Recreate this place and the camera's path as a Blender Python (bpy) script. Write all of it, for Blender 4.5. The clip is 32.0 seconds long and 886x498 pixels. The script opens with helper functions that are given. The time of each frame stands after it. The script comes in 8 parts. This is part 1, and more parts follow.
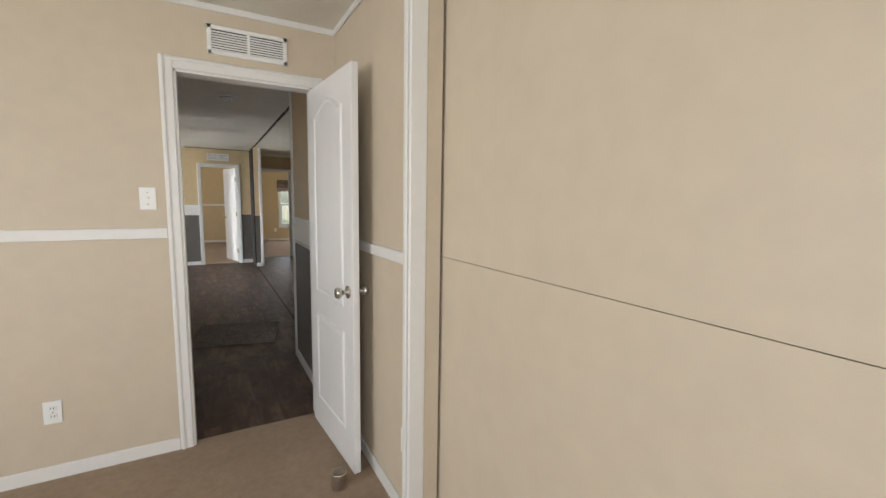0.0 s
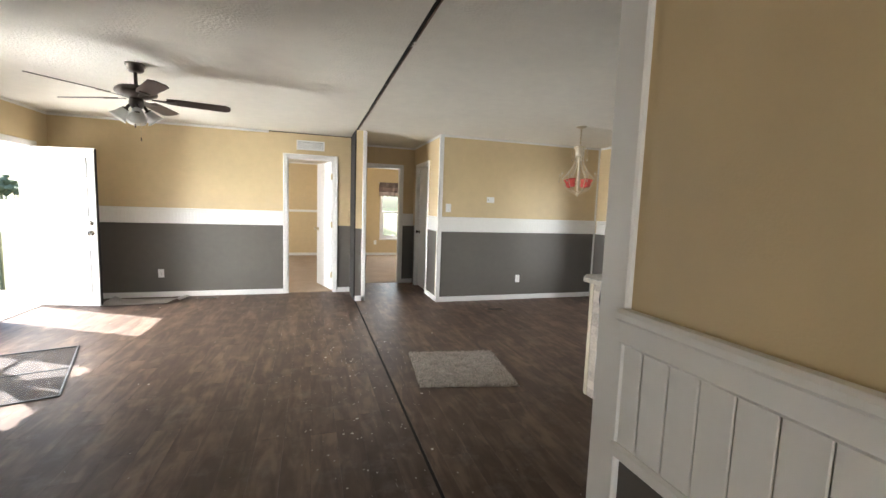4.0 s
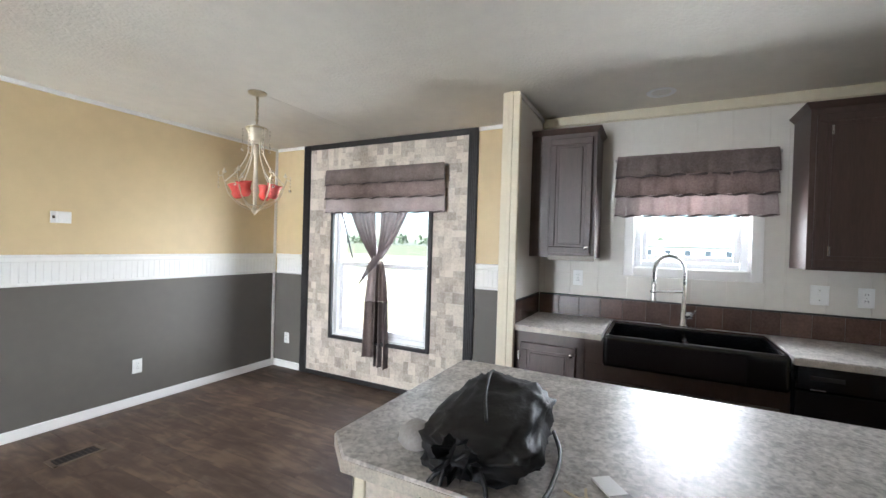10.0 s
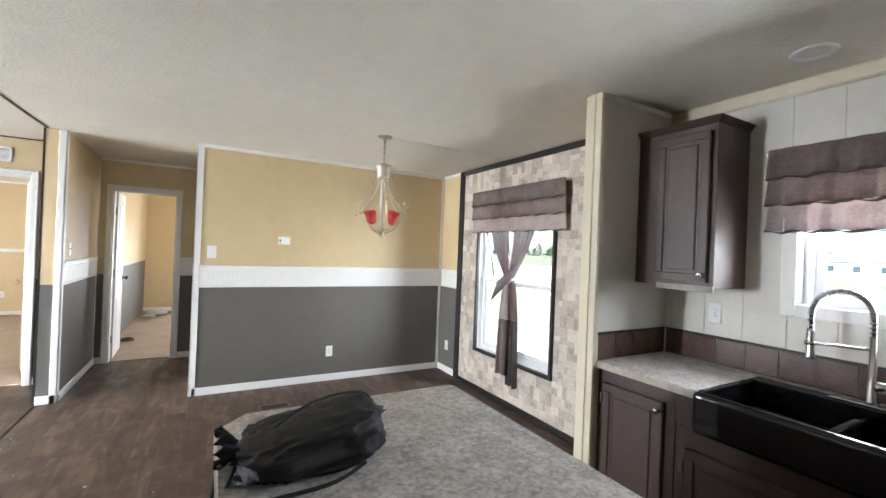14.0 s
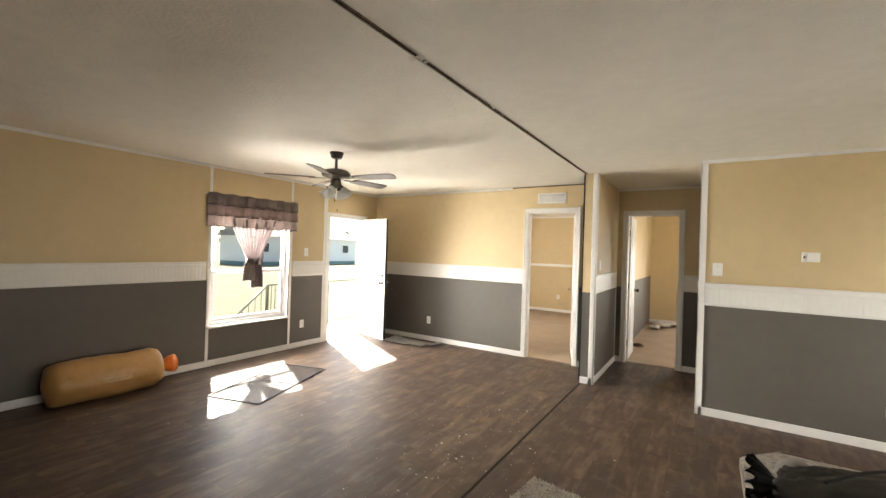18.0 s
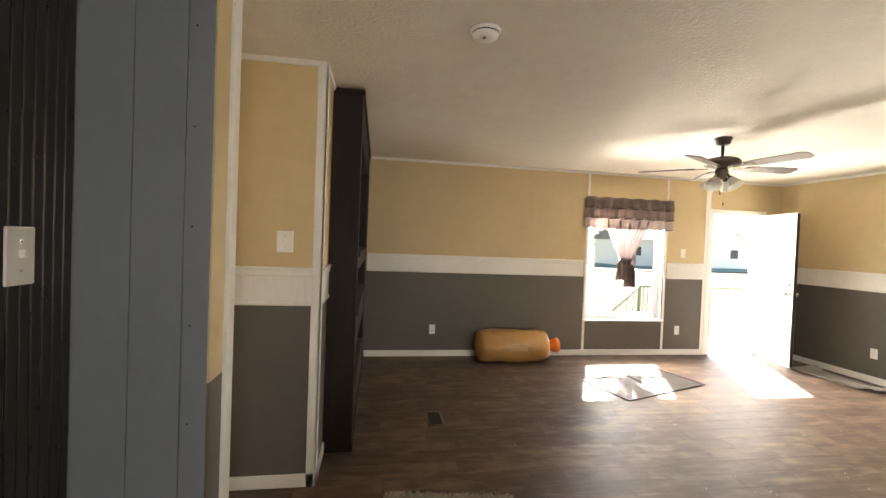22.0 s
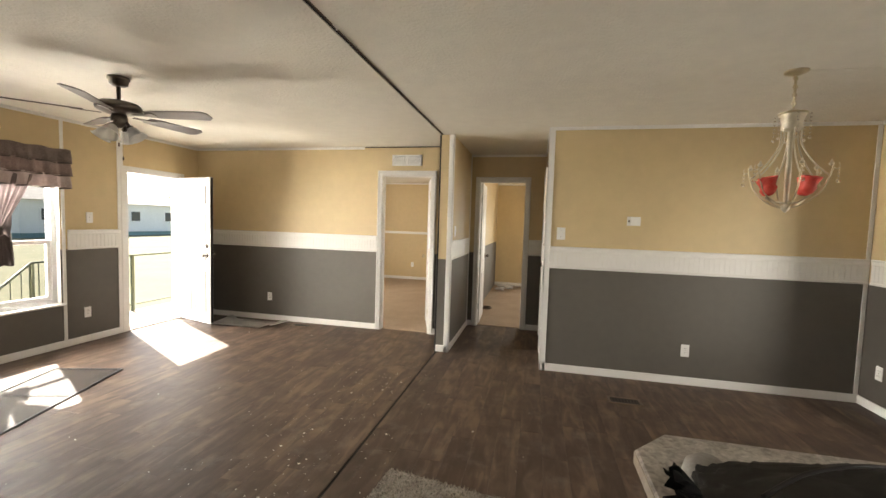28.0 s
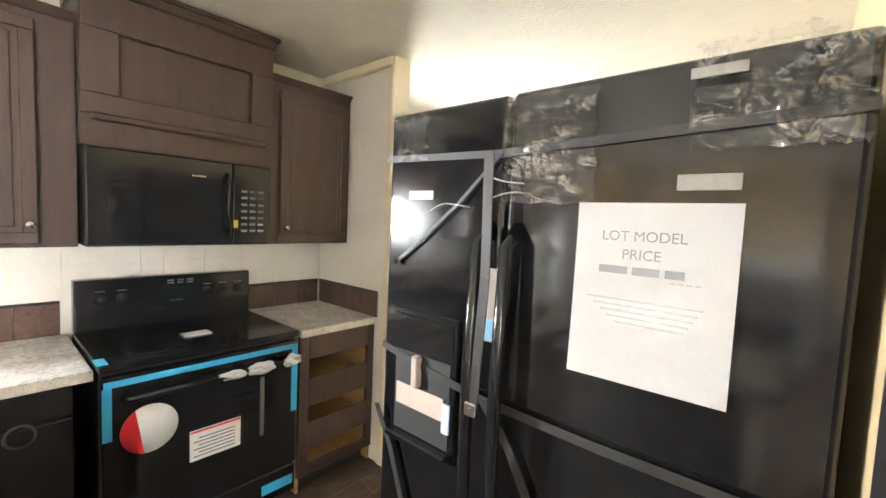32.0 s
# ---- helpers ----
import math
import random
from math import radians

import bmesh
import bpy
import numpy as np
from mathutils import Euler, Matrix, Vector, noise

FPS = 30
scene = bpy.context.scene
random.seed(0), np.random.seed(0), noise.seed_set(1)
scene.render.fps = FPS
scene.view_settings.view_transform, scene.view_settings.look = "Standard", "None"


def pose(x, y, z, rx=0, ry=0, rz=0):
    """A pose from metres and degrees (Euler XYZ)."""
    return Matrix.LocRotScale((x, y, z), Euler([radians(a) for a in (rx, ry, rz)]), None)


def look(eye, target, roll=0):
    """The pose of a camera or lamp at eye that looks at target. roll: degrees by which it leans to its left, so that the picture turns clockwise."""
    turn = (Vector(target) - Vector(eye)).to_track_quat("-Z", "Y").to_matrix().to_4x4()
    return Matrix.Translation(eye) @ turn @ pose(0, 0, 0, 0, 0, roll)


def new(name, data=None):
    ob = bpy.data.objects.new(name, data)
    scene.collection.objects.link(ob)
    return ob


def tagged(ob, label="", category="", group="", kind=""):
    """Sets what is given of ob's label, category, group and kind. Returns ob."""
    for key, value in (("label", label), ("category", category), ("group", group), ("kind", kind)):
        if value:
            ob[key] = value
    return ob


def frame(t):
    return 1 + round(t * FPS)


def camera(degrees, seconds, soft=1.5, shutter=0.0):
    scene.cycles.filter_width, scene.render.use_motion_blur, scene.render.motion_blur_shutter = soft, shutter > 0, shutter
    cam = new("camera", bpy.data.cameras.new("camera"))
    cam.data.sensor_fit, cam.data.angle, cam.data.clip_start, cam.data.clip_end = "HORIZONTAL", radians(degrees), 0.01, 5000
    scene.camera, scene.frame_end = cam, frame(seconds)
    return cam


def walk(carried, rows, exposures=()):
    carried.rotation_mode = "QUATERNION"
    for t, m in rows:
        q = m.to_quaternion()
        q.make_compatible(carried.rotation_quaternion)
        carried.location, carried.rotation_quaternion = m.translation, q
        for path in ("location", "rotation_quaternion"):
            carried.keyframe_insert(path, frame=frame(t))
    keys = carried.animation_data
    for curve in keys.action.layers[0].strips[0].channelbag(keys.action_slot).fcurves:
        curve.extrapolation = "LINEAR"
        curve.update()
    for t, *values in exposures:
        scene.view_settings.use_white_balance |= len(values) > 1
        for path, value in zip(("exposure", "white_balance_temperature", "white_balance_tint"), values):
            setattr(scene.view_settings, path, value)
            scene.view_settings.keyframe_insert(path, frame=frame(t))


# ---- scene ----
cam = camera(93.9, 32.0)
METRES, EYE, TILT, LEAN, TURN = 8.0, 1.5, 0.0, 0.0, -30.0
PATH = [
    (0, (0.432, 1.183, 1.414), (1.41, 2.912, 1.183), 0.9),
    (0.5, (0.323, 1.568, 1.458), (1.106, 3.395, 1.232), 0.9),
    (1, (0.357, 1.964, 1.41), (1.066, 3.82, 1.183), 0.8),
    (1.5, (0.357, 2.461, 1.421), (1.039, 4.328, 1.199), 1.0),
    (2, (0.341, 2.862, 1.433), (1.019, 4.73, 1.21), 0.9),
    (2.5, (0.453, 3.306, 1.41), (1.133, 5.175, 1.195), 1.6),
    (3, (0.437, 3.729, 1.429), (1.11, 5.604, 1.218), 1.3),
    (3.5, (0.53, 4.119, 1.379), (1.174, 6.004, 1.176), 1.6),
    (5.5, (0.826, 5.66, 1.438), (1.375, 7.572, 1.234), 2.0),
    (6, (0.737, 6.065, 1.421), (1.294, 7.976, 1.221), 2.0),
    (6.5, (0.512, 6.456, 1.44), (1.096, 8.358, 1.237), 2.0),
    (7, (0.395, 6.656, 1.436), (1.067, 8.528, 1.222), 1.9),
    (7.5, (0.574, 6.764, 1.427), (1.42, 8.561, 1.191), 1.8),
    (8, (0.785, 6.838, 1.397), (1.915, 8.473, 1.176), 1.8),
    (8.5, (1.024, 6.792, 1.344), (2.447, 8.186, 1.169), 1.9),
    (9, (1.209, 6.718, 1.364), (2.843, 7.865, 1.239), 1.8),
    (9.5, (1.515, 6.605, 1.373), (3.24, 7.615, 1.314), 1.8),
    (10, (1.827, 6.426, 1.411), (3.604, 7.342, 1.389), 1.7),
    (10.5, (1.97, 6.197, 1.448), (3.774, 7.06, 1.447), 1.8),
    (11, (2.149, 6.045, 1.445), (3.969, 6.874, 1.452), 1.7),
    (11.5, (2.367, 5.878, 1.451), (4.183, 6.717, 1.463), 1.9),
    (12, (2.435, 5.709, 1.477), (4.216, 6.618, 1.487), 1.9),
    (12.5, (2.491, 5.609, 1.475), (4.192, 6.661, 1.483), 2.0),
    (13, (2.576, 5.631, 1.48), (4.124, 6.897, 1.485), 2.0),
    (13.5, (2.57, 5.629, 1.479), (3.869, 7.149, 1.485), 2.3),
    (14, (2.532, 5.634, 1.489), (3.513, 7.376, 1.496), 2.3),
    (14.5, (2.49, 5.611, 1.497), (3.121, 7.508, 1.5), 2.3),
    (15, (2.526, 5.605, 1.502), (2.801, 7.586, 1.5), 2.2),
    (15.5, (2.451, 5.61, 1.507), (2.451, 7.61, 1.505), 2.2),
    (17.5, (2.583, 5.602, 1.473), (1.62, 7.355, 1.484), 1.7),
    (18, (2.47, 5.563, 1.491), (1.392, 7.247, 1.494), 1.8),
    (18.5, (2.545, 5.687, 1.465), (1.328, 7.274, 1.478), 1.7),
    (19, (2.427, 5.704, 1.457), (1.124, 7.221, 1.469), 1.8),
    (19.5, (2.404, 5.699, 1.467), (0.991, 7.115, 1.475), 1.9),
    (20, (2.406, 5.645, 1.467), (0.876, 6.933, 1.474), 1.8),
    (20.5, (2.429, 5.601, 1.473), (0.761, 6.705, 1.476), 2.2),
    (21, (2.395, 5.562, 1.469), (0.596, 6.435, 1.468), 2.1),
    (21.5, (2.413, 5.523, 1.452), (0.506, 6.124, 1.436), 2.2),
    (22, (2.529, 5.516, 1.439), (0.554, 5.828, 1.399), 2.2),
    (22.5, (2.625, 5.488, 1.413), (0.627, 5.515, 1.341), 2.2),
    (23, (2.649, 5.455, 1.412), (0.664, 5.234, 1.306), 2.2),
    (23.5, (2.614, 5.453, 1.427), (0.661, 5.042, 1.296), 2.1),
    (24, (2.516, 5.449, 1.44), (0.588, 4.934, 1.3), 2.1),
    (24.5, (2.403, 5.428, 1.443), (0.477, 4.905, 1.304), 2.0),
    (26.5, (2.258, 5.928, 1.505), (0.433, 6.736, 1.37), 1.5),
    (27, (2.261, 6.008, 1.503), (0.796, 7.362, 1.356), 2.0),
    (27.5, (2.25, 6.004, 1.464), (1.285, 7.751, 1.331), 1.8),
    (28, (2.305, 5.992, 1.454), (1.872, 7.941, 1.328), 1.8),
    (28.5, (2.335, 5.878, 1.46), (2.457, 7.87, 1.336), 1.6),
    (29, (2.439, 5.795, 1.451), (3.092, 7.682, 1.321), 1.4),
    (29.5, (2.582, 5.743, 1.429), (3.734, 7.374, 1.308), 1.4),
    (30, (2.559, 5.679, 1.448), (4.172, 6.853, 1.305), 1.4),
    (30.5, (2.546, 5.674, 1.461), (4.462, 6.219, 1.282), 1.4),
    (31, (2.514, 5.636, 1.431), (4.5, 5.467, 1.264), 1.5),
    (31.5, (2.531, 5.519, 1.439), (4.301, 4.598, 1.296), 1.7),
    (32, (2.553, 5.381, 1.51), (3.862, 3.876, 1.367), 2.6),
]
walk(cam, [(t, look(eye, target, roll)) for t, eye, target, roll in PATH], [(0.0, 1.74, 6000, 10), (2.0, 1.85, 6000, 10), (3.0, 3.0, 5800, 10), (3.5, 3.2, 5700, 10), (4.2, 2.6, 6300, 10), (6.5, 2.5, 6500, 11), (8.0, 2.5, 6600, 12), (9.0, 2.85, 5700, 10), (10.0, 3.15, 5700, 10), (12.0, 3.72, 6000, 10), (13.0, 3.6, 6000, 10), (15.0, 2.85, 5500, 10), (17.5, 2.75, 6800, 10), (19.0, 2.85, 7100, 12), (20.0, 2.95, 7200, 12), (22.0, 3.3, 7300, 12), (23.0, 3.75, 7300, 13), (24.0, 4.6, 5700, 11), (26.5, 3.0, 7000, 11), (27.0, 2.9, 7000, 11), (28.0, 2.4, 7200, 11), (29.0, 2.8, 6800, 10), (30.0, 3.35, 5900, 10), (31.0, 4.35, 6200, 9), (32.0, 5.55, 6200, 10)])


# ---------------------------------------------------------------- light
world = bpy.data.worlds.new("sky_world")
scene.world = world
world.use_nodes = True
wn = world.node_tree.nodes
sky = wn.new("ShaderNodeTexSky")
sky.sky_type, sky.sun_disc = "NISHITA", False
SUN_AZ, SUN_EL = 298.0, 45.0      # compass degrees from +y clockwise, height
sky.sun_elevation, sky.sun_rotation = radians(SUN_EL), radians(SUN_AZ)
wn["Background"].inputs[1].default_value = 0.07
world.node_tree.links.new(sky.outputs[0], wn["Background"].inputs[0])
sun = new("sun", bpy.data.lights.new("sun", "SUN"))
sun.data.energy, sun.data.angle, sun.data.color = 5.0, radians(0.53), (1.0, 0.96, 0.90)
SUN_FROM = Vector((math.sin(radians(SUN_AZ)) * math.cos(radians(SUN_EL)), math.cos(radians(SUN_AZ)) * math.cos(radians(SUN_EL)), math.sin(radians(SUN_EL))))
sun.matrix_world = look(SUN_FROM * 30, (0, 0, 0))
scene.view_settings.exposure = 2.4


def window_light(name, x, y, z, wx, wz, face, watts, tilt=88, colour=(1.0, 0.98, 0.95)):
    """Added lamp outside an opening, for its sky light; face is the yaw that it shines to."""
    li = new(name, bpy.data.lights.new(name, "AREA"))
    li.data.shape, li.data.size, li.data.size_y, li.data.energy, li.data.color = "RECTANGLE", wx, wz, watts, colour
    li.matrix_world = pose(x, y, z, tilt, 0, face)
    return li


window_light("window_light_living", -3.5, 8.3, 1.23, 0.9, 1.4, -106, 100, 76)
window_light("window_light_door", -3.5, 10.46, 1.0, 0.75, 1.9, -90, 20, 68)
window_light("window_light_dining", 5.95, 8.35, 1.2, 1.05, 1.4, 90, 20)
window_light("window_light_kitchen", 5.42, 6.23, 1.6, 0.62, 0.58, 90, 14, 97)
window_light("window_light_far", 2.94, 16.36, 1.22, 0.8, 1.4, 180, 10)
# Added lamp at an unseen side opening, to brighten the far room.
window_light("window_light_far_side", 5.50, 13.1, 1.3, 1.3, 1.3, 90, 11)
# Lamps at two assumed bedroom windows out of view.
window_light("window_light_bedroom", -2.95, 1.9, 1.3, 1.3, 1.3, -90, 19)
window_light("window_light_bedroom_rear", -0.6, -1.36, 1.3, 1.9, 1.3, 0, 19)
# Added lamp at the unseen north window, to brighten that bedroom.
window_light("window_light_north", -2.95, 13.3, 1.3, 1.3, 1.3, -90, 26)
window_light("window_light_utility", 5.46, 2.85, 1.42, 0.65, 1.0, 90, 3)


# ---------------------------------------------------------------- materials
def mat(name, colour=(0.5, 0.5, 0.5), rough=0.6, metal=0.0, noise_scale=0.0, spread=0.12, bump=0.0, bump_scale=80.0, coat=0.0, vary=0.0, second=None, bump_depth=0.004, stretch=(1, 1, 1)):
    """A procedural surface: base colour varied at two scales, with fine relief."""
    m = bpy.data.materials.new(name)
    m.use_nodes = True
    nt = m.node_tree
    n, l = nt.nodes, nt.links
    b = n["Principled BSDF"]
    b.inputs["Roughness"].default_value = rough
    b.inputs["Metallic"].default_value = metal
    b.inputs["Base Color"].default_value = (*colour, 1)
    b.inputs["Coat Weight"].default_value = coat
    b.inputs["Coat Roughness"].default_value = 0.08
    geo = n.new("ShaderNodeTexCoord")
    mp = n.new("ShaderNodeMapping")
    mp.inputs["Scale"].default_value = stretch
    l.new(geo.outputs["Object"], mp.inputs["Vector"])
    if noise_scale:
        big, small = n.new("ShaderNodeTexNoise"), n.new("ShaderNodeTexNoise")
        big.inputs["Scale"].default_value, small.inputs["Scale"].default_value = noise_scale, noise_scale * 9
        big.inputs["Detail"].default_value = small.inputs["Detail"].default_value = 5
        l.new(mp.outputs[0], big.inputs["Vector"]), l.new(mp.outputs[0], small.inputs["Vector"])
        add = n.new("ShaderNodeMath")
        add.operation = "ADD"
        l.new(big.outputs["Fac"], add.inputs[0]), l.new(small.outputs["Fac"], add.inputs[1])
        last = add
        if vary:
            info = n.new("ShaderNodeObjectInfo")
            ma = n.new("ShaderNodeMath")
            ma.operation, ma.inputs[1].default_value = "MULTIPLY_ADD", vary
            l.new(info.outputs["Random"], ma.inputs[0]), l.new(add.outputs[0], ma.inputs[2])
            last = ma
        ramp = n.new("ShaderNodeMapRange")
        ramp.inputs["From Min"].default_value, ramp.inputs["From Max"].default_value = 0.65, 1.35 + vary
        l.new(last.outputs[0], ramp.inputs["Value"])
        mix = n.new("ShaderNodeMix")
        mix.data_type = "RGBA"
        lo = [max(0, c * (1 - spread)) for c in colour] if second is None else colour
        hi = [min(1, c * (1 + spread)) for c in colour] if second is None else second
        mix.inputs[6].default_value, mix.inputs[7].default_value = (*lo, 1), (*hi, 1)
        l.new(ramp.outputs[0], mix.inputs[0]), l.new(mix.outputs[2], b.inputs["Base Color"])
        rr = n.new("ShaderNodeMapRange")
        rr.inputs["To Min"].default_value, rr.inputs["To Max"].default_value = max(0.02, rough - 0.07), min(1, rough + 0.07)
        l.new(small.outputs["Fac"], rr.inputs["Value"]), l.new(rr.outputs[0], b.inputs["Roughness"])
    if bump:
        bn = n.new("ShaderNodeTexNoise")
        bn.inputs["Scale"].default_value, bn.inputs["Detail"].default_value = bump_scale, 4
        l.new(mp.outputs[0], bn.inputs["Vector"])
        bu = n.new("ShaderNodeBump")
        bu.inputs["Strength"].default_value, bu.inputs["Distance"].default_value = bump, bump_depth
        l.new(bn.outputs["Fac"], bu.inputs["Height"]), l.new(bu.outputs[0], b.inputs["Normal"])
    return m


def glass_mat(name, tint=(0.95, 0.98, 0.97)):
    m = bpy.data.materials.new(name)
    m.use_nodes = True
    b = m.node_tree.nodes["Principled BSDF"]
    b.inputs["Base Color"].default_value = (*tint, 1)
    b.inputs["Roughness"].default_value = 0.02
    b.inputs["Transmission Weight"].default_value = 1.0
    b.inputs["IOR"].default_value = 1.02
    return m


BEIGE = mat("beige_vinyl_wall", (0.60, 0.47, 0.27), 0.55, noise_scale=1.2, spread=0.05, bump=0.12, bump_scale=260)
BEDBEIGE = mat("pale_beige_bedroom_wall", (0.60, 0.52, 0.40), 0.5, noise_scale=1.2, spread=0.05, bump=0.12, bump_scale=260)
GREY = mat("grey_brown_paint", (0.113, 0.102, 0.088), 0.6, noise_scale=1.5, spread=0.08, bump=0.12, bump_scale=260)
WHITE = mat("white_trim_paint", (0.78, 0.77, 0.74), 0.4, noise_scale=2.0, spread=0.03, bump=0.05, bump_scale=120)
DOORWHITE = mat("white_door_paint", (0.80, 0.80, 0.79), 0.35, noise_scale=2.0, spread=0.02, bump=0.08, bump_scale=150, stretch=(1, 1, 0.2))
CREAM = mat("cream_trim", (0.66, 0.60, 0.45), 0.45, noise_scale=3, spread=0.04)
PLATE = mat("white_plastic", (0.82, 0.82, 0.80), 0.35, noise_scale=4, spread=0.02)
DARKSLOT = mat("dark_slot", (0.02, 0.02, 0.02), 0.6)
CEIL = mat("stippled_ceiling", (0.74, 0.70, 0.61), 0.9, noise_scale=1.0, spread=0.05, bump=1.0, bump_scale=52, bump_depth=0.006)
CARPET = mat("tan_carpet", (0.36, 0.27, 0.19), 0.95, noise_scale=3, spread=0.15, bump=1.0, bump_scale=400)
RUG = mat("grey_brown_rug", (0.16, 0.14, 0.12), 0.95, noise_scale=12, spread=0.9, second=(0.46, 0.42, 0.37), bump=1.0, bump_scale=250)
PLANKS = mat("dark_vinyl_plank", (0.035, 0.026, 0.021), 0.36, noise_scale=2.2, second=(0.12, 0.082, 0.058), bump=0.25, bump_scale=60, vary=0.35, stretch=(3.0, 0.8, 1))
SEAM = mat("black_gap", (0.008, 0.007, 0.006), 0.8)
ESPRESSO = mat("espresso_wood", (0.062, 0.038, 0.030), 0.40, noise_scale=3, spread=0.25, bump=0.15, bump_scale=90, stretch=(6, 6, 0.6))
BLACKTRIM = mat("black_trim_paint", (0.018, 0.016, 0.016), 0.45, noise_scale=3, spread=0.2, bump=0.1)
STONE = mat("stone_wallpaper", (0.36, 0.31, 0.27), 0.6, noise_scale=7, second=(0.62, 0.58, 0.52), bump=0.15, bump_scale=60, vary=0.6)
BLACK = mat("black_gloss", (0.010, 0.0105, 0.012), 0.14, noise_scale=3, spread=0.2, coat=0.0)
BLACKMATT = mat("black_matt", (0.012, 0.012, 0.013), 0.5, noise_scale=8, spread=0.3)
CHROME = mat("brushed_steel", (0.62, 0.61, 0.59), 0.25, metal=1.0, noise_scale=20, spread=0.06)
BRASS = mat("pale_gold_metal", (0.56, 0.48, 0.33), 0.34, metal=1.0, noise_scale=20, spread=0.08)
BRONZE = mat("dark_bronze_metal", (0.06, 0.05, 0.045), 0.4, metal=0.8, noise_scale=12, spread=0.15)
PANEL = mat("pale_wall_panel", (0.66, 0.63, 0.57), 0.5, noise_scale=2, spread=0.04, bump=0.08, bump_scale=150)
GLASS = bpy.data.materials.new("window_pane")
GLASS.use_nodes = True
gn, gl = GLASS.node_tree.nodes, GLASS.node_tree.links
clear, sheen, edge_f, pane_mix = gn.new("ShaderNodeBsdfTransparent"), gn.new("ShaderNodeBsdfGlossy"), gn.new("ShaderNodeLayerWeight"), gn.new("ShaderNodeMixShader")
# Grey pane tint lowers the brightness of the view outdoors.
clear.inputs[0].default_value, sheen.inputs["Roughness"].default_value, edge_f.inputs[0].default_value = (0.74, 0.77, 0.77, 1), 0.02, 0.12
dim = gn.new("ShaderNodeMath")
dim.operation, dim.inputs[1].default_value = "MULTIPLY", 0.45
gl.new(edge_f.outputs["Facing"], dim.inputs[0]), gl.new(dim.outputs[0], pane_mix.inputs[0])
gl.new(clear.outputs[0], pane_mix.inputs[1]), gl.new(sheen.outputs[0], pane_mix.inputs[2])
gl.new(pane_mix.outputs[0], gn["Material Output"].inputs[0])
GRASS = mat("dry_grass", (0.10, 0.105, 0.05), 0.95, noise_scale=0.6, second=(0.15, 0.14, 0.08), bump=1.0, bump_scale=30)

# ---------------------------------------------------------------- mesh helpers
def mesh_of(bm, name, *mats):
    me = bpy.data.meshes.new(name)
    bm.normal_update()
    bm.to_mesh(me)
    bm.free()
    for m in mats:
        me.materials.append(m)
    return me


def part(name, bm, material, parent=None, label=""):
    """Links a bmesh as one mesh object, under a thing or part."""
    ob = new(name, mesh_of(bm, name, *(material if isinstance(material, (list, tuple)) else (material,))))
    if parent is not None:
        ob.parent = parent
    return tagged(ob, label)


def thing(name, label, category, m=None, group="", kind=""):
    ob = new(name)
    ob.empty_display_size = 0.1
    if m is not None:
        ob.matrix_basis = m
    return tagged(ob, label, category, group, kind)


def box(x0, x1, y0, y1, z0, z1, bevel=0.0, bm=None, seg=1):
    """A box between two corners, with softened edges."""
    own = bmesh.new()
    r = bmesh.ops.create_cube(own, size=1)
    bmesh.ops.scale(own, vec=(x1 - x0, y1 - y0, z1 - z0), verts=own.verts)
    bmesh.ops.translate(own, vec=((x0 + x1) / 2, (y0 + y1) / 2, (z0 + z1) / 2), verts=own.verts)
    if bevel:
        bmesh.ops.bevel(own, geom=own.edges[:], offset=bevel, segments=seg, affect="EDGES", profile=0.5)
    return merge(bm, own)


def merge(bm, own):
    if bm is None:
        return own
    tmp = bpy.data.meshes.new("tmp")
    own.to_mesh(tmp)
    own.free()
    bm.from_mesh(tmp)
    bpy.data.meshes.remove(tmp)
    return bm


def turned(profile, steps=24, bm=None, m=None, close=True):
    """A lathe: profile of (radius, height) turned about z."""
    own = bmesh.new()
    rings = []
    for r, z in profile:
        rings.append([own.verts.new((r * math.cos(2 * math.pi * k / steps), r * math.sin(2 * math.pi * k / steps), z)) for k in range(steps)] if r > 1e-5 else [own.verts.new((0, 0, z))])
    for a, b in zip(rings, rings[1:]):
        for k in range(steps):
            q = [a[k % len(a)], a[(k + 1) % len(a)], b[(k + 1) % len(b)], b[k % len(b)]]
            u = []
            for v in q:
                if v not in u:
                    u.append(v)
            if len(u) > 2:
                own.faces.new(u)
    if close:
        for ring in (rings[0], rings[-1]):
            if len(ring) > 2:
                own.faces.new(ring)
    bmesh.ops.recalc_face_normals(own, faces=own.faces)
    for f in own.faces:
        f.smooth = len(f.verts) < 5
    if m is not None:
        own.transform(m)
    return merge(bm, own)


def tube(points, r, bm=None, steps=8, taper=None):
    """A round bar along points."""
    own = bmesh.new()
    pts = [Vector(p) for p in points]
    rings = []
    for i, p in enumerate(pts):
        d = (pts[min(i + 1, len(pts) - 1)] - pts[max(i - 1, 0)]).normalized()
        a = d.cross(Vector((0.13, 0.31, 0.94))).normalized()
        b = d.cross(a)
        rr = r if taper is None else r + (taper - r) * i / (len(pts) - 1)
        rings.append([own.verts.new(p + (a * math.cos(2 * math.pi * k / steps) + b * math.sin(2 * math.pi * k / steps)) * rr) for k in range(steps)])
    for a, b in zip(rings, rings[1:]):
        for k in range(steps):
            own.faces.new((a[k], a[(k + 1) % steps], b[(k + 1) % steps], b[k])).smooth = True
    own.faces.new(rings[0]), own.faces.new(rings[-1])
    bmesh.ops.recalc_face_normals(own, faces=own.faces)
    return merge(bm, own)


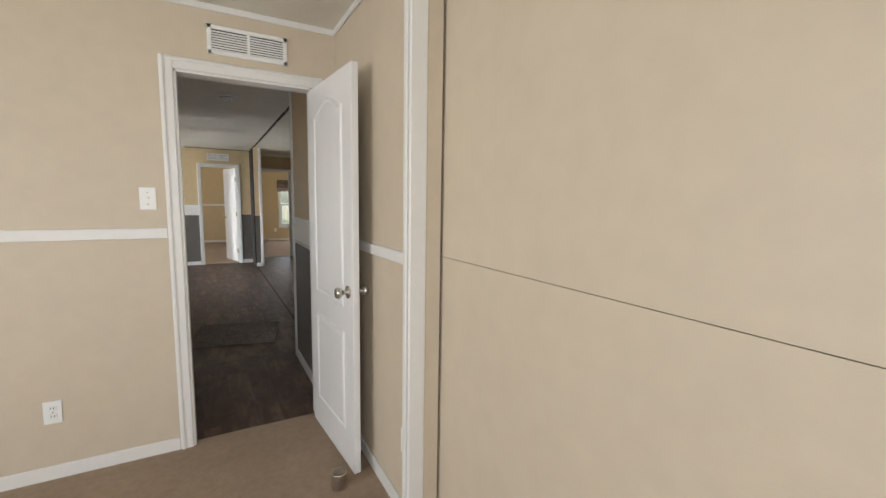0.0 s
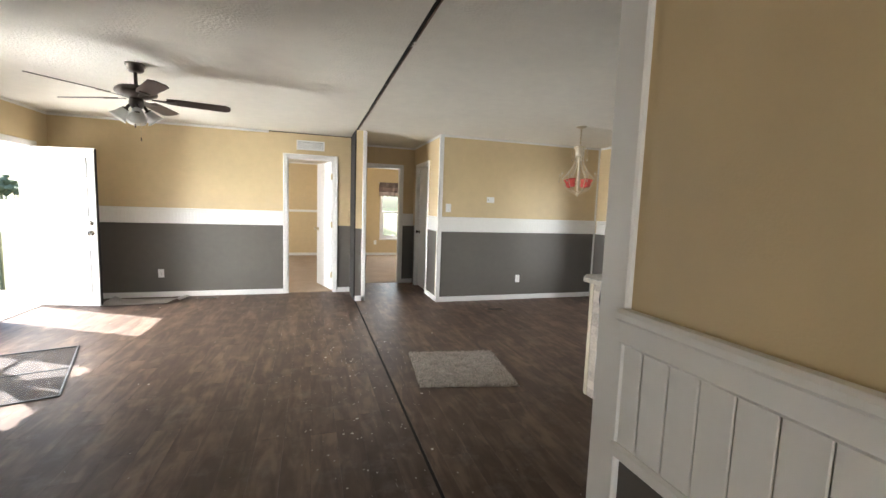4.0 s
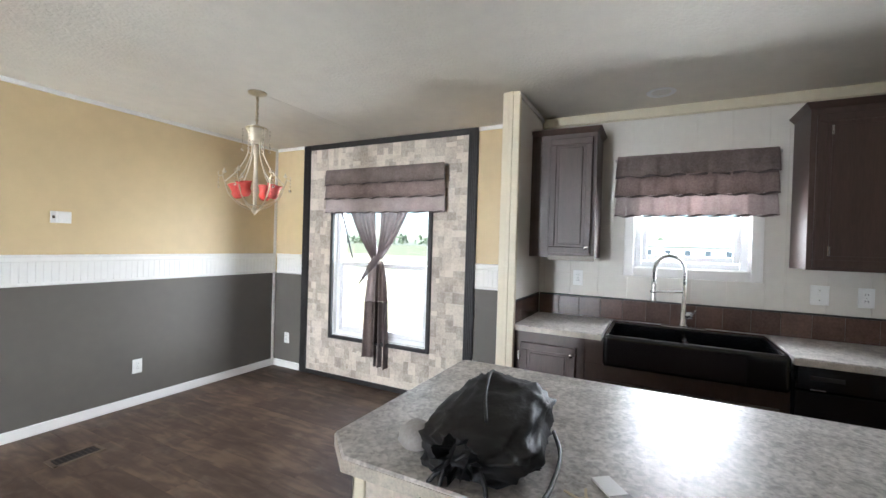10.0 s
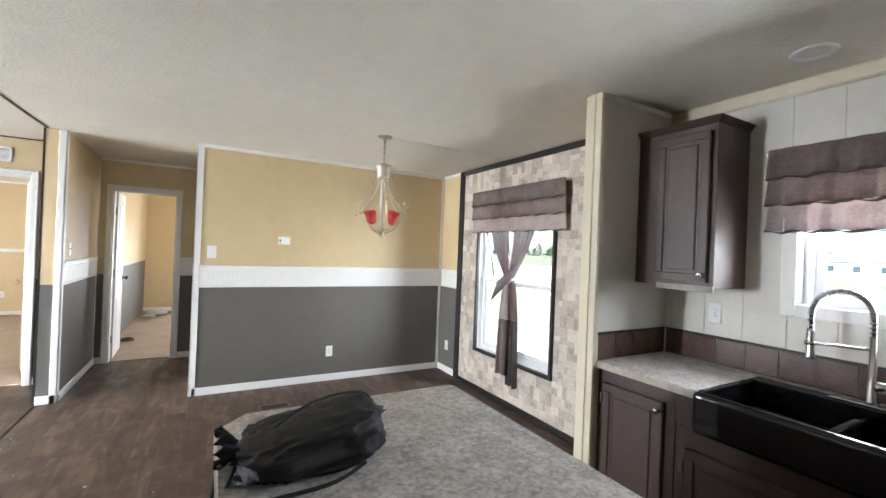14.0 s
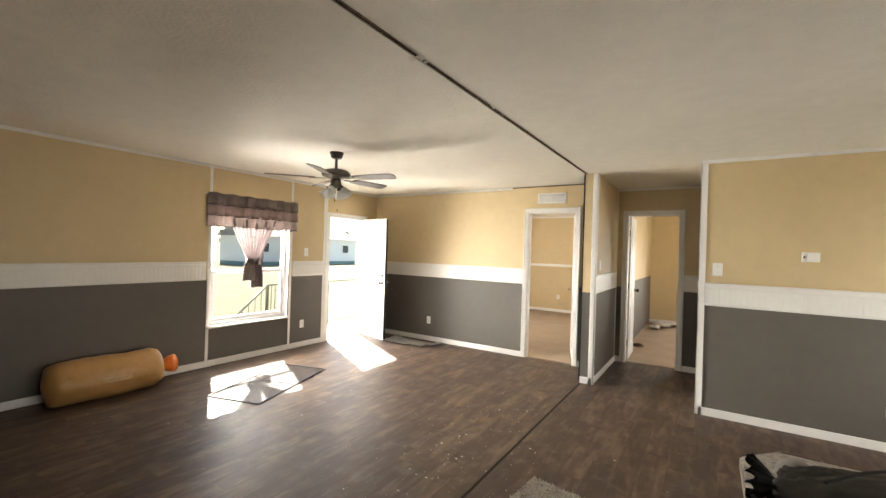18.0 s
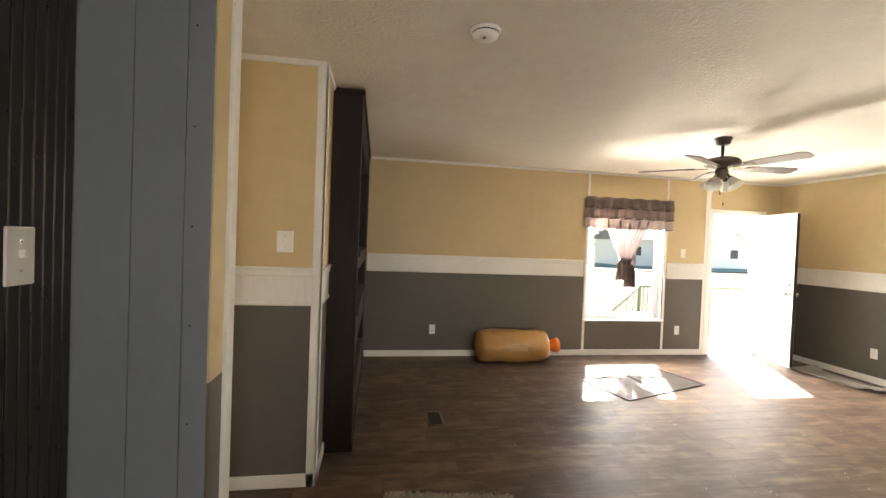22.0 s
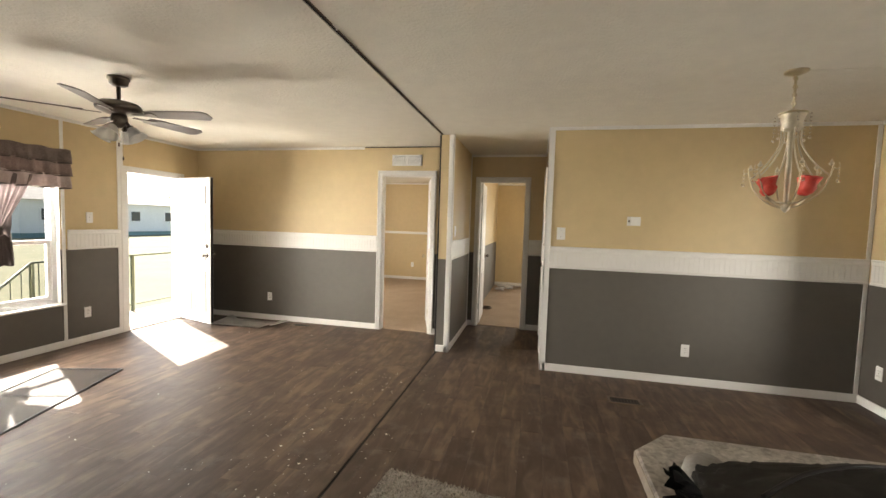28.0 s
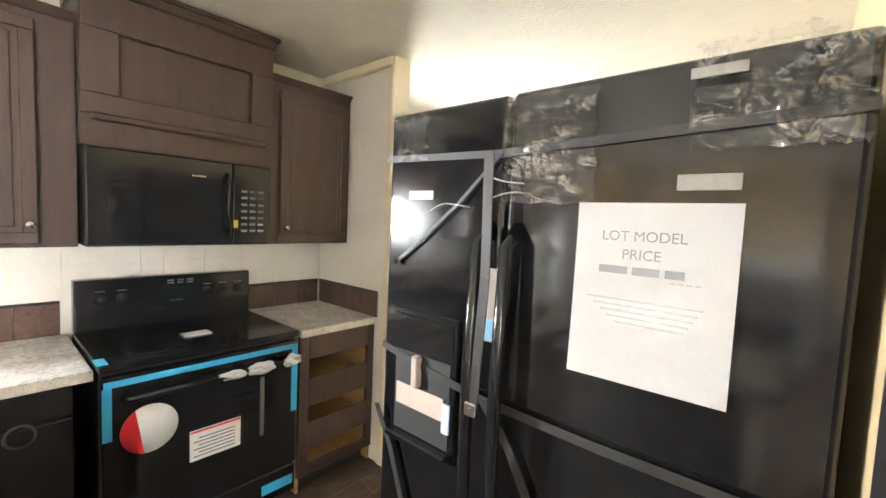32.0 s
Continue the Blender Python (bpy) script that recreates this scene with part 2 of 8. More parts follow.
def prism(outline, z0, z1, bm=None, bevel=0.0, m=None):
    """An outline in x and y, raised from z0 to z1."""
    own = bmesh.new()
    f = own.faces.new([own.verts.new((x, y, z0)) for x, y in outline])
    r = bmesh.ops.extrude_face_region(own, geom=[f])
    bmesh.ops.translate(own, vec=(0, 0, z1 - z0), verts=[v for v in r["geom"] if isinstance(v, bmesh.types.BMVert)])
    bmesh.ops.recalc_face_normals(own, faces=own.faces)
    if bevel:
        bmesh.ops.bevel(own, geom=own.edges[:], offset=bevel, segments=1, affect="EDGES")
    if m is not None:
        own.transform(m)
    return merge(bm, own)


def smooth(points, n=6):
    """A soft curve through points."""
    p = [Vector(q) for q in points]
    p = [p[0]] + p + [p[-1]]
    out = []
    for a, b, c, d in zip(p, p[1:], p[2:], p[3:]):
        for k in range(n):
            t = k / n
            out.append(0.5 * (2 * b + (c - a) * t + (2 * a - 5 * b + 4 * c - d) * t * t + (3 * b - a - 3 * c + d) * t ** 3))
    return out + [p[-1]]


# ---------------------------------------------------------------- the plan, in metres
EAST, WEST, CEILING = 5.11, -2.55, 2.42
SEAM_X = 1.262
THERMO_Y, POST_X = 10.235, 2.41
NORTH_Y, HALL_END = 11.165, 11.82
MARRY_X0, MARRY_X1, MARRY_Y = 1.25, 1.39, 10.49
SOUTH_LIV, HALL_L, HALL_R = 5.198, 0.092, 1.08
KIT_S, BED_Y, BLOCK_N, BLOCK_E = 4.785, 3.803, 5.005, 1.40
PART_Y0, PART_Y1, PART_X = 7.25, 7.34, 4.44
STUB_Y, STUB_X = 3.765, 4.38
BACK_Y, BED_END = 2.2, -1.0
FAR_Y = 16.0
SPLIT = 1.05
T = 0.10
PX = 1.851                        # hinge line of the pantry door

def wall(name, axis, at, thick, u0, u1, openings=(), front=(None, None), back=(None, None), z1=CEILING, edge=None):
    """A wall with thickness and openings. axis 'x': it runs along x at y from at to at + thick. front is the side of lower
    coordinate, back that of the higher: (paint below the band, paint above)."""
    us = sorted({u0, u1, *[v for o in openings for v in o[:2] if u0 < v < u1]})
    zs = sorted({0.0, SPLIT, z1, *[v for o in openings for v in o[2:4] if 0 < v < z1]})
    own = bmesh.new()
    mats = []

    def slot(m):
        m = m or BEIGE
        if m not in mats:
            mats.append(m)
        return mats.index(m)

    def solid(i, k):
        if not (0 <= i < len(us) - 1 and 0 <= k < len(zs) - 1):
            return False
        u, z = (us[i] + us[i + 1]) / 2, (zs[k] + zs[k + 1]) / 2
        return not any(o[0] < u < o[1] and o[2] < z < o[3] for o in openings)

    def quad(pts, m):
        f = own.faces.new([own.verts.new((p[0], p[1], p[2]) if axis == "x" else (p[1], p[0], p[2])) for p in pts])
        f.material_index = slot(m)

    a, b = at, at + thick
    for i in range(len(us) - 1):
        for k in range(len(zs) - 1):
            if not solid(i, k):
                continue
            p, q, r, s = us[i], us[i + 1], zs[k], zs[k + 1]
            low = (r + s) / 2 < SPLIT
            quad([(p, a, r), (q, a, r), (q, a, s), (p, a, s)], front[0 if low else 1])
            quad([(p, b, r), (q, b, r), (q, b, s), (p, b, s)], back[0 if low else 1])
            e = edge or (back[0 if low else 1])
            if not solid(i - 1, k):
                quad([(p, a, r), (p, b, r), (p, b, s), (p, a, s)], e)
            if not solid(i + 1, k):
                quad([(q, a, r), (q, b, r), (q, b, s), (q, a, s)], e)
            if not solid(i, k - 1):
                quad([(p, a, r), (q, a, r), (q, b, r), (p, b, r)], e)
            if not solid(i, k + 1):
                quad([(p, a, s), (q, a, s), (q, b, s), (p, b, s)], e)
    bmesh.ops.remove_doubles(own, verts=own.verts, dist=0.0005)
    bmesh.ops.recalc_face_normals(own, faces=own.faces)
    ob = part(name, own, mats)
    return tagged(ob, "painted panel wall of the manufactured home", "wall", kind="structure")



TWO, PLAIN, PANELS, PALE = (GREY, BEIGE), (BEIGE, BEIGE), (PANEL, PANEL), (BEDBEIGE, BEDBEIGE)
# openings: from, to along the wall, bottom, top
D1 = (0.315, 0.985, 0.0, 2.05)
D2 = (1.52, 2.155, 0.0, 2.05)
DB = (0.302, 1.0, 0.0, 2.068)
FD = (10.055, 10.86, 0.0, 1.965)
LW = (8.24, 9.343, 0.475, 1.98)
DW = (8.26, 9.38, 0.45, 1.95)
KW = (5.885, 6.57, 1.29, 1.93)
HD = (10.86, 11.56, 0.0, 2.05)
FW = (2.50, 3.38, 0.47, 1.98)     # window of the far room, in its north wall
BW = (1.2, 2.6, 0.6, 2.0)         # unseen bedroom window, assumed in its west wall
NW = (12.6, 14.0, 0.6, 2.0)       # unseen north bedroom window, added in the west wall for light
UW = (2.5, 3.2, 0.9, 1.95)        # utility window, in the east wall
wall("wall_west", "y", WEST - 0.15, 0.15, SOUTH_LIV - T, FAR_Y, [FD, LW, NW], front=PLAIN, back=TWO)
wall("wall_east", "y", EAST, 0.15, PART_Y0 + 0.02, THERMO_Y, [DW], front=TWO, back=PLAIN)
wall("wall_east_kitchen", "y", EAST, 0.15, BACK_Y, PART_Y0 + 0.02, [KW, UW], front=PANELS, back=PLAIN)
wall("wall_thermostat", "x", THERMO_Y, T, POST_X, EAST, front=TWO, back=PLAIN)
wall("wall_hall_east", "y", POST_X, T, THERMO_Y + T, HALL_END, [HD], front=TWO, back=PLAIN)
wall("wall_hall_end", "x", HALL_END, T, MARRY_X1, EAST, [D2], front=TWO, back=PLAIN)
wall("wall_marriage", "y", MARRY_X0 + 0.004, MARRY_X1 - MARRY_X0 - 0.004, MARRY_Y, FAR_Y, front=TWO, back=TWO)
wall("wall_north", "x", NORTH_Y, T, WEST, MARRY_X0, [D1], front=TWO, back=PLAIN)
wall("wall_south_living", "x", SOUTH_LIV - T, T, WEST, HALL_L, front=PLAIN, back=TWO)
wall("wall_hall_left", "y", HALL_L - T, T, BED_Y + T, SOUTH_LIV - T, front=PLAIN, back=TWO)
wall("wall_hall_right", "y", HALL_R, BLOCK_E - HALL_R, BED_Y + T, BLOCK_N, front=TWO, back=PANELS, edge=None)
wall("wall_bedroom_south", "x", BED_Y, T, WEST, 1.138, [DB], front=PALE, back=TWO)
wall("wall_bedroom_closet", "y", 1.138, 0.10, 2.70, BED_Y + T, front=PALE, back=PALE)
wall("wall_kitchen_south", "x", KIT_S - T, T, BLOCK_E, 2.47, [(PX - 0.003, PX + 0.537, 0.0, 2.04)], front=PLAIN, back=(BLACKTRIM, BLACKTRIM))
wall("wall_pantry_back", "x", 3.9, T, BLOCK_E, 2.37, front=PLAIN, back=PLAIN)
wall("wall_fridge_side", "y", 2.37, T, BACK_Y, KIT_S - T, front=PLAIN, back=PLAIN)
wall("wall_kitchen_partition", "x", PART_Y0, PART_Y1 - PART_Y0, PART_X, EAST, front=PANELS, back=TWO)
wall("wall_kitchen_stub", "x", STUB_Y - T, T, STUB_X, EAST, front=PANELS, back=PANELS)
wall("wall_back", "x", BACK_Y - T, T, 1.32, EAST, front=PLAIN, back=PANELS)
wall("wall_far_north", "x", FAR_Y, T, WEST, EAST, [FW], front=PLAIN, back=PLAIN)
wall("wall_bedroom_west", "y", WEST - 0.15, 0.15, BED_END, SOUTH_LIV - T, [BW], front=PALE, back=PALE)
wall("wall_bedroom_end", "x", BED_END - T, T, WEST, 2.1, [(-1.6, 0.4, 0.6, 2.0)], front=PALE, back=PALE)
wall("wall_bedroom_east", "y", 2.0, T, BED_END, BACK_Y - T, front=PALE, back=PALE)
wall("wall_closet_back", "y", 2.0, T, BACK_Y - T, 3.9, front=PALE, back=PALE)
# The opening is added, out of view, to let lamp light in.
wall("wall_far_east", "y", EAST, 0.15, THERMO_Y, FAR_Y, [(12.4, 13.8, 0.6, 2.0)], front=PLAIN, back=PLAIN)


def slab(name, x0, x1, y0, y1, z0, z1, m, label, category):
    return tagged(part(name, box(x0, x1, y0, y1, z0, z1), m), label, category, kind="structure")


# ceiling in two halves, with the open marriage-line gap between them
GAP = 0.016
slab("ceiling", WEST - 0.15, SEAM_X - GAP, BED_END - T, FAR_Y + T, CEILING, CEILING + 0.12, CEIL, "off-white stippled ceiling of the living side", "ceiling")
slab("ceiling_east", SEAM_X + GAP, EAST + 0.15, BED_END - T, FAR_Y + T, CEILING, CEILING + 0.12, CEIL, "off-white stippled ceiling of the kitchen side", "ceiling")
slab("ceiling_gap", SEAM_X - GAP, SEAM_X + GAP, BED_END - T, FAR_Y + T, CEILING + 0.007, CEILING + 0.12, SEAM, "dark open seam between the two ceiling halves", "ceiling seam")
def torn_edge():
    """Ragged brown board edge along the ceiling seam, with a few loose flakes of ceiling paint."""
    rnd = random.Random(31)
    verts, faces = [], []
    y, w = BED_Y + T, 0.008
    while y < MARRY_Y:
        w = min(0.015, max(0.003, w + rnd.uniform(-0.004, 0.004)))
        verts += [(SEAM_X + GAP, y, CEILING - 0.004), (SEAM_X + GAP - w, y, CEILING - 0.004 - rnd.uniform(0, 0.003)), (SEAM_X + GAP - w, y, CEILING + 0.006)]
        y += rnd.uniform(0.03, 0.11)
    for k in range(len(verts) // 3 - 1):
        a = 3 * k
        faces += [(a, a + 3, a + 4, a + 1), (a + 1, a + 4, a + 5, a + 2)]
    me = bpy.data.meshes.new("ceiling_seam_edge")
    me.from_pydata(verts, [], faces)
    me.materials.append(mat("raw_brown_board_edge", (0.16, 0.10, 0.065), 0.8, noise_scale=9, spread=0.35, bump=0.4))
    tagged(new("ceiling_seam_edge", me), "ragged brown board edge along the open ceiling seam", "ceiling seam", kind="structure")
    verts, faces = [], []
    for yc, n in ((6.35, 3), (7.15, 6), (8.05, 4), (9.3, 3), (5.5, 3)):
        for _ in range(n):
            x, y0, r, a = SEAM_X + rnd.uniform(-0.035, 0.045), yc + rnd.uniform(-0.12, 0.12), rnd.uniform(0.008, 0.022), rnd.uniform(0, 6.28)
            k = len(verts)
            for q, drop in ((0, 0.001), (1.9, 0.006), (3.4, rnd.uniform(0.008, 0.02)), (4.9, 0.004)):
                verts.append((x + r * math.cos(a + q), y0 + r * math.sin(a + q), CEILING - drop))
            faces.append((k, k + 1, k + 2, k + 3))
    me = bpy.data.meshes.new("ceiling_flakes")
    me.from_pydata(verts, [], faces)
    me.materials.append(CEIL)
    tagged(new("ceiling_flakes", me), "loose flakes of ceiling paint beside the seam", "paint flakes", kind="stuff")


torn_edge()
slab("floor", WEST, EAST, BED_Y + 0.05, HALL_END + 0.05, -0.08, -0.006, SEAM, "dark underlay below the vinyl planks", "floor")
slab("floor_seam", SEAM_X - 0.0095, SEAM_X + 0.0095, BED_Y + 0.05, NORTH_Y, -0.010, -0.007, SEAM, "black open seam between the two floor halves", "floor seam")
slab("floor_bedroom", WEST, 2.0, BED_END, BED_Y + 0.05, -0.06, 0.006, CARPET, "tan carpet floor of the bedroom", "carpet")
slab("floor_bedroom_north", WEST, MARRY_X0, NORTH_Y + 0.05, FAR_Y, -0.06, 0.006, CARPET, "tan carpet floor of the north bedroom", "carpet")
slab("floor_bedroom_far", MARRY_X1, EAST, HALL_END + 0.05, FAR_Y, -0.06, 0.006, CARPET, "tan carpet floor of the far bedroom", "carpet")
slab("floor_utility", 1.32, EAST, BACK_Y, BED_Y + 0.05, -0.06, 0.0, PLANKS, "dark brown vinyl floor", "floor")


# ---------------------------------------------------------------- trim
def run(name, m, label, category, *boxes, bevel=0.003):
    own = bmesh.new()
    for b in boxes:
        box(*b, bevel=bevel, bm=own)
    return tagged(part(name, own, m), label, category, kind="structure")


def along(axis, at, side, u0, u1, thick, z0, z1):
    """A strip on a wall face: axis is the way it runs, side +1 or -1 the way the face looks."""
    a, b = sorted((at, at + side * thick))
    return (u0, u1, a, b, z0, z1) if axis == "x" else (a, b, u0, u1, z0, z1)


def baseboard(axis, at, side, u0, u1):
    run("baseboard", WHITE, "white painted baseboard along the wall", "baseboard", along(axis, at, side, u0, u1, 0.012, 0.0, 0.075))


def crown(axis, at, side, u0, u1):
    run("crown_trim", WHITE, "thin off-white ceiling trim", "trim", along(axis, at, side, u0, u1, 0.014, CEILING - 0.032, CEILING))


BAND0, BAND1 = 1.04, 1.255


def wainscot_band(axis, at, side, u0, u1, fine=True):
    """White band of beadboard between two mouldings at chair-rail height."""
    root = tagged(new("wainscot_band"), "white beadboard band with moulded rails on the wall", "chair rail", kind="structure")
    part("lower_rail", box(*along(axis, at, side, u0, u1, 0.016, BAND0, BAND0 + 0.022), bevel=0.004), WHITE, root)
    top = box(*along(axis, at, side, u0, u1, 0.016, BAND1 - 0.05, BAND1), bevel=0.005)
    box(*along(axis, at, side, u0, u1, 0.024, BAND1 - 0.016, BAND1 + 0.002), bevel=0.005, bm=top)
    part("upper_rail", top, WHITE, root)
    pitch = 0.042
    n = max(1, round((u1 - u0) / pitch))
    for k in range(n):
        p, q = u0 + (u1 - u0) * k / n, u0 + (u1 - u0) * (k + 1) / n
        part("board", box(*along(axis, at, side, p + 0.0005, q - 0.0005, 0.009, BAND0 + 0.02, BAND1 - 0.048), bevel=0.0016), WHITE, root)
    return root


def corner_post(x, y, sx, sy, z0=0.0, z1=CEILING):
    """White outside-corner trim: the corner lies at x, y, and the walls run off to -sx and -sy."""
    w, t = 0.045, 0.012
    xs, ys = sorted((x + sx * t, x - sx * w)), sorted((y + sy * t, y - sy * w))
    own = bmesh.new()
    box(*xs, *sorted((y, y + sy * t)), z0, z1, bevel=0.003, bm=own)
    box(*sorted((x, x + sx * t)), *ys, z0, z1, bevel=0.003, bm=own)
    return tagged(part("corner_trim", own, WHITE), "white painted corner trim post", "trim", kind="structure")


def batten(axis, at, side, u, z0=0.0, z1=CEILING, w=0.035, m=None):
    run("wall_batten", m or WHITE, "white panel-joint batten on the wall", "trim", along(axis, at, side, u - w / 2, u + w / 2, 0.008, z0, z1))


def casing(name, axis, at, side, o, thick, w=0.062, sill=False):
    """Trim round an opening: jamb lining and stepped casing on one face."""
    root = tagged(new(name), "white painted door casing", "door frame", kind="structure")
    u0, u1, z0, z1 = o
    for k, b in enumerate(((u0 - w, u0, z0, z1 + w), (u1, u1 + w, z0, z1 + w), (u0, u1, z1, z1 + w))):
        own = box(*along(axis, at, side, b[0], b[1], 0.014, b[2], b[3]), bevel=0.004)
        e = (b[0] + 0.006, b[0] + 0.022) if k == 0 else (b[1] - 0.022, b[1] - 0.006) if k == 1 else (b[0] - 0.03, b[1] + 0.03)
        box(*along(axis, at, side, e[0], e[1], 0.021, b[2] if k < 2 else b[3] - 0.022, b[3] if k < 2 else b[3] - 0.006), bevel=0.004, bm=own)
        part("casing_board", own, WHITE, root)
    inner = -side * thick
    own = bmesh.new()
    for b in ((u0, u0 + 0.012, z0, z1), (u1 - 0.012, u1, z0, z1), (u0, u1, z1 - 0.012, z1)):
        a, c = sorted((at + inner, at + side * 0.002))
        box(*((b[0], b[1], a, c) if axis == "x" else (a, c, b[0], b[1])), b[2], b[3], bm=own)
    part("jamb", own, WHITE, root)
    return root


# baseboards and bands of the great room
for axis, at, side, u0, u1 in (("x", THERMO_Y, -1, POST_X + 0.012, EAST), ("x", NORTH_Y, -1, WEST, D1[0] - 0.064), ("x", NORTH_Y, -1, D1[1] + 0.064, MARRY_X0),
                               ("y", WEST, 1, SOUTH_LIV, FD[0] - 0.08), ("y", MARRY_X1, 1, MARRY_Y + 0.0, HALL_END), ("y", POST_X, -1, THERMO_Y, HD[0] - 0.064),
                               ("x", MARRY_Y, -1, MARRY_X0 + 0.004, MARRY_X1), ("y", HALL_L, 1, BED_Y + T, SOUTH_LIV), ("x", SOUTH_LIV, 1, -0.27, HALL_L),
                               ("y", HALL_R, -1, BED_Y + T, BLOCK_N), ("x", BLOCK_N, 1, HALL_R, BLOCK_E), ("y", EAST, -1, PART_Y1, 7.8), ("y", EAST, -1, 9.83, THERMO_Y),
                               ("x", BED_Y, -1, WEST, DB[0] - 0.064), ("y", 1.138, -1, 2.72, BED_Y), ("x", HALL_END, -1, D2[1] + 0.064, POST_X), ("x", HALL_END, -1, MARRY_X1, D2[0] - 0.064),
                               ("x", FAR_Y, -1, WEST, EAST), ("y", STUB_X, -1, STUB_Y - T, STUB_Y)):
    baseboard(axis, at, side, u0, u1)
for axis, at, side, u0, u1 in (("x", THERMO_Y, -1, POST_X + 0.035, EAST - 0.012), ("x", NORTH_Y, -1, WEST, D1[0] - 0.064), ("y", WEST, 1, SOUTH_LIV + 0.2, 8.19), ("y", WEST, 1, 9.41, FD[0] - 0.09),
                               ("y", MARRY_X1, 1, MARRY_Y + 0.035, HALL_END - 0.05), ("y", POST_X, -1, THERMO_Y + 0.035, HD[0] - 0.064), ("y", HALL_L, 1, BED_Y + T, SOUTH_LIV - 0.035),
                               ("x", SOUTH_LIV, 1, -0.265, HALL_L - 0.035), ("y", HALL_R, -1, BED_Y + T, BLOCK_N - 0.035), ("y", EAST, -1, PART_Y1 + 0.01, 7.8), ("y", EAST, -1, 9.83, THERMO_Y - 0.03),
                               ("x", HALL_END, -1, D2[1] + 0.064, POST_X)):
    wainscot_band(axis, at, side, u0, u1)
for axis, at, side, u0, u1 in (("x", THERMO_Y, -1, POST_X, EAST), ("x", NORTH_Y, -1, WEST, 0.06), ("y", WEST, 1, SOUTH_LIV, NORTH_Y), ("y", EAST, -1, PART_Y1, THERMO_Y), ("y", POST_X, -1, THERMO_Y, HALL_END),
                               ("x", HALL_END, -1, MARRY_X1, POST_X), ("y", HALL_L, 1, BED_Y + T, SOUTH_LIV), ("x", SOUTH_LIV, 1, -0.27, HALL_L), ("x", BED_Y, -1, WEST, 1.138), ("y", 1.138, -1, 2.72, BED_Y),
                               ("x", FAR_Y, -1, WEST, EAST), ("x", NORTH_Y + T, 1, WEST, MARRY_X0)):
    crown(axis, at, side, u0, u1)
run("crown_moulding", CREAM, "cream crown moulding over the kitchen wall", "trim", (EAST - 0.03, EAST, STUB_Y, PART_Y0, CEILING - 0.075, CEILING), (STUB_X, EAST - 0.03, STUB_Y, STUB_Y + 0.03, CEILING - 0.06, CEILING), bevel=0.01)
crown("x", PART_Y0, -1, PART_X, EAST - 0.03)
run("ceiling_joint", CEIL, "faint raised joint across the dining ceiling", "ceiling joint", (3.84, EAST - 0.03, 8.897, 8.909, CEILING - 0.003, CEILING + 0.002), bevel=0.001)
# Black strip draws the shadow line past the end of the crown trim.
run("shadow_line", SEAM, "black strip drawn as a shadow line above the wall where the trim stops", "trim", (0.06, SEAM_X, NORTH_Y - 0.006, NORTH_Y, CEILING - 0.012, CEILING), bevel=0)
corner_post(POST_X, THERMO_Y, -1, -1)
corner_post(MARRY_X1, MARRY_Y, 1, -1)
corner_post(HALL_L, SOUTH_LIV, 1, 1)
corner_post(HALL_R, BLOCK_N, -1, 1)
run("gap_post", SEAM, "black gap beside the marriage wall", "trim", (MARRY_X0 - 0.012, MARRY_X0 + 0.004, MARRY_Y - 0.002, NORTH_Y, 0.0, CEILING), bevel=0)
batten("x", THERMO_Y, -1, EAST - 0.02)
for u in (8.225, 9.375):
    batten("y", WEST, 1, u)
batten("y", WEST, 1, FD[0] - 0.06, w=0.075)
batten("y", MARRY_X1, 1, HALL_END - 0.03)
run("chair_rail", WHITE, "thin white chair rail on the bedroom wall", "chair rail", along("x", BED_Y, -1, WEST, DB[0] - 0.064, 0.014, 1.195, 1.25))
run("chair_rail", WHITE, "thin white chair rail on the bedroom wall", "chair rail", along("y", 1.138, -1, 2.72, BED_Y, 0.014, 1.147, 1.198))
run("chair_rail", WHITE, "thin white chair rail on the north bedroom wall", "chair rail", along("x", FAR_Y, -1, WEST, MARRY_X0, 0.014, 1.15, 1.21))
casing("door_frame_bedroom", "x", BED_Y, -1, DB, T)
casing("door_frame_bedroom_hall", "x", BED_Y + T, 1, DB, 0.002)
casing("door_frame_north", "x", NORTH_Y, -1, D1, T)
casing("door_frame_hall", "x", HALL_END, -1, D2, T)
casing("door_frame_hall_side", "y", POST_X, -1, HD, T)

# kitchen partition and stub: cream end trims
run("partition_trim", CREAM, "cream trim post at the end of the kitchen partition", "trim",
    (PART_X - 0.012, PART_X, PART_Y0 - 0.012, PART_Y1 + 0.012, 0, CEILING), (PART_X, PART_X + 0.04, PART_Y1, PART_Y1 + 0.012, 0, CEILING), (PART_X, PART_X + 0.03, PART_Y0 - 0.012, PART_Y0, 0, CEILING), (PART_X - 0.02, PART_X - 0.012, PART_Y0 + 0.03, PART_Y1 - 0.03, 0, CEILING))
run("stub_trim", CREAM, "cream trim post at the end of the short wall", "trim", (STUB_X - 0.012, STUB_X, STUB_Y - T - 0.01, STUB_Y + 0.012, 0, CEILING), (STUB_X, STUB_X + 0.04, STUB_Y, STUB_Y + 0.012, 0, CEILING))
wall("wall_block_end", "y", 1.30, 0.094, BLOCK_N + 0.001, BLOCK_N + 0.094, front=TWO, back=TWO)
run("block_trim", WHITE, "white edge trim beside the plank panel", "trim", (1.25, 1.298, BLOCK_N, BLOCK_N + 0.106, 0, CEILING))


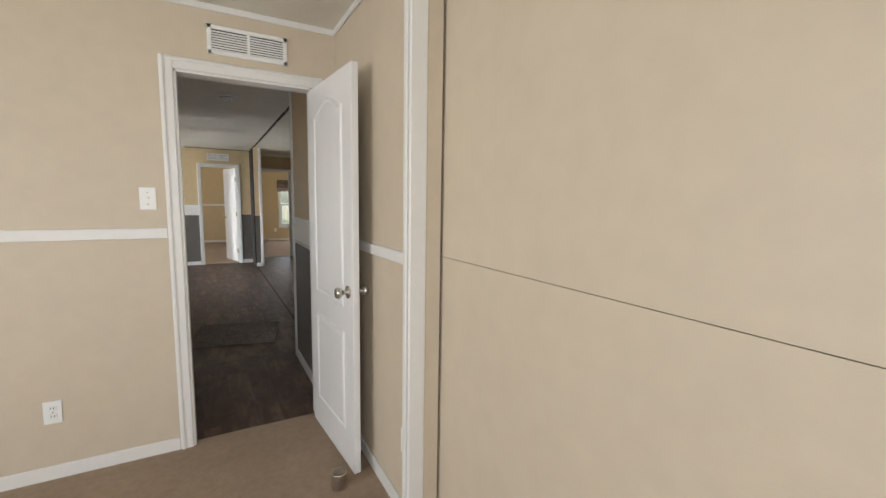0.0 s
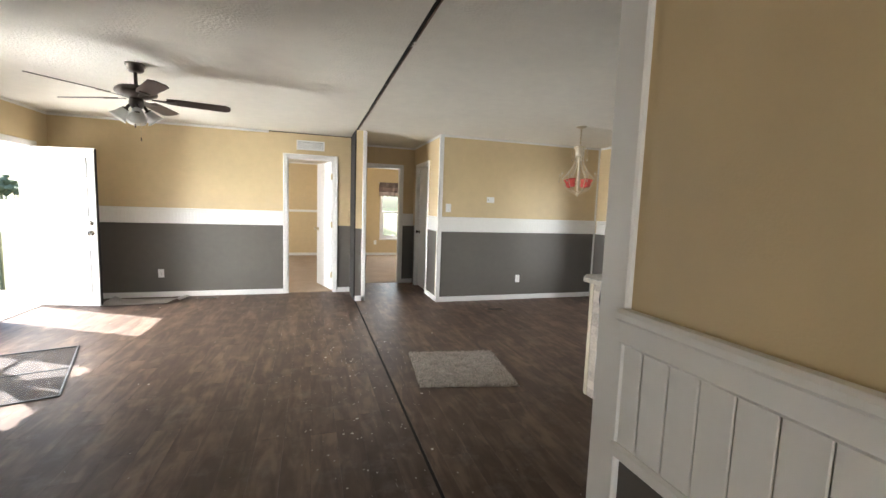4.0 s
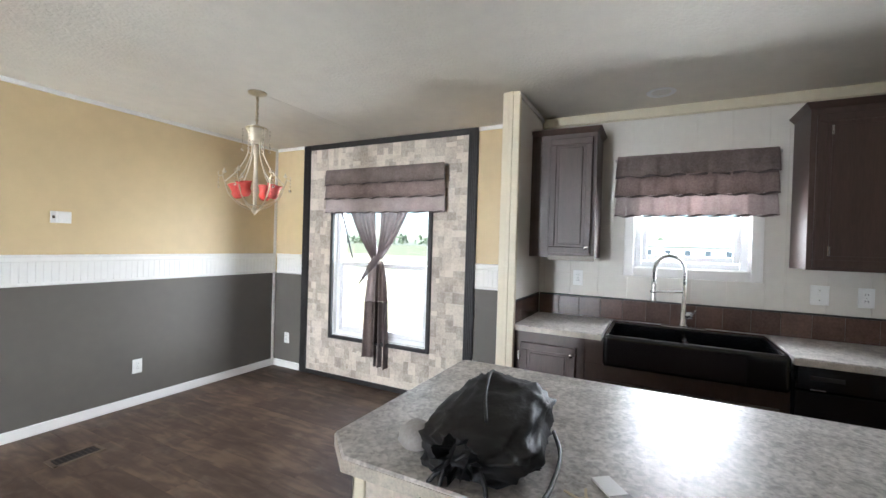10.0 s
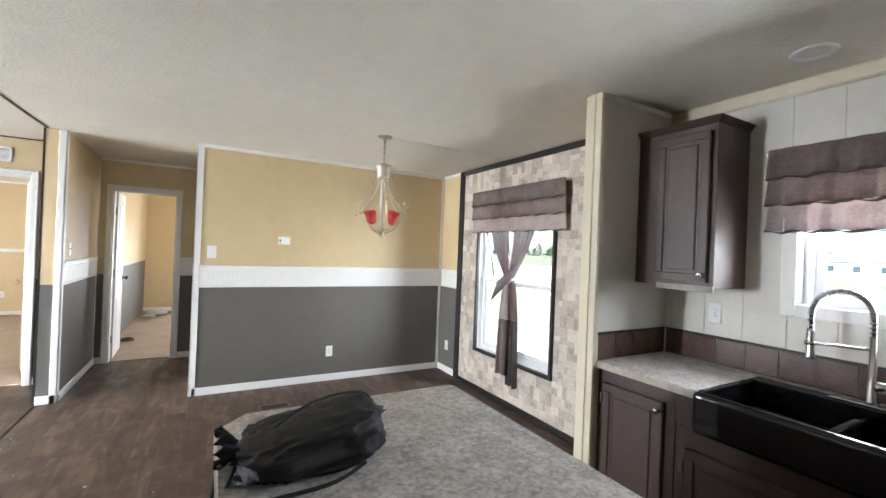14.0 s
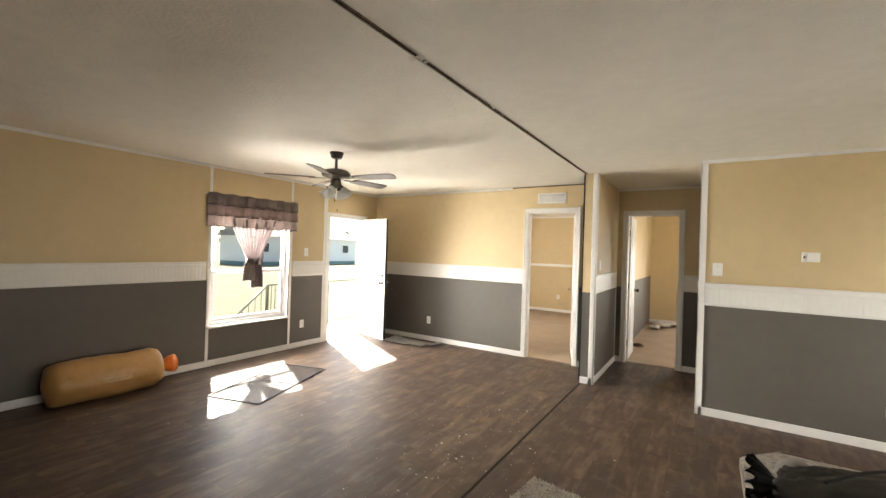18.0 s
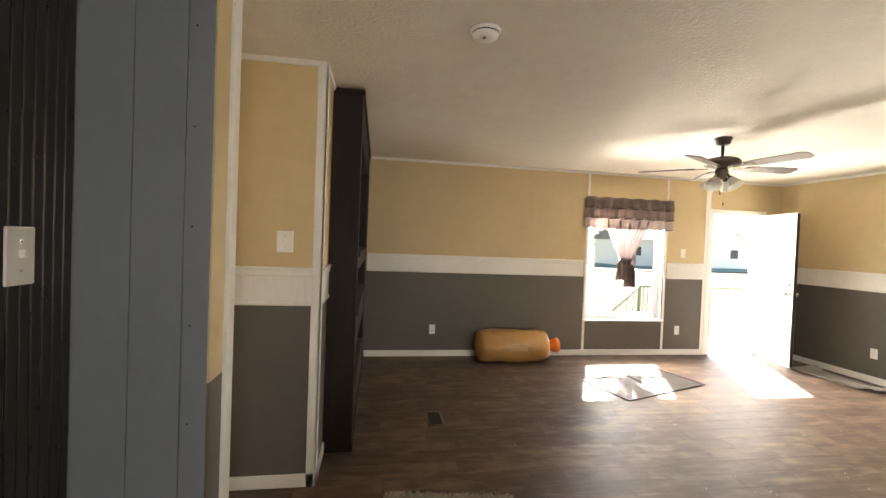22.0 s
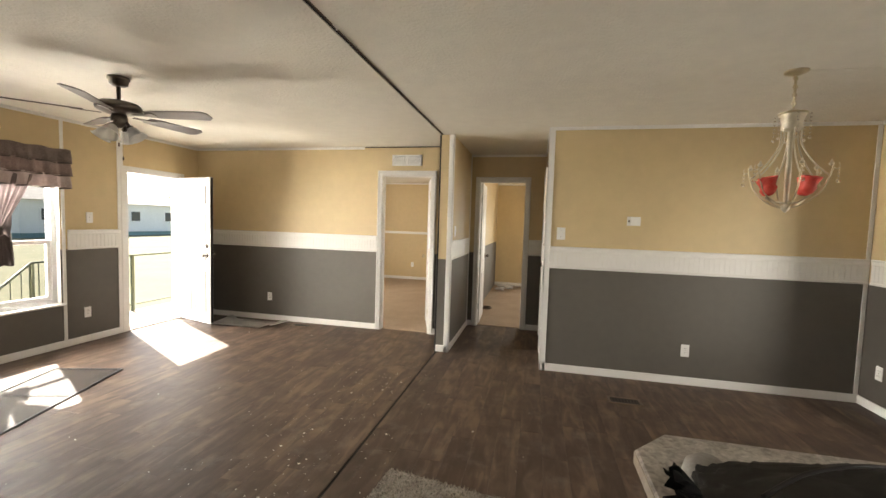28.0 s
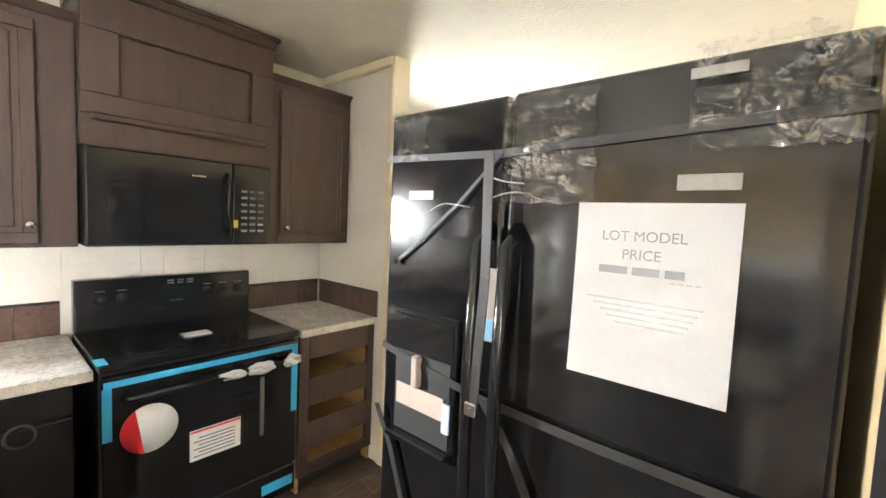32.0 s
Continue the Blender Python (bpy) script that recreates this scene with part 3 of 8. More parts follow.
# ---------------------------------------------------------------- doors
def panel_outline(x0, x1, z0, z1, arch=0.0, n=10):
    pts = [(x0, z0), (x1, z0)]
    if arch:
        for k in range(n + 1):
            a = k / n
            x = x1 + (x0 - x1) * a
            pts.append((x, z1 - arch + arch * (0.5 - 0.5 * math.cos(2 * math.pi * a)) ** 0.8))
    else:
        pts += [(x1, z1), (x0, z1)]
    return pts


def raised_panel(outline, y, side, w=0.016, h=0.007):
    """A moulded panel on a face at y that looks to side (+1 or -1)."""
    own = bmesh.new()
    f = own.faces.new([own.verts.new((x, y, z)) for x, z in outline])
    f.normal_update()
    if f.normal.y * side < 0:
        f.normal_flip()
    bmesh.ops.inset_region(own, faces=[f], use_boundary=True, thickness=w * 0.5, depth=h)
    bmesh.ops.inset_region(own, faces=[f], use_boundary=True, thickness=w * 0.5, depth=0)
    bmesh.ops.inset_region(own, faces=[f], use_boundary=True, thickness=w * 0.6, depth=-h * 0.85)
    bmesh.ops.inset_region(own, faces=[f], use_boundary=True, thickness=0.03, depth=h * 0.5)
    return own


def knob(parent, x, y, z, side, m):
    root = part("knob", turned([(0.032, 0), (0.032, 0.006), (0.012, 0.01), (0.011, 0.03), (0.024, 0.04), (0.029, 0.052), (0.024, 0.064), (0.0, 0.068)], 20), m, parent)
    root.matrix_basis = pose(x, y, z, -90 * side, 0, 0)
    return root


def door_leaf(name, label, w, h, m, metal=None, arch=0.07, outside=None, lower=True):
    """A moulded two-panel door: hinge line at the origin, leaf along +x."""
    metal = metal or CHROME
    root = thing(name, label, "door", m, kind="structure")
    part("leaf", box(0, w, -0.0175, 0.0175, 0.012, h, bevel=0.003), DOORWHITE, root)
    for side in (1, -1):
        part("upper_panel", raised_panel(panel_outline(0.11, w - 0.125, 0.865, h - 0.095, arch), 0.0175 * side, side), DOORWHITE, root)
        part("lower_panel", raised_panel(panel_outline(0.11, w - 0.125, 0.20, 0.735), 0.0175 * side, side), DOORWHITE, root)
        knob(root, w - 0.06, 0.0175 * side, 0.955, side, metal)
    for z in (0.25, 1.05, 1.80):
        own = box(-0.012, 0.004, -0.004, 0.03, z - 0.045, z + 0.045, bevel=0.002)
        tube([(-0.004, 0.022, z - 0.05), (-0.004, 0.022, z + 0.05)], 0.006, own)
        part("hinge", own, metal, root)
    return root


# the open doors: bedroom, north bedroom, far room, closed side door of the hall
door_leaf("door_bedroom", "white moulded two-panel bedroom door standing open", 0.678, 2.045, pose(0.99, BED_Y - 0.01, 0.0, 0, 0, -85.5))
door_leaf("door_north", "white moulded two-panel door swung open into the carpeted bedroom", 0.655, 2.035, pose(0.968, NORTH_Y + T + 0.012, 0.006, 0, 0, 108), BRASS)
door_leaf("door_far", "white moulded two-panel door standing open to the far room", 0.62, 2.035, pose(1.535, HALL_END + T + 0.012, 0.006, 0, 0, 92), BRONZE)
door_leaf("door_hall_side", "white moulded closed door on the side of the hall", 0.675, 2.03, pose(POST_X + 0.06, HD[0] + 0.0125, 0.0, 0, 0, 90), BRONZE)


def front_door():
    root = thing("door_front", "white six-panel steel entry door standing open into the living room", "door", pose(WEST - 0.02, FD[1] - 0.02, 0.0, 0, 0, -16), kind="structure")
    w, h = 0.76, 1.955
    part("leaf", box(0, w, -0.021, 0.021, 0.02, h, bevel=0.003), DOORWHITE, root)
    for side in (1, -1):
        for x0, x1 in ((0.09, w / 2 - 0.04), (w / 2 + 0.04, w - 0.09)):
            for z0, z1 in ((0.16, 0.72), (0.86, 1.48), (1.60, 1.84)):
                part("door_panel", raised_panel(panel_outline(x0, x1, z0, z1), 0.021 * side, side), DOORWHITE, root)
        knob(root, w - 0.065, 0.021 * side, 0.93, side, CHROME)
        bolt = part("deadbolt", turned([(0.03, 0), (0.03, 0.008), (0.022, 0.014), (0.018, 0.022), (0, 0.024)], 18), CHROME, root)
        bolt.matrix_basis = pose(w - 0.065, 0.021 * side, 1.05, -90 * side, 0, 0)
    part("weather_strip", box(w, w + 0.006, -0.015, 0.015, 0.03, h - 0.01, bevel=0.002), BLACKMATT, root)
    tagged(part("kick_sweep", box(0.005, w - 0.005, -0.023, 0.023, 0.008, 0.03, bevel=0.002), CHROME, root), "metal door sweep")
    for z in (0.25, 1.0, 1.75):
        part("hinge", box(-0.012, 0.004, -0.006, 0.03, z - 0.05, z + 0.05, bevel=0.002), CHROME, root)


front_door()
fr = tagged(new("door_frame_front"), "white frame of the open front doorway", "door frame", kind="structure")
for b in ((WEST - 0.155, WEST + 0.012, FD[0] - 0.055, FD[0] + 0.03, 0, FD[3] + 0.055), (WEST - 0.155, WEST + 0.012, FD[1] - 0.012, FD[1] + 0.055, 0, FD[3] + 0.055), (WEST - 0.155, WEST + 0.012, FD[0] + 0.03, FD[1] - 0.012, FD[3] - 0.02, FD[3] + 0.055)):
    part("jamb", box(*b, bevel=0.004), WHITE, fr)
part("threshold", box(WEST - 0.17, WEST + 0.01, FD[0], FD[1], -0.01, 0.016, bevel=0.005), CHROME, fr, "aluminium threshold")


# ---------------------------------------------------------------- windows
VINYL = mat("white_window_vinyl", (0.80, 0.81, 0.82), 0.4, noise_scale=3, spread=0.02)


def window(name, axis, at, out, o, meet, casing_mat=None, casing_w=0.06, sill=True, casing_depth=0.016, glazing=None):
    """A single-hung window in an opening: out is +1 or -1, the way to the outdoors."""
    root = tagged(new(name), "white vinyl single-hung window with two panes", "window", kind="structure")
    u0, u1, z0, z1 = o

    def b(p, q, d0, d1, r, s, bev=0.003):
        a, c = sorted((at + out * d0, at + out * d1))
        return box(*((p, q, a, c) if axis == "x" else (a, c, p, q)), r, s, bevel=bev)

    for p, q, r, s in ((u0, u0 + 0.048, z0, z1), (u1 - 0.048, u1, z0, z1), (u0 + 0.048, u1 - 0.048, z0, z0 + 0.045), (u0 + 0.048, u1 - 0.048, z1 - 0.045, z1)):
        part("window_frame", b(p, q, 0.05, 0.13, r, s), VINYL, root)
    for p, q, r, s, d in ((u0 + 0.03, u1 - 0.03, meet - 0.02, meet + 0.02, 0.07), (u0 + 0.049, u0 + 0.085, z0 + 0.046, meet - 0.021, 0.06), (u1 - 0.085, u1 - 0.049, z0 + 0.046, meet - 0.021, 0.06), (u0 + 0.085, u1 - 0.085, z0 + 0.046, z0 + 0.09, 0.06)):
        part("sash_rail", b(p, q, d, d + 0.03, r, s), VINYL, root)
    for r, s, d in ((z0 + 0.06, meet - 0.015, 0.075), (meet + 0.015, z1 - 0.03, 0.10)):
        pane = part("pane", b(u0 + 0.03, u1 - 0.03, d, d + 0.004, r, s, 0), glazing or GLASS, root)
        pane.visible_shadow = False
    for p, q, r, s in ((u0, u0 + 0.004, z0, z1), (u1 - 0.004, u1, z0, z1), (u0 + 0.004, u1 - 0.004, z1 - 0.004, z1), (u0 + 0.004, u1 - 0.004, z0, z0 + 0.004)):
        part("reveal", b(p, q, 0.0, 0.05, r, s, 0), WHITE, root)
    if casing_mat:
        w, d = casing_w, -casing_depth
        for p, q, r, s in ((u0 - w, u0, z0 - w, z1 + w), (u1, u1 + w, z0 - w, z1 + w), (u0, u1, z1, z1 + w), (u0, u1, z0 - w, z0)):
            part("casing_board", b(p, q, d, 0.0, r, s, 0.004), casing_mat, root)
    if sill:
        part("window_sill", b(u0 - 0.03, u1 + 0.03, -0.035, 0.03, z0 - 0.02, z0 + 0.004, 0.006), WHITE, root)
    return root


# Living-room pane colour darkened further to dim the overbright view outside.
window("window_living", "y", WEST, -1, LW, 1.13, glazing=glass_mat("dimming_tint_glass", (0.56, 0.57, 0.57)))
window("window_dining", "y", EAST, 1, DW, 1.18, BLACKTRIM, 0.035, sill=False, casing_depth=0.03)
window("window_kitchen", "y", EAST, 1, KW, 1.62, WHITE, 0.065, sill=False)
window("window_far", "x", FAR_Y, 1, FW, 1.2, WHITE, 0.04)
# Next three windows are unseen, assumed so that light reaches the bedrooms.
window("window_bedroom", "y", WEST, -1, BW, 1.3, WHITE, 0.05)
window("window_bedroom_rear", "x", BED_END, -1, (-1.6, 0.4, 0.6, 2.0), 1.3, WHITE, 0.05)
window("unseen_window_north", "y", WEST, -1, NW, 1.3, WHITE, 0.05)
window("window_utility", "y", EAST, 1, UW, 1.4, WHITE, 0.05)
run("sill_apron", GREY, "grey painted wall panel under the living-room window", "wall panel", (WEST, WEST + 0.006, 8.24, 9.343, 0.08, LW[2] - 0.02))


# ---------------------------------------------------------------- curtains
def cloth(name, colour, second, glow=0.3, scale=9.0):
    m = mat(name, colour, 0.9, noise_scale=scale, second=second, bump=0.5, bump_scale=500)
    nt = m.node_tree
    b, out = nt.nodes["Principled BSDF"], nt.nodes["Material Output"]
    tr = nt.nodes.new("ShaderNodeBsdfTranslucent")
    src = b.inputs["Base Color"].links[0].from_socket
    nt.links.new(src, tr.inputs[0])
    mx = nt.nodes.new("ShaderNodeMixShader")
    mx.inputs[0].default_value = glow
    nt.links.new(b.outputs[0], mx.inputs[1]), nt.links.new(tr.outputs[0], mx.inputs[2])
    nt.links.new(mx.outputs[0], out.inputs[0])
    return m


TAUPE = cloth("taupe_fabric", (0.145, 0.115, 0.103), (0.27, 0.215, 0.195), 0.15)
MAUVE = cloth("mauve_print_fabric", (0.19, 0.14, 0.125), (0.34, 0.265, 0.24), 0.14)
PALECLOTH = cloth("pale_print_fabric", (0.40, 0.33, 0.315), (0.58, 0.50, 0.48), 0.2)


def sheer_cloth():
    """Thin voile: half of the light goes straight through."""
    m = cloth("sheer_mauve_voile", (0.16, 0.124, 0.122), (0.27, 0.22, 0.215), 0.27)
    n, l = m.node_tree.nodes, m.node_tree.links
    tr, mx = n.new("ShaderNodeBsdfTransparent"), n.new("ShaderNodeMixShader")
    mx.inputs[0].default_value = 0.22
    src = n["Material Output"].inputs[0].links[0].from_socket
    l.new(src, mx.inputs[1]), l.new(tr.outputs[0], mx.inputs[2]), l.new(mx.outputs[0], n["Material Output"].inputs[0])
    return m


SHEER = sheer_cloth()
DARKCLOTH = cloth("dark_taupe_fabric", (0.085, 0.068, 0.063), (0.15, 0.122, 0.115), 0.15)


def sheet(rows, n, wave, depth, thick=0.004, bm=None, phase=0.0):
    """Gathered cloth: rows of (height, left, right, fullness); it hangs along local x, pleats along y."""
    own = bmesh.new()
    grid = []
    for j, (z, l, r, amp) in enumerate(rows):
        line = []
        for i in range(n + 1):
            u = i / n
            y = depth + amp * (math.sin(u * wave * 2 * math.pi + phase) + 0.35 * math.sin(u * wave * 4.7 * math.pi + 1.3 + j * 0.12))
            line.append(own.verts.new((l + (r - l) * u, y, z + 0.006 * math.sin(u * wave * 5 + j) * (amp > 0.004))))
        grid.append(line)
    for a, b in zip(grid, grid[1:]):
        for i in range(n):
            own.faces.new((a[i], a[i + 1], b[i + 1], b[i])).smooth = True
    bmesh.ops.recalc_face_normals(own, faces=own.faces)
    bmesh.ops.solidify(own, geom=own.faces[:] + own.edges[:] + own.verts[:], thickness=thick)
    return merge(bm, own)


def valance(name, label, m, w, z0, z1, stiff=1.0, tails=True):
    """Three tiers of gathered cloth with dark piping, on a rod; local x along the window, y into the room."""
    root = thing(name, label, "curtain", m)
    h = (z1 - z0) / 3
    for k, (fab, nm) in enumerate(((TAUPE, "upper_tier"), (MAUVE, "middle_tier"), (PALECLOTH, "lower_tier"))):
        top, low = z1 - k * h, z1 - (k + 1) * h - 0.012
        d = 0.045 - 0.012 * k
        rows = [(top, -w / 2, w / 2, 0.004 * stiff), (top - h * 0.35, -w / 2 - 0.004, w / 2 + 0.004, 0.008 * stiff), (top - h * 0.7, -w / 2 - 0.008, w / 2 + 0.008, 0.011 * stiff), (low, -w / 2 - 0.01, w / 2 + 0.01, 0.013 * stiff)]
        tier = part(nm, sheet(rows, 90, 7 + k, d, phase=k), fab, root)
        part("piping", sheet([(low + 0.006, -w / 2 - 0.01, w / 2 + 0.01, 0.013 * stiff), (low - 0.004, -w / 2 - 0.01, w / 2 + 0.01, 0.013 * stiff)], 90, 7 + k, d + 0.004, phase=k), DARKCLOTH, root)
    part("rod", tube([(-w / 2 - 0.02, 0.012, z1 - 0.02), (w / 2 + 0.02, 0.012, z1 - 0.02)], 0.009), WHITE, root)
    return root


def tied_curtain(name, label, m, top, knot, tail, half, gap, tail_w, cut, knot_cloth=None):
    """Two cloth panels drawn to a knot, with a tail hanging below it."""
    root = thing(name, label, "curtain", m)
    for s in (-1, 1):
        rows = []
        for k in range(9):
            a = k / 8
            z = top + (knot - top) * a
            e = a ** 1.25
            outer = half * (1 - e) + 0.055 * e
            inner = gap * (1 - e) + 0.0 * e
            l, r = sorted((s * outer, s * inner))
            rows.append((z, l, r, 0.006 + 0.016 * e))
        part("drawn_panel", sheet(rows, 40, 5, 0.03, 0.002, phase=s), SHEER, root)
    fat = 1.5 if knot_cloth else 1.0
    band = sheet([(knot + 0.03, -0.05 * fat, 0.05 * fat, 0.012), (knot + 0.01, -0.062 * fat, 0.062 * fat, 0.02), (knot - 0.02, -0.06 * fat, 0.06 * fat, 0.02), (knot - 0.045, -0.048 * fat, 0.048 * fat, 0.014)], 30, 2, 0.05, 0.004)
    part("knot", band, knot_cloth or PALECLOTH, root)
    for s, low in ((-1, tail - 0.03), (1, tail + 0.06)):
        x0, x1 = (-tail_w, 0.012) if s < 0 else (-0.012, tail_w * 0.9)
        rows = [(knot - 0.02, x0 * 0.5, x1 * 0.5, 0.012), (knot - 0.16, x0 * 0.75, x1 * 0.75, 0.016), (cut, x0 * 0.95, x1 * 0.95, 0.018)]
        if knot - 0.16 > cut:
            part("tail_upper", sheet(rows, 26, 2.2, 0.03 + 0.008 * s, 0.003, phase=s), PALECLOTH if s > 0 else MAUVE, root)
        rows = [(cut + 0.004, x0 * 0.95, x1 * 0.95, 0.018), ((cut + low) / 2, x0 * 1.05, x1 * 1.05, 0.02), (low, x0 * 1.1, x1 * 1.1, 0.024)]
        part("tail_lower", sheet(rows, 26, 2.2, 0.03 + 0.008 * s, 0.003, phase=s), DARKCLOTH if s < 0 else TAUPE, root)
    return root


DIN_MID = (DW[0] + DW[1]) / 2
valance("valance_dining", "taupe and mauve tiered fabric valance over the dining window", pose(EAST - 0.032, 8.77, 0, 0, 0, 90), 1.36, 1.71, 2.13, 0.45)
tied_curtain("curtain_dining", "sheer mauve curtain tied in the middle with a dark tail", pose(EAST - 0.004, 8.81, 0, 0, 0, 90), 1.80, 1.25, 0.24, 0.37, 0.03, 0.13, 0.84)
valance("valance_kitchen", "taupe and mauve tiered fabric valance over the kitchen window", pose(EAST - 0.005, 6.23, 0, 0, 0, 90), 0.93, 1.665, 2.08, 1.0)
valance("valance_living", "brown tiered fabric valance over the living-room window", pose(WEST + 0.005, 8.80, 0, 0, 0, -90), 1.26, 1.70, 2.09, 1.2)
tied_curtain("curtain_living", "sheer curtain gathered into a knot over the living-room window", pose(WEST - 0.012, 8.78, 0, 0, 0, -90), 1.80, 1.26, 0.95, 0.33, 0.03, 0.155, 1.24, DARKCLOTH)
valance("valance_far", "brown tiered fabric valance over the far bedroom window", pose(2.94, FAR_Y - 0.005, 0, 0, 0, 180), 1.0, 1.66, 2.02, 0.8)


# ---------------------------------------------------------------- plates, vents
def on_wall(x, y, z, face):
    """The pose of a thing on a wall: local -y looks out to the yaw 'face' (0: to -y, 90: to +x, 180: to +y, 270: to -x)."""
    return pose(x, y, z, 0, 0, face)


def outlet(x, y, z, face, grp="outlets"):
    root = thing("outlet", "white duplex wall outlet with cover plate", "outlet", on_wall(x, y, z, face), grp)
    part("cover_plate", box(-0.036, 0.036, -0.006, 0.0, -0.058, 0.058, bevel=0.0025), PLATE, root)
    for dz in (-0.02, 0.02):
        s = part("socket", box(-0.017, 0.017, -0.009, -0.005, dz - 0.014, dz + 0.014, bevel=0.003), PLATE, root)
        own = bmesh.new()
        for dx in (-0.006, 0.006):
            box(dx - 0.0012, dx + 0.0012, -0.0096, -0.0088, dz - 0.003, dz + 0.006, bm=own)
        part("slots", own, DARKSLOT, s)
    part("screw", turned([(0.003, 0), (0.003, 0.001), (0, 0.0015)], 8, m=pose(0, -0.006, 0, 90)), CHROME, root)
    return root


def switch(x, y, z, face, w=0.036, h=0.06):
    root = thing("light_switch", "white toggle light switch with cover plate", "switch", on_wall(x, y, z, face), "light switches")
    part("cover_plate", box(-w, w, -0.006, 0.0, -h, h, bevel=0.0025), PLATE, root)
    part("toggle", box(-0.005, 0.005, -0.016, -0.004, -0.004, 0.012, bevel=0.002), PLATE, root)
    for dz in (-0.03, 0.03):
        part("screw", turned([(0.003, 0), (0.003, 0.001), (0, 0.0015)], 8, m=pose(0, -0.006, dz, 90)), CHROME, root)
    return root


for a in ((-0.28, BED_Y, 0.35, 0), (1.138, 2.74, 0.36, 270), (-1.35, NORTH_Y, 0.335, 0), (3.725, THERMO_Y, 0.325, 0), (WEST, 6.22, 0.335, 90), (WEST, 9.60, 0.335, 90), (EAST, 10.03, 0.33, 270),
          (EAST, 7.72, 0.33, 270), (EAST - 0.0055, 6.95, 1.19, 270), (EAST - 0.0055, 5.33, 1.17, 270), (-0.7, FAR_Y, 0.38, 0), (2.35, FAR_Y, 0.36, 0)):
    outlet(*a)
switch(0.161, BED_Y, 1.402, 0, 0.036, 0.058)
switch(2.55, THERMO_Y, 1.385, 0, 0.04, 0.06)
switch(1.562, KIT_S + 0.0075, 1.375, 180)
switch(HALL_L, 5.002, 1.40, 90, 0.045, 0.06)
switch(EAST - 0.0055, 5.54, 1.17, 270, 0.045, 0.06)
switch(WEST, 9.64, 1.39, 90)
switch(MARRY_X1, 10.72, 1.36, 90, 0.03, 0.06)


def wall_grille(x, y, z, face, w, h, n, cols=2):
    root = thing("wall_vent", "white slatted return-air grille over the door", "vent", on_wall(x, y, z, face))
    own = bmesh.new()
    for b in ((-w / 2, w / 2, -h / 2, -h / 2 + 0.022), (-w / 2, w / 2, h / 2 - 0.022, h / 2), (-w / 2, -w / 2 + 0.022, -h / 2, h / 2), (w / 2 - 0.022, w / 2, -h / 2, h / 2)):
        box(b[0], b[1], -0.012, 0.0, b[2], b[3], bevel=0.003, bm=own)
    part("frame", own, PLATE, root)
    part("backing", box(-w / 2 + 0.02, w / 2 - 0.02, -0.003, -0.001, -h / 2 + 0.02, h / 2 - 0.02), DARKSLOT, root)
    part("mullion", box(-0.008, 0.008, -0.011, -0.002, -h / 2 + 0.02, h / 2 - 0.02, bevel=0.002), PLATE, root)
    for k in range(n):
        zz = -h / 2 + 0.03 + (h - 0.06) * k / (n - 1)
        s = part("slat", box(-w / 2 + 0.018, w / 2 - 0.018, -0.007, 0.0, -0.0035, 0.0035), PLATE, root)
        s.matrix_basis = pose(0, -0.002, zz, 35, 0, 0)
    return root


wall_grille(0.662, BED_Y, 2.245, 0, 0.40, 0.15, 8)
wall_grille(0.645, NORTH_Y, 2.245, 0, 0.40, 0.14, 8)


def floor_register(x, y, rz, w=0.14, l=0.27):
    root = thing("floor_vent", "brown metal floor register in the vinyl floor", "vent", pose(x, y, 0.0, 0, 0, rz), "floor vents")
    own = bmesh.new()
    for b in ((-w / 2, w / 2, -l / 2, -l / 2 + 0.022), (-w / 2, w / 2, l / 2 - 0.022, l / 2), (-w / 2, -w / 2 + 0.022, -l / 2, l / 2), (w / 2 - 0.022, w / 2, -l / 2, l / 2)):
        box(*b, -0.002, 0.006, bevel=0.002, bm=own)
    part("frame", own, mat("brown_metal_" + str(round(x)), (0.16, 0.12, 0.09), 0.45, 0.4, noise_scale=10, spread=0.2), root)
    part("backing", box(-w / 2 + 0.02, w / 2 - 0.02, -l / 2 + 0.02, l / 2 - 0.02, -0.001, 0.002), DARKSLOT, root)
    for k in range(9):
        yy = -l / 2 + 0.035 + (l - 0.07) * k / 8
        part("louvre", box(-w / 2 + 0.02, w / 2 - 0.02, yy - 0.0035, yy + 0.0035, 0.001, 0.005), BRONZE, root)
    return root


floor_register(-0.75, 6.02, 90)
floor_register(3.10, 9.66, 90)
floor_register(-0.75, 11.0, 90)

# thermostat, smoke detector, recessed light
th = thing("thermostat", "small white round-edged wall thermostat", "thermostat", on_wall(3.21, THERMO_Y, 1.525, 0))
part("base", box(-0.06, 0.06, -0.008, 0, -0.042, 0.042, bevel=0.003), PLATE, th)
part("cover", box(-0.03, 0.052, -0.03, -0.008, -0.036, 0.036, bevel=0.006, seg=2), PLATE, th)
part("lever", box(-0.05, -0.035, -0.014, -0.008, -0.01, 0.01, bevel=0.002), CHROME, th)
sd = thing("smoke_detector", "white round smoke detector on the ceiling", "smoke detector", pose(0.638, 5.975, CEILING, 180))
part("base", turned([(0.072, 0), (0.072, 0.012), (0.068, 0.016)], 32), PLATE, sd)
part("cover", turned([(0.062, 0.014), (0.062, 0.022), (0.055, 0.034), (0.03, 0.042), (0.0, 0.043)], 32, close=False), PLATE, sd)
part("vent_ring", turned([(0.064, 0.0155), (0.064, 0.0205)], 32, close=False), DARKSLOT, sd)
part("test_button", turned([(0.01, 0.042), (0.01, 0.0455), (0, 0.046)], 12, m=pose(0.02, 0.01, 0)), CHROME, sd)
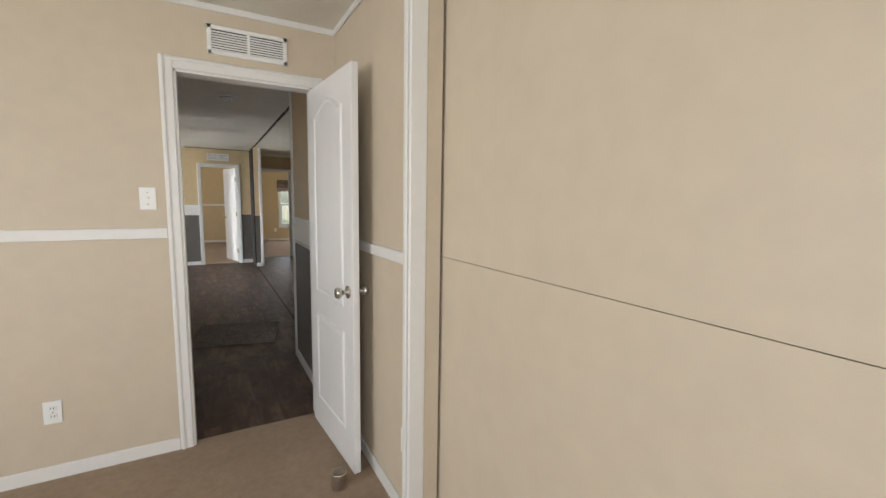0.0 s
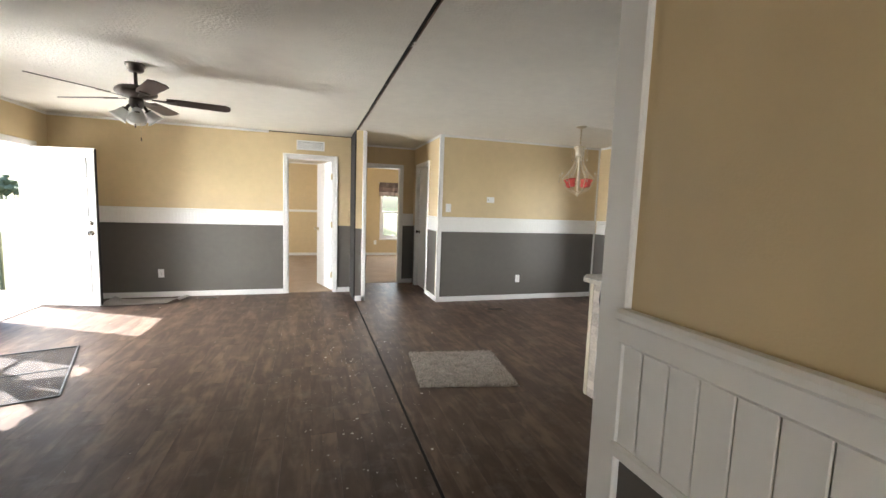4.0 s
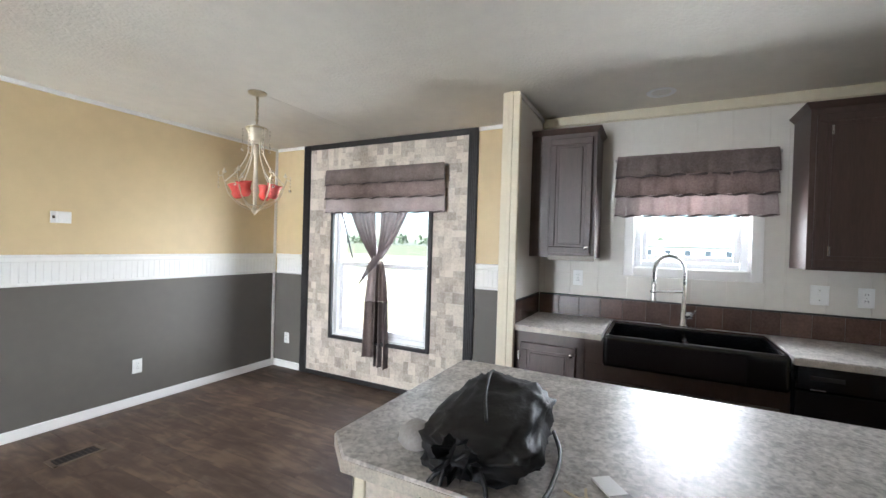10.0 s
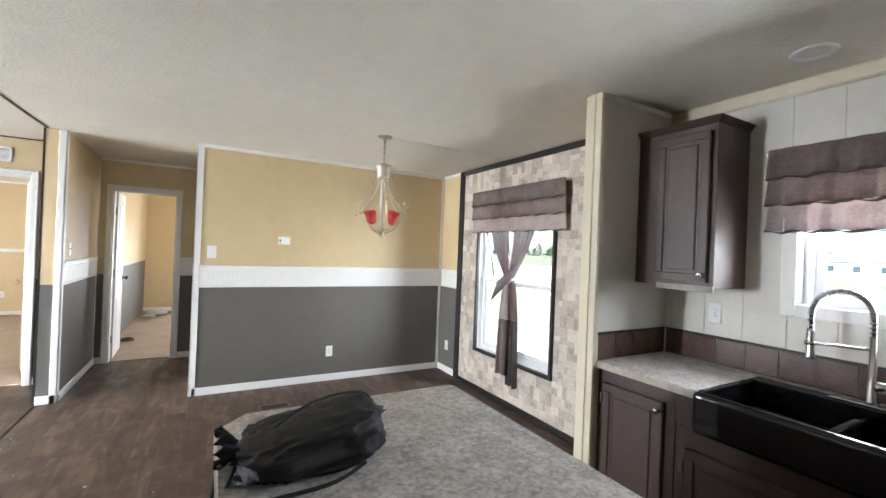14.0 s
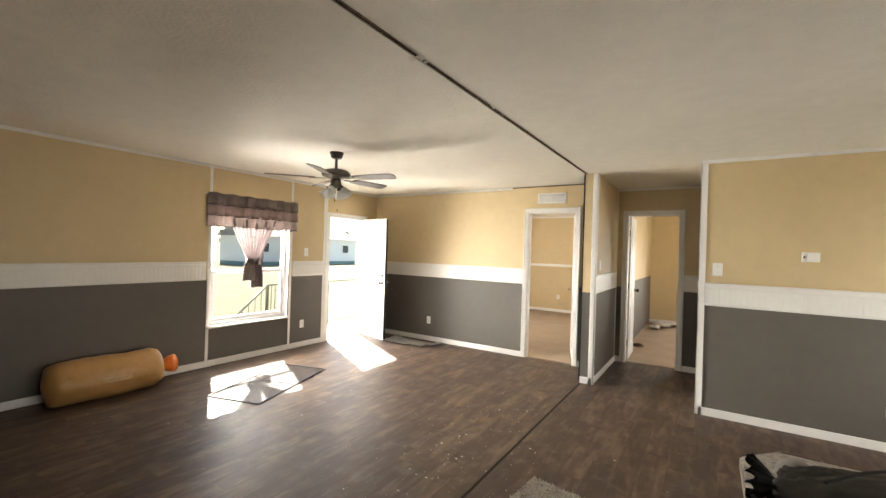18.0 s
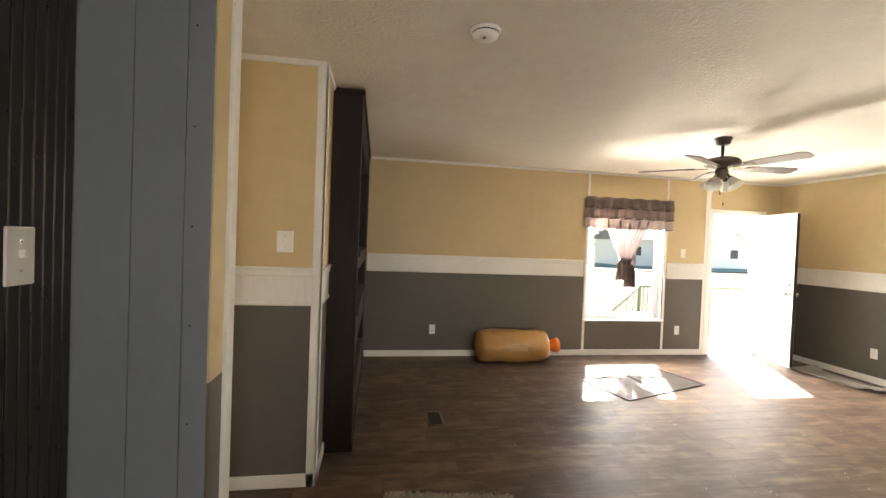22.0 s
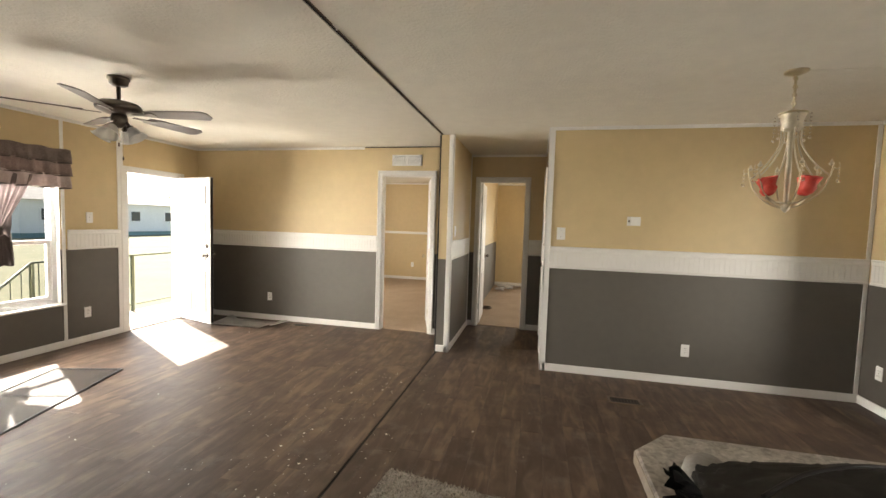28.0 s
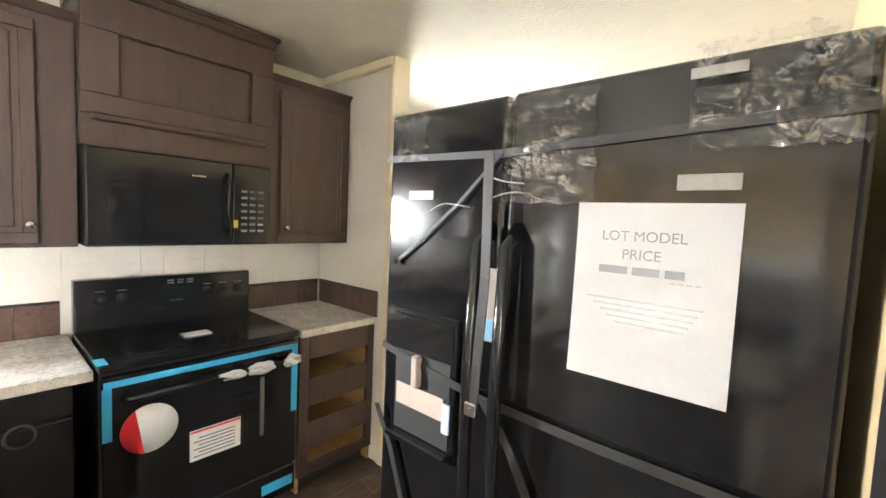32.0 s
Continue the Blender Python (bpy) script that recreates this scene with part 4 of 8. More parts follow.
rl = thing("recessed_light", "white recessed ceiling light, switched off", "ceiling light", pose(4.80, 6.43, CEILING, 180))
part("trim_ring", turned([(0.055, -0.001), (0.062, 0.004), (0.078, 0.008), (0.085, 0.003), (0.086, -0.001)], 36, close=False), PLATE, rl)
part("lens", turned([(0.0, 0.002), (0.04, 0.001), (0.058, -0.0005)], 30, close=False), mat("frosted_lens", (0.7, 0.68, 0.62), 0.5), rl)


# ---------------------------------------------------------------- bedroom things
cp = thing("closet_panel", "large beige wall panel with a fine horizontal joint", "wall panel", kind="structure")
part("upper_sheet", box(1.275, 1.31, BED_END, 2.70, 1.1835, CEILING, bevel=0.0005), BEDBEIGE, cp)
part("lower_sheet", box(1.275, 1.31, BED_END, 2.70, 0.0, 1.1815, bevel=0.0005), BEDBEIGE, cp)
part("joint_backing", box(1.28, 1.305, BED_END, 2.698, 1.15, 1.21), SEAM, cp)
run("closet_trim", WHITE, "white upright trim at the closet opening", "trim", (1.118, 1.195, 2.668, 2.72, 0, CEILING), (1.108, 1.118, 2.678, 2.712, 0, CEILING), bevel=0.006)
run("closet_jamb", BEDBEIGE, "beige jamb return of the closet opening", "trim", (1.195, 1.262, 2.672, 2.70, 0, CEILING), bevel=0.002)
run("closet_gap", SEAM, "dark gap behind the closet panel", "trim", (1.262, 1.33, 2.703, 2.72, 0, CEILING), bevel=0)
st = thing("door_stop", "small round metal tin holding the door open", "door stop", pose(0.933, 3.07, 0.006))
part("can", turned([(0.034, 0), (0.036, 0.004), (0.036, 0.075), (0.033, 0.08), (0.0, 0.079)], 24), mat("dull_tin", (0.30, 0.24, 0.18), 0.35, 0.7, noise_scale=14, spread=0.3), st)
part("rim", turned([(0.037, 0.074), (0.038, 0.078), (0.036, 0.082), (0.033, 0.08)], 24, close=False), CHROME, st)

# ---------------------------------------------------------------- rugs
def rug(label, pts, seed):
    """A shaggy mat with an uneven outline, thick pile and small tufts."""
    rnd = random.Random(seed)
    (ax, ay), (bx, by), (cx, cy), (dx, dy) = pts
    own = bmesh.new()
    n = 26
    grid = []
    for j in range(n + 1):
        line = []
        for i in range(n + 1):
            u, v = i / n, j / n
            x = (ax * (1 - u) + bx * u) * (1 - v) + (dx * (1 - u) + cx * u) * v
            y = (ay * (1 - u) + by * u) * (1 - v) + (dy * (1 - u) + cy * u) * v
            e = i in (0, n) or j in (0, n)
            line.append(own.verts.new((x + rnd.uniform(-0.004, 0.004), y + rnd.uniform(-0.004, 0.004), 0.004 if e else 0.014 + rnd.uniform(-0.003, 0.003))))
        grid.append(line)
    for a, b in zip(grid, grid[1:]):
        for i in range(n):
            own.faces.new((a[i], a[i + 1], b[i + 1], b[i])).smooth = True
    root = thing("rug", label, "rug", group="rugs on the floor")
    part("backing", own, RUG, root)
    verts, faces = [], []
    for _ in range(8500):
        u, v = rnd.uniform(0.004, 0.996), rnd.uniform(0.004, 0.996)
        x = (ax * (1 - u) + bx * u) * (1 - v) + (dx * (1 - u) + cx * u) * v
        y = (ay * (1 - u) + by * u) * (1 - v) + (dy * (1 - u) + cy * u) * v
        r, h, t = rnd.uniform(0.003, 0.006), rnd.uniform(0.009, 0.017), rnd.uniform(0, 6.28)
        k = len(verts)
        lx, ly = rnd.uniform(-0.01, 0.01), rnd.uniform(-0.01, 0.01)
        for q in range(3):
            verts.append((x + r * math.cos(t + q * 2.094), y + r * math.sin(t + q * 2.094), 0.010))
        verts.append((x + lx, y + ly, 0.008 + h))
        faces += [(k, k + 1, k + 3), (k + 1, k + 2, k + 3), (k + 2, k, k + 3)]
    me = bpy.data.meshes.new("shag")
    me.from_pydata(verts, [], faces)
    me.materials.append(PILE)
    ob = new("shag", me)
    ob.parent = root
    tagged(ob, kind="stuff")
    return root


PILE = mat("rug_pile", (0.14, 0.12, 0.103), 0.95, noise_scale=30, second=(0.54, 0.485, 0.42))
isl = PILE.node_tree.nodes
gi = isl.new("ShaderNodeNewGeometry")
rp = isl.new("ShaderNodeMapRange")
rp.inputs["To Min"].default_value, rp.inputs["To Max"].default_value = 0.0, 1.0
PILE.node_tree.links.new(gi.outputs["Random Per Island"], rp.inputs["Value"])
PILE.node_tree.links.new(rp.outputs[0], [n for n in isl if n.bl_idname == "ShaderNodeMix"][0].inputs[0])
rug("grey-brown shag mat lying on the vinyl floor by the hall", ((0.205, 5.605), (0.94, 5.445), (1.078, 6.115), (0.30, 6.33)), 3)
rug("grey-brown shag mat lying on the vinyl floor beside the island", ((1.45, 7.46), (2.23, 7.30), (2.335, 8.10), (1.535, 8.22)), 4)


# ---------------------------------------------------------------- ceiling fan
def ceiling_fan(x, y):
    root = thing("ceiling_fan", "dark bronze five-blade ceiling fan with frosted light shades, at rest", "ceiling fan", pose(x, y, CEILING))
    nickel = mat("worn_bronze", (0.13, 0.11, 0.095), 0.38, 0.85, noise_scale=14, spread=0.2)
    part("canopy", turned([(0.068, 0), (0.068, -0.018), (0.06, -0.022), (0.057, -0.05), (0.04, -0.062), (0.018, -0.066)], 28), nickel, root)
    part("downrod", turned([(0.013, -0.06), (0.013, -0.17), (0.024, -0.175), (0.026, -0.195)], 16), nickel, root)
    part("motor_housing", turned([(0.03, -0.165), (0.07, -0.168), (0.115, -0.180), (0.138, -0.200), (0.142, -0.222), (0.132, -0.236), (0.10, -0.25), (0.06, -0.262), (0.0, -0.262)], 40), nickel, root)
    part("light_hub", turned([(0.045, -0.262), (0.052, -0.29), (0.05, -0.32), (0.03, -0.34), (0.012, -0.355), (0.0, -0.356)], 28), nickel, root)
    wood = mat("dark_walnut_blade", (0.05, 0.026, 0.018), 0.4, noise_scale=4, spread=0.4, stretch=(0.6, 6, 6))
    frost = mat("frosted_glass_shade", (0.86, 0.86, 0.82), 0.35)
    frost.node_tree.nodes["Principled BSDF"].inputs["Transmission Weight"].default_value = 0.55
    for k in range(5):
        a = 12 + 72 * k
        m = pose(0, 0, -0.255, 0, 0, a) @ pose(0, 0, 0, -12, 0, 0)
        out = [(0.20, -0.045), (0.28, -0.058), (0.625, -0.066), (0.66, -0.036), (0.66, 0.036), (0.625, 0.066), (0.28, 0.058), (0.20, 0.045)]
        blade = part("blade", prism(out, -0.003, 0.003, bevel=0.0012), wood, root)
        blade.matrix_basis = m
        own = prism([(0.10, -0.012), (0.17, -0.014), (0.26, -0.035), (0.27, 0.0), (0.26, 0.035), (0.17, 0.014), (0.10, 0.012)], -0.009, -0.004)
        iron = part("blade_iron", own, nickel, blade)
    for k in range(4):
        a = 20 + 90 * k
        m = pose(0, 0, -0.315, 0, 0, a) @ pose(0.045, 0, 0, 0, -36, 0)
        arm = part("lamp_arm", turned([(0.012, 0.0), (0.012, -0.035), (0.024, -0.04), (0.026, -0.06)], 14, m=m), nickel, root)
        part("shade", turned([(0.024, -0.05), (0.034, -0.065), (0.042, -0.095), (0.056, -0.125), (0.066, -0.135), (0.063, -0.134), (0.053, -0.123), (0.039, -0.095), (0.031, -0.066), (0.022, -0.052)], 24, m=m, close=False), frost, root)
    for dx, l in ((0.02, 0.56), (-0.018, 0.46)):
        part("pull_chain", tube([(dx, 0.01, -0.34), (dx, 0.01, -l)], 0.0015, steps=5), BRASS, root)
        part("chain_fob", turned([(0.0, 0), (0.005, 0.008), (0.004, 0.03), (0, 0.034)], 10, m=pose(dx, 0.01, -l - 0.03)), wood, root)
    return root


ceiling_fan(-0.66, 8.44)


# ---------------------------------------------------------------- chandelier
def chandelier(x, y):
    root = thing("chandelier", "pale gold basket chandelier with red glass shades and crystal drops", "chandelier", pose(x, y, CEILING))
    crystal = glass_mat("clear_crystal", (0.96, 0.95, 0.92))
    crystal.node_tree.nodes["Principled BSDF"].inputs["IOR"].default_value = 1.45
    red = mat("red_glass", (0.78, 0.04, 0.035), 0.12, noise_scale=18, second=(0.95, 0.20, 0.15), bump=0.4, bump_scale=60)
    red.node_tree.nodes["Principled BSDF"].inputs["Transmission Weight"].default_value = 0.3
    ivory = mat("ivory_gold", (0.64, 0.58, 0.45), 0.38, 0.3, noise_scale=20, spread=0.15)
    part("canopy", turned([(0.062, 0.0), (0.058, -0.012), (0.03, -0.022), (0.01, -0.03)], 28), BRASS, root)
    part("stem", tube([(0, 0, -0.02), (0, 0, -0.24)], 0.006), BRASS, root)
    for k in range(7):
        ring = turned([(0.011, -0.003), (0.014, 0), (0.011, 0.003), (0.008, 0), (0.011, -0.003)], 12, close=False)
        c = part("chain_link", ring, BRASS, root)
        c.matrix_basis = pose(0, 0, -0.045 - 0.024 * k, 90, 0, 90 * (k % 2))
    part("crown", turned([(0.012, -0.22), (0.03, -0.232), (0.066, -0.245), (0.07, -0.256), (0.058, -0.275), (0.05, -0.31), (0.055, -0.335), (0.04, -0.35), (0.014, -0.355)], 28), ivory, root)
    part("crown_rim", turned([(0.071, -0.244), (0.075, -0.25), (0.071, -0.257), (0.067, -0.25), (0.071, -0.244)], 28, close=False), BRASS, root)
    part("centre_column", turned([(0.014, -0.35), (0.02, -0.40), (0.012, -0.46), (0.016, -0.62), (0.012, -0.79), (0.02, -0.80), (0.024, -0.815), (0.012, -0.83), (0, -0.842)], 16), ivory, root)
    R, RZ = 0.20, -0.585
    for k in range(6):
        a = math.radians(20 + 60 * k)
        c, s = math.cos(a), math.sin(a)
        prof = smooth([(0.05, 0, -0.33), (0.05, 0, -0.42), (0.085, 0, -0.50), (0.13, 0, -0.565), (0.185, 0, -0.625)], 4)
        part("upper_arm", tube([(p.x * c, p.x * s, p.z) for p in prof], 0.0045, steps=8), ivory, root)
        prof = smooth([(R - 0.008, 0, RZ + 0.02), (R, 0, RZ), (R - 0.015, 0, -0.64), (0.16, 0, -0.71), (0.10, 0, -0.775), (0.03, 0, -0.81)], 4)
        part("basket_rib", tube([(p.x * c, p.x * s, p.z) for p in prof], 0.0045, steps=8), BRASS, root)
        part("rib_cap", turned([(0.0, 0.0), (0.010, 0.004), (0.013, 0.014), (0.006, 0.022), (0.004, 0.034), (0, 0.036)], 10, m=Matrix.Translation(((R - 0.008) * c, (R - 0.008) * s, RZ + 0.012))), ivory, root)
        prof = [(R, RZ), (R + 0.02, RZ - 0.008), (R + 0.03, RZ + 0.008), (R + 0.024, RZ + 0.026)]
        part("scroll_hook", tube([(r * c, r * s, z) for r, z in prof], 0.003, steps=6, taper=0.0015), ivory, root)
        for rr, z0, n in ((0.086, -0.262, 7), (R + 0.026, RZ - 0.005, 4)):
            for q in range(n):
                low = q == n - 1
                b2 = bmesh.new()
                bmesh.ops.create_icosphere(b2, subdivisions=1, radius=0.011 if low else 0.006)
                bmesh.ops.translate(b2, vec=(rr * c, rr * s, z0 - 0.022 * q - (0.006 if low else 0)), verts=b2.verts)
                part("crystal_drop" if low else "crystal_bead", b2, crystal, root)
    for k in range(4):
        a = math.radians(22 + 90 * k)
        c, s = math.cos(a) * 0.135, math.sin(a) * 0.135
        m = pose(c, s, -0.66) @ pose(0, 0, 0, 0, 0, math.degrees(a)) @ pose(0, 0, 0, 0, 14, 0) @ Matrix.Scale(0.84, 4)
        cup = turned([(0.02, -0.085), (0.034, -0.08), (0.05, -0.045), (0.043, -0.03), (0.046, -0.01), (0.06, 0.028), (0.064, 0.034), (0.061, 0.033), (0.056, 0.026), (0.042, -0.008), (0.039, -0.03), (0.045, -0.045), (0.03, -0.074), (0.0, -0.078)], 20, m=m, close=False)
        part("shade", cup, red, root, "red ruffled glass shade")
        part("shade_arm", tube([(0.012 * math.cos(a), 0.012 * math.sin(a), -0.78), (c * 0.6, s * 0.6, -0.775), (c, s, -0.745)], 0.005), BRASS, root)
    return root


chandelier(3.775, 8.905)


# ---------------------------------------------------------------- living-room things
def bolster():
    root = thing("yellow_sack", "full yellow plastic sack with orange end lying by the wall", "sack", pose(WEST + 0.215, 6.72, 0.0))
    own = bmesh.new()
    n, rings = 30, 22
    L, R = 0.93, 0.195
    prev = None
    for j in range(rings + 1):
        v = j / rings
        e = min(1.0, (1 - abs(2 * v - 1) ** 12)) ** 0.38 if 0 < v < 1 else 0.0
        ring = []
        for i in range(n):
            a = 2 * math.pi * i / n
            r = R * max(0.12, e) * (1 + 0.03 * math.sin(3 * a + 9 * v) + 0.02 * math.sin(11 * v + 5 * a))
            z = R * 0.97 + r * math.sin(a)
            if z < 0.02:
                z = 0.004 + 0.2 * max(0, z)
            x = r * 1.03 * math.cos(a)
            ring.append(own.verts.new((x, v * L, z)))
        if prev:
            for i in range(n):
                own.faces.new((prev[i], prev[(i + 1) % n], ring[(i + 1) % n], ring[i])).smooth = True
        else:
            own.faces.new(ring)
        prev = ring
    own.faces.new(prev)
    bmesh.ops.recalc_face_normals(own, faces=own.faces)
    yellow = mat("yellow_plastic_film", (0.40, 0.215, 0.068), 0.30, noise_scale=2, second=(0.47, 0.27, 0.10), bump=0.35, bump_scale=7, bump_depth=0.02)
    part("body", own, yellow, root)
    orange = mat("orange_plastic", (0.70, 0.17, 0.02), 0.3, noise_scale=9, spread=0.2, bump=0.6, bump_scale=25)
    m = pose(0, L - 0.11, 0.185, -90, 0, 0)
    part("tied_neck", turned([(0.075, 0), (0.05, 0.07), (0.038, 0.10), (0.055, 0.125), (0.085, 0.18), (0.095, 0.235), (0.07, 0.225), (0.03, 0.20), (0.0, 0.19)], 11, m=m), orange, root, "orange crumpled tied end")
    part("tie_band", turned([(0.041, 0.092), (0.045, 0.10), (0.041, 0.108)], 14, m=m, close=False), BLACKMATT, root)
    part("print_strip", box(R * 0.999, R * 1.03, 0.36, 0.60, 0.165, 0.215, bevel=0.003), mat("pale_print", (0.62, 0.46, 0.28), 0.4, noise_scale=60, second=(0.45, 0.24, 0.07)), root, "faded printed strip")


bolster()


DARKUNIT = mat("near_black_stained_wood", (0.018, 0.010, 0.009), 0.55, noise_scale=3, spread=0.25, bump=0.12, bump_scale=90, stretch=(6, 6, 0.6))
DARKUNIT.node_tree.nodes["Principled BSDF"].inputs["Specular IOR Level"].default_value = 0.25


def entertainment_panel():
    root = thing("entertainment_panel", "dark espresso wall unit with open shelves and cream back panels", "wall unit")
    y0, y1, xa, xb = SOUTH_LIV, SOUTH_LIV + 0.19, WEST + 0.014, -0.272
    part("side_stile", box(xb - 0.075, xb, y0, y1, 0.0, 2.39, bevel=0.003), DARKUNIT, root)
    part("side_stile", box(xa, -2.02, y0, y1, 0.0, 2.39, bevel=0.003), DARKUNIT, root)
    for z0, z1, d in ((2.12, 2.39, 0), (1.205, 1.335, 0.0), (0.66, 0.93, 0.0), (0.0, 0.36, 0)):
        part("shelf_rail", box(-2.02, xb - 0.075, y0 + 0.02, y1 - 0.004, z0, z1, bevel=0.003), DARKUNIT, root)
    for z in (1.335, 0.93):
        part("shelf_lip", box(-2.02, xb - 0.075, y0 + 0.02, y1 + 0.012, z - 0.03, z + 0.004, bevel=0.004), DARKUNIT, root)
    cream = mat("cream_back_panel", (0.66, 0.61, 0.52), 0.5, noise_scale=2, spread=0.04)
    for z0, z1 in ((1.335, 2.12), (0.93, 1.205), (0.36, 0.66)):
        part("back_panel", box(-2.02, xb - 0.075, y0 + 0.06, y0 + 0.075, z0, z1), cream, root, "cream back panel")
    part("crown_strip", box(xa, xb + 0.012, y0, y1 + 0.014, 2.375, 2.412, bevel=0.006), DARKUNIT, root)
    part("base_strip", box(xa, xb + 0.004, y0, y1 + 0.006, 0.0, 0.05, bevel=0.003), DARKUNIT, root)


entertainment_panel()


def loose_sheet():
    """A flat white sheet on the floor whose end curls up."""
    own = bmesh.new()
    n = 26
    rows = []
    for j in range(5):
        v = j / 4
        line = []
        for i in range(n + 1):
            u = i / n
            x = -1.90 + 0.95 * u + 0.05 * v
            y = 10.66 + 0.36 * v + 0.03 * u * (1 - v)
            z = 0.010 + (0.012 * math.sin(3 * u + v)) ** 2 * 60 * 0.05
            if u > 0.78:
                a = (u - 0.78) / 0.22
                z += 0.06 * math.sin(a * math.pi * 0.8) * (1 - 0.3 * v)
                x -= 0.06 * a * a
            if u < 0.1:
                z += 0.05 * v * (0.1 - u) * 10
            line.append(own.verts.new((x, y, z)))
        rows.append(line)
    for a, b in zip(rows, rows[1:]):
        for i in range(n):
            own.faces.new((a[i], a[i + 1], b[i + 1], b[i])).smooth = True
    bmesh.ops.solidify(own, geom=own.faces[:] + own.edges[:] + own.verts[:], thickness=0.004)
    tagged(part("wall_covering_sheet", own, mat("white_sheet", (0.60, 0.58, 0.54), 0.5, noise_scale=8, spread=0.12)), "loose white vinyl sheet curling up on the floor by the wall", "sheet")


loose_sheet()


SCREENBAR = mat("dark_aluminium_frame", (0.05, 0.05, 0.05), 0.35, 0.6, noise_scale=12, spread=0.15)


def mesh_screen():
    """Fine dark insect mesh: most of the floor shows through it."""
    m = mat("insect_mesh", (0.03, 0.03, 0.032), 0.7, noise_scale=40, spread=0.2)
    n, l = m.node_tree.nodes, m.node_tree.links
    tr, mx = n.new("ShaderNodeBsdfTransparent"), n.new("ShaderNodeMixShader")
    mx.inputs[0].default_value = 0.72
    l.new(n["Principled BSDF"].outputs[0], mx.inputs[1]), l.new(tr.outputs[0], mx.inputs[2]), l.new(mx.outputs[0], n["Material Output"].inputs[0])
    return m



def screen_frame():
    root = thing("window_screen", "dark-framed window insect screen lying flat on the floor", "window screen")
    pts = [Vector(p) for p in ((-1.00, 7.90, 0.006), (-1.385, 9.03, 0.006), (-1.95, 8.86, 0.006), (-1.565, 7.73, 0.006))]
    for k in range(4):
        a, b = pts[k], pts[(k + 1) % 4]
        d = b - a
        bar = part("frame_bar", box(0, d.length, -0.007, 0.007, -0.005, 0.005, bevel=0.002), SCREENBAR, root)
        bar.matrix_basis = pose(*a, 0, 0, math.degrees(math.atan2(d.y, d.x)))
    own = bmesh.new()
    lo, hi = [own.verts.new(p - Vector((0, 0, 0.002))) for p in pts], [own.verts.new(p) for p in pts]
    own.faces.new(lo[::-1]), own.faces.new(hi)
    part("mesh", own, mesh_screen(), root, "fine dark insect mesh")
    a, b = (pts[0] + pts[1]) / 2, (pts[2] + pts[3]) / 2
    d = b - a
    bar = part("cross_bar", box(0, d.length, -0.005, 0.005, -0.004, 0.003, bevel=0.001), BLACKTRIM, root)
    bar.matrix_basis = pose(*a, 0, 0, math.degrees(math.atan2(d.y, d.x)))


screen_frame()


# ---------------------------------------------------------------- dining accent wall
def split_tiles(x0, x1, z0, z1, rnd, size, out):
    """Cuts a rectangle into uneven blocks."""
    w, h = x1 - x0, z1 - z0
    if max(w, h) < size * rnd.uniform(0.8, 1.7):
        out.append((x0, x1, z0, z1))
    elif w > h:
        c = x0 + w * rnd.uniform(0.35, 0.65)
        split_tiles(x0, c, z0, z1, rnd, size, out), split_tiles(c, x1, z0, z1, rnd, size, out)
    else:
        c = z0 + h * rnd.uniform(0.35, 0.65)
        split_tiles(x0, x1, z0, c, rnd, size, out), split_tiles(x0, x1, c, z1, rnd, size, out)


def block_mat():
    m = mat("stone_block_covering", (0.30, 0.25, 0.205), 0.55, noise_scale=7, second=(0.66, 0.59, 0.50), bump=0.2, bump_scale=40)
    n, l = m.node_tree.nodes, m.node_tree.links
    geo = n.new("ShaderNodeNewGeometry")
    mp = [k for k in n if k.bl_idname == "ShaderNodeMapRange"][0]
    src = mp.inputs["Value"].links[0].from_socket
    ad = n.new("ShaderNodeMath")
    ad.operation, ad.inputs[1].default_value = "MULTIPLY_ADD", 0.75
    info, sm, fr = n.new("ShaderNodeObjectInfo"), n.new("ShaderNodeMath"), n.new("ShaderNodeMath")
    sm.operation, fr.operation = "ADD", "FRACT"
    l.new(geo.outputs["Random Per Island"], sm.inputs[0]), l.new(info.outputs["Random"], sm.inputs[1]), l.new(sm.outputs[0], fr.inputs[0])
    l.new(fr.outputs[0], ad.inputs[0]), l.new(src, ad.inputs[2]), l.new(ad.outputs[0], mp.inputs["Value"])
    mp.inputs["From Min"].default_value, mp.inputs["From Max"].default_value = 0.85, 1.75
    return m


BLOCKS = block_mat()


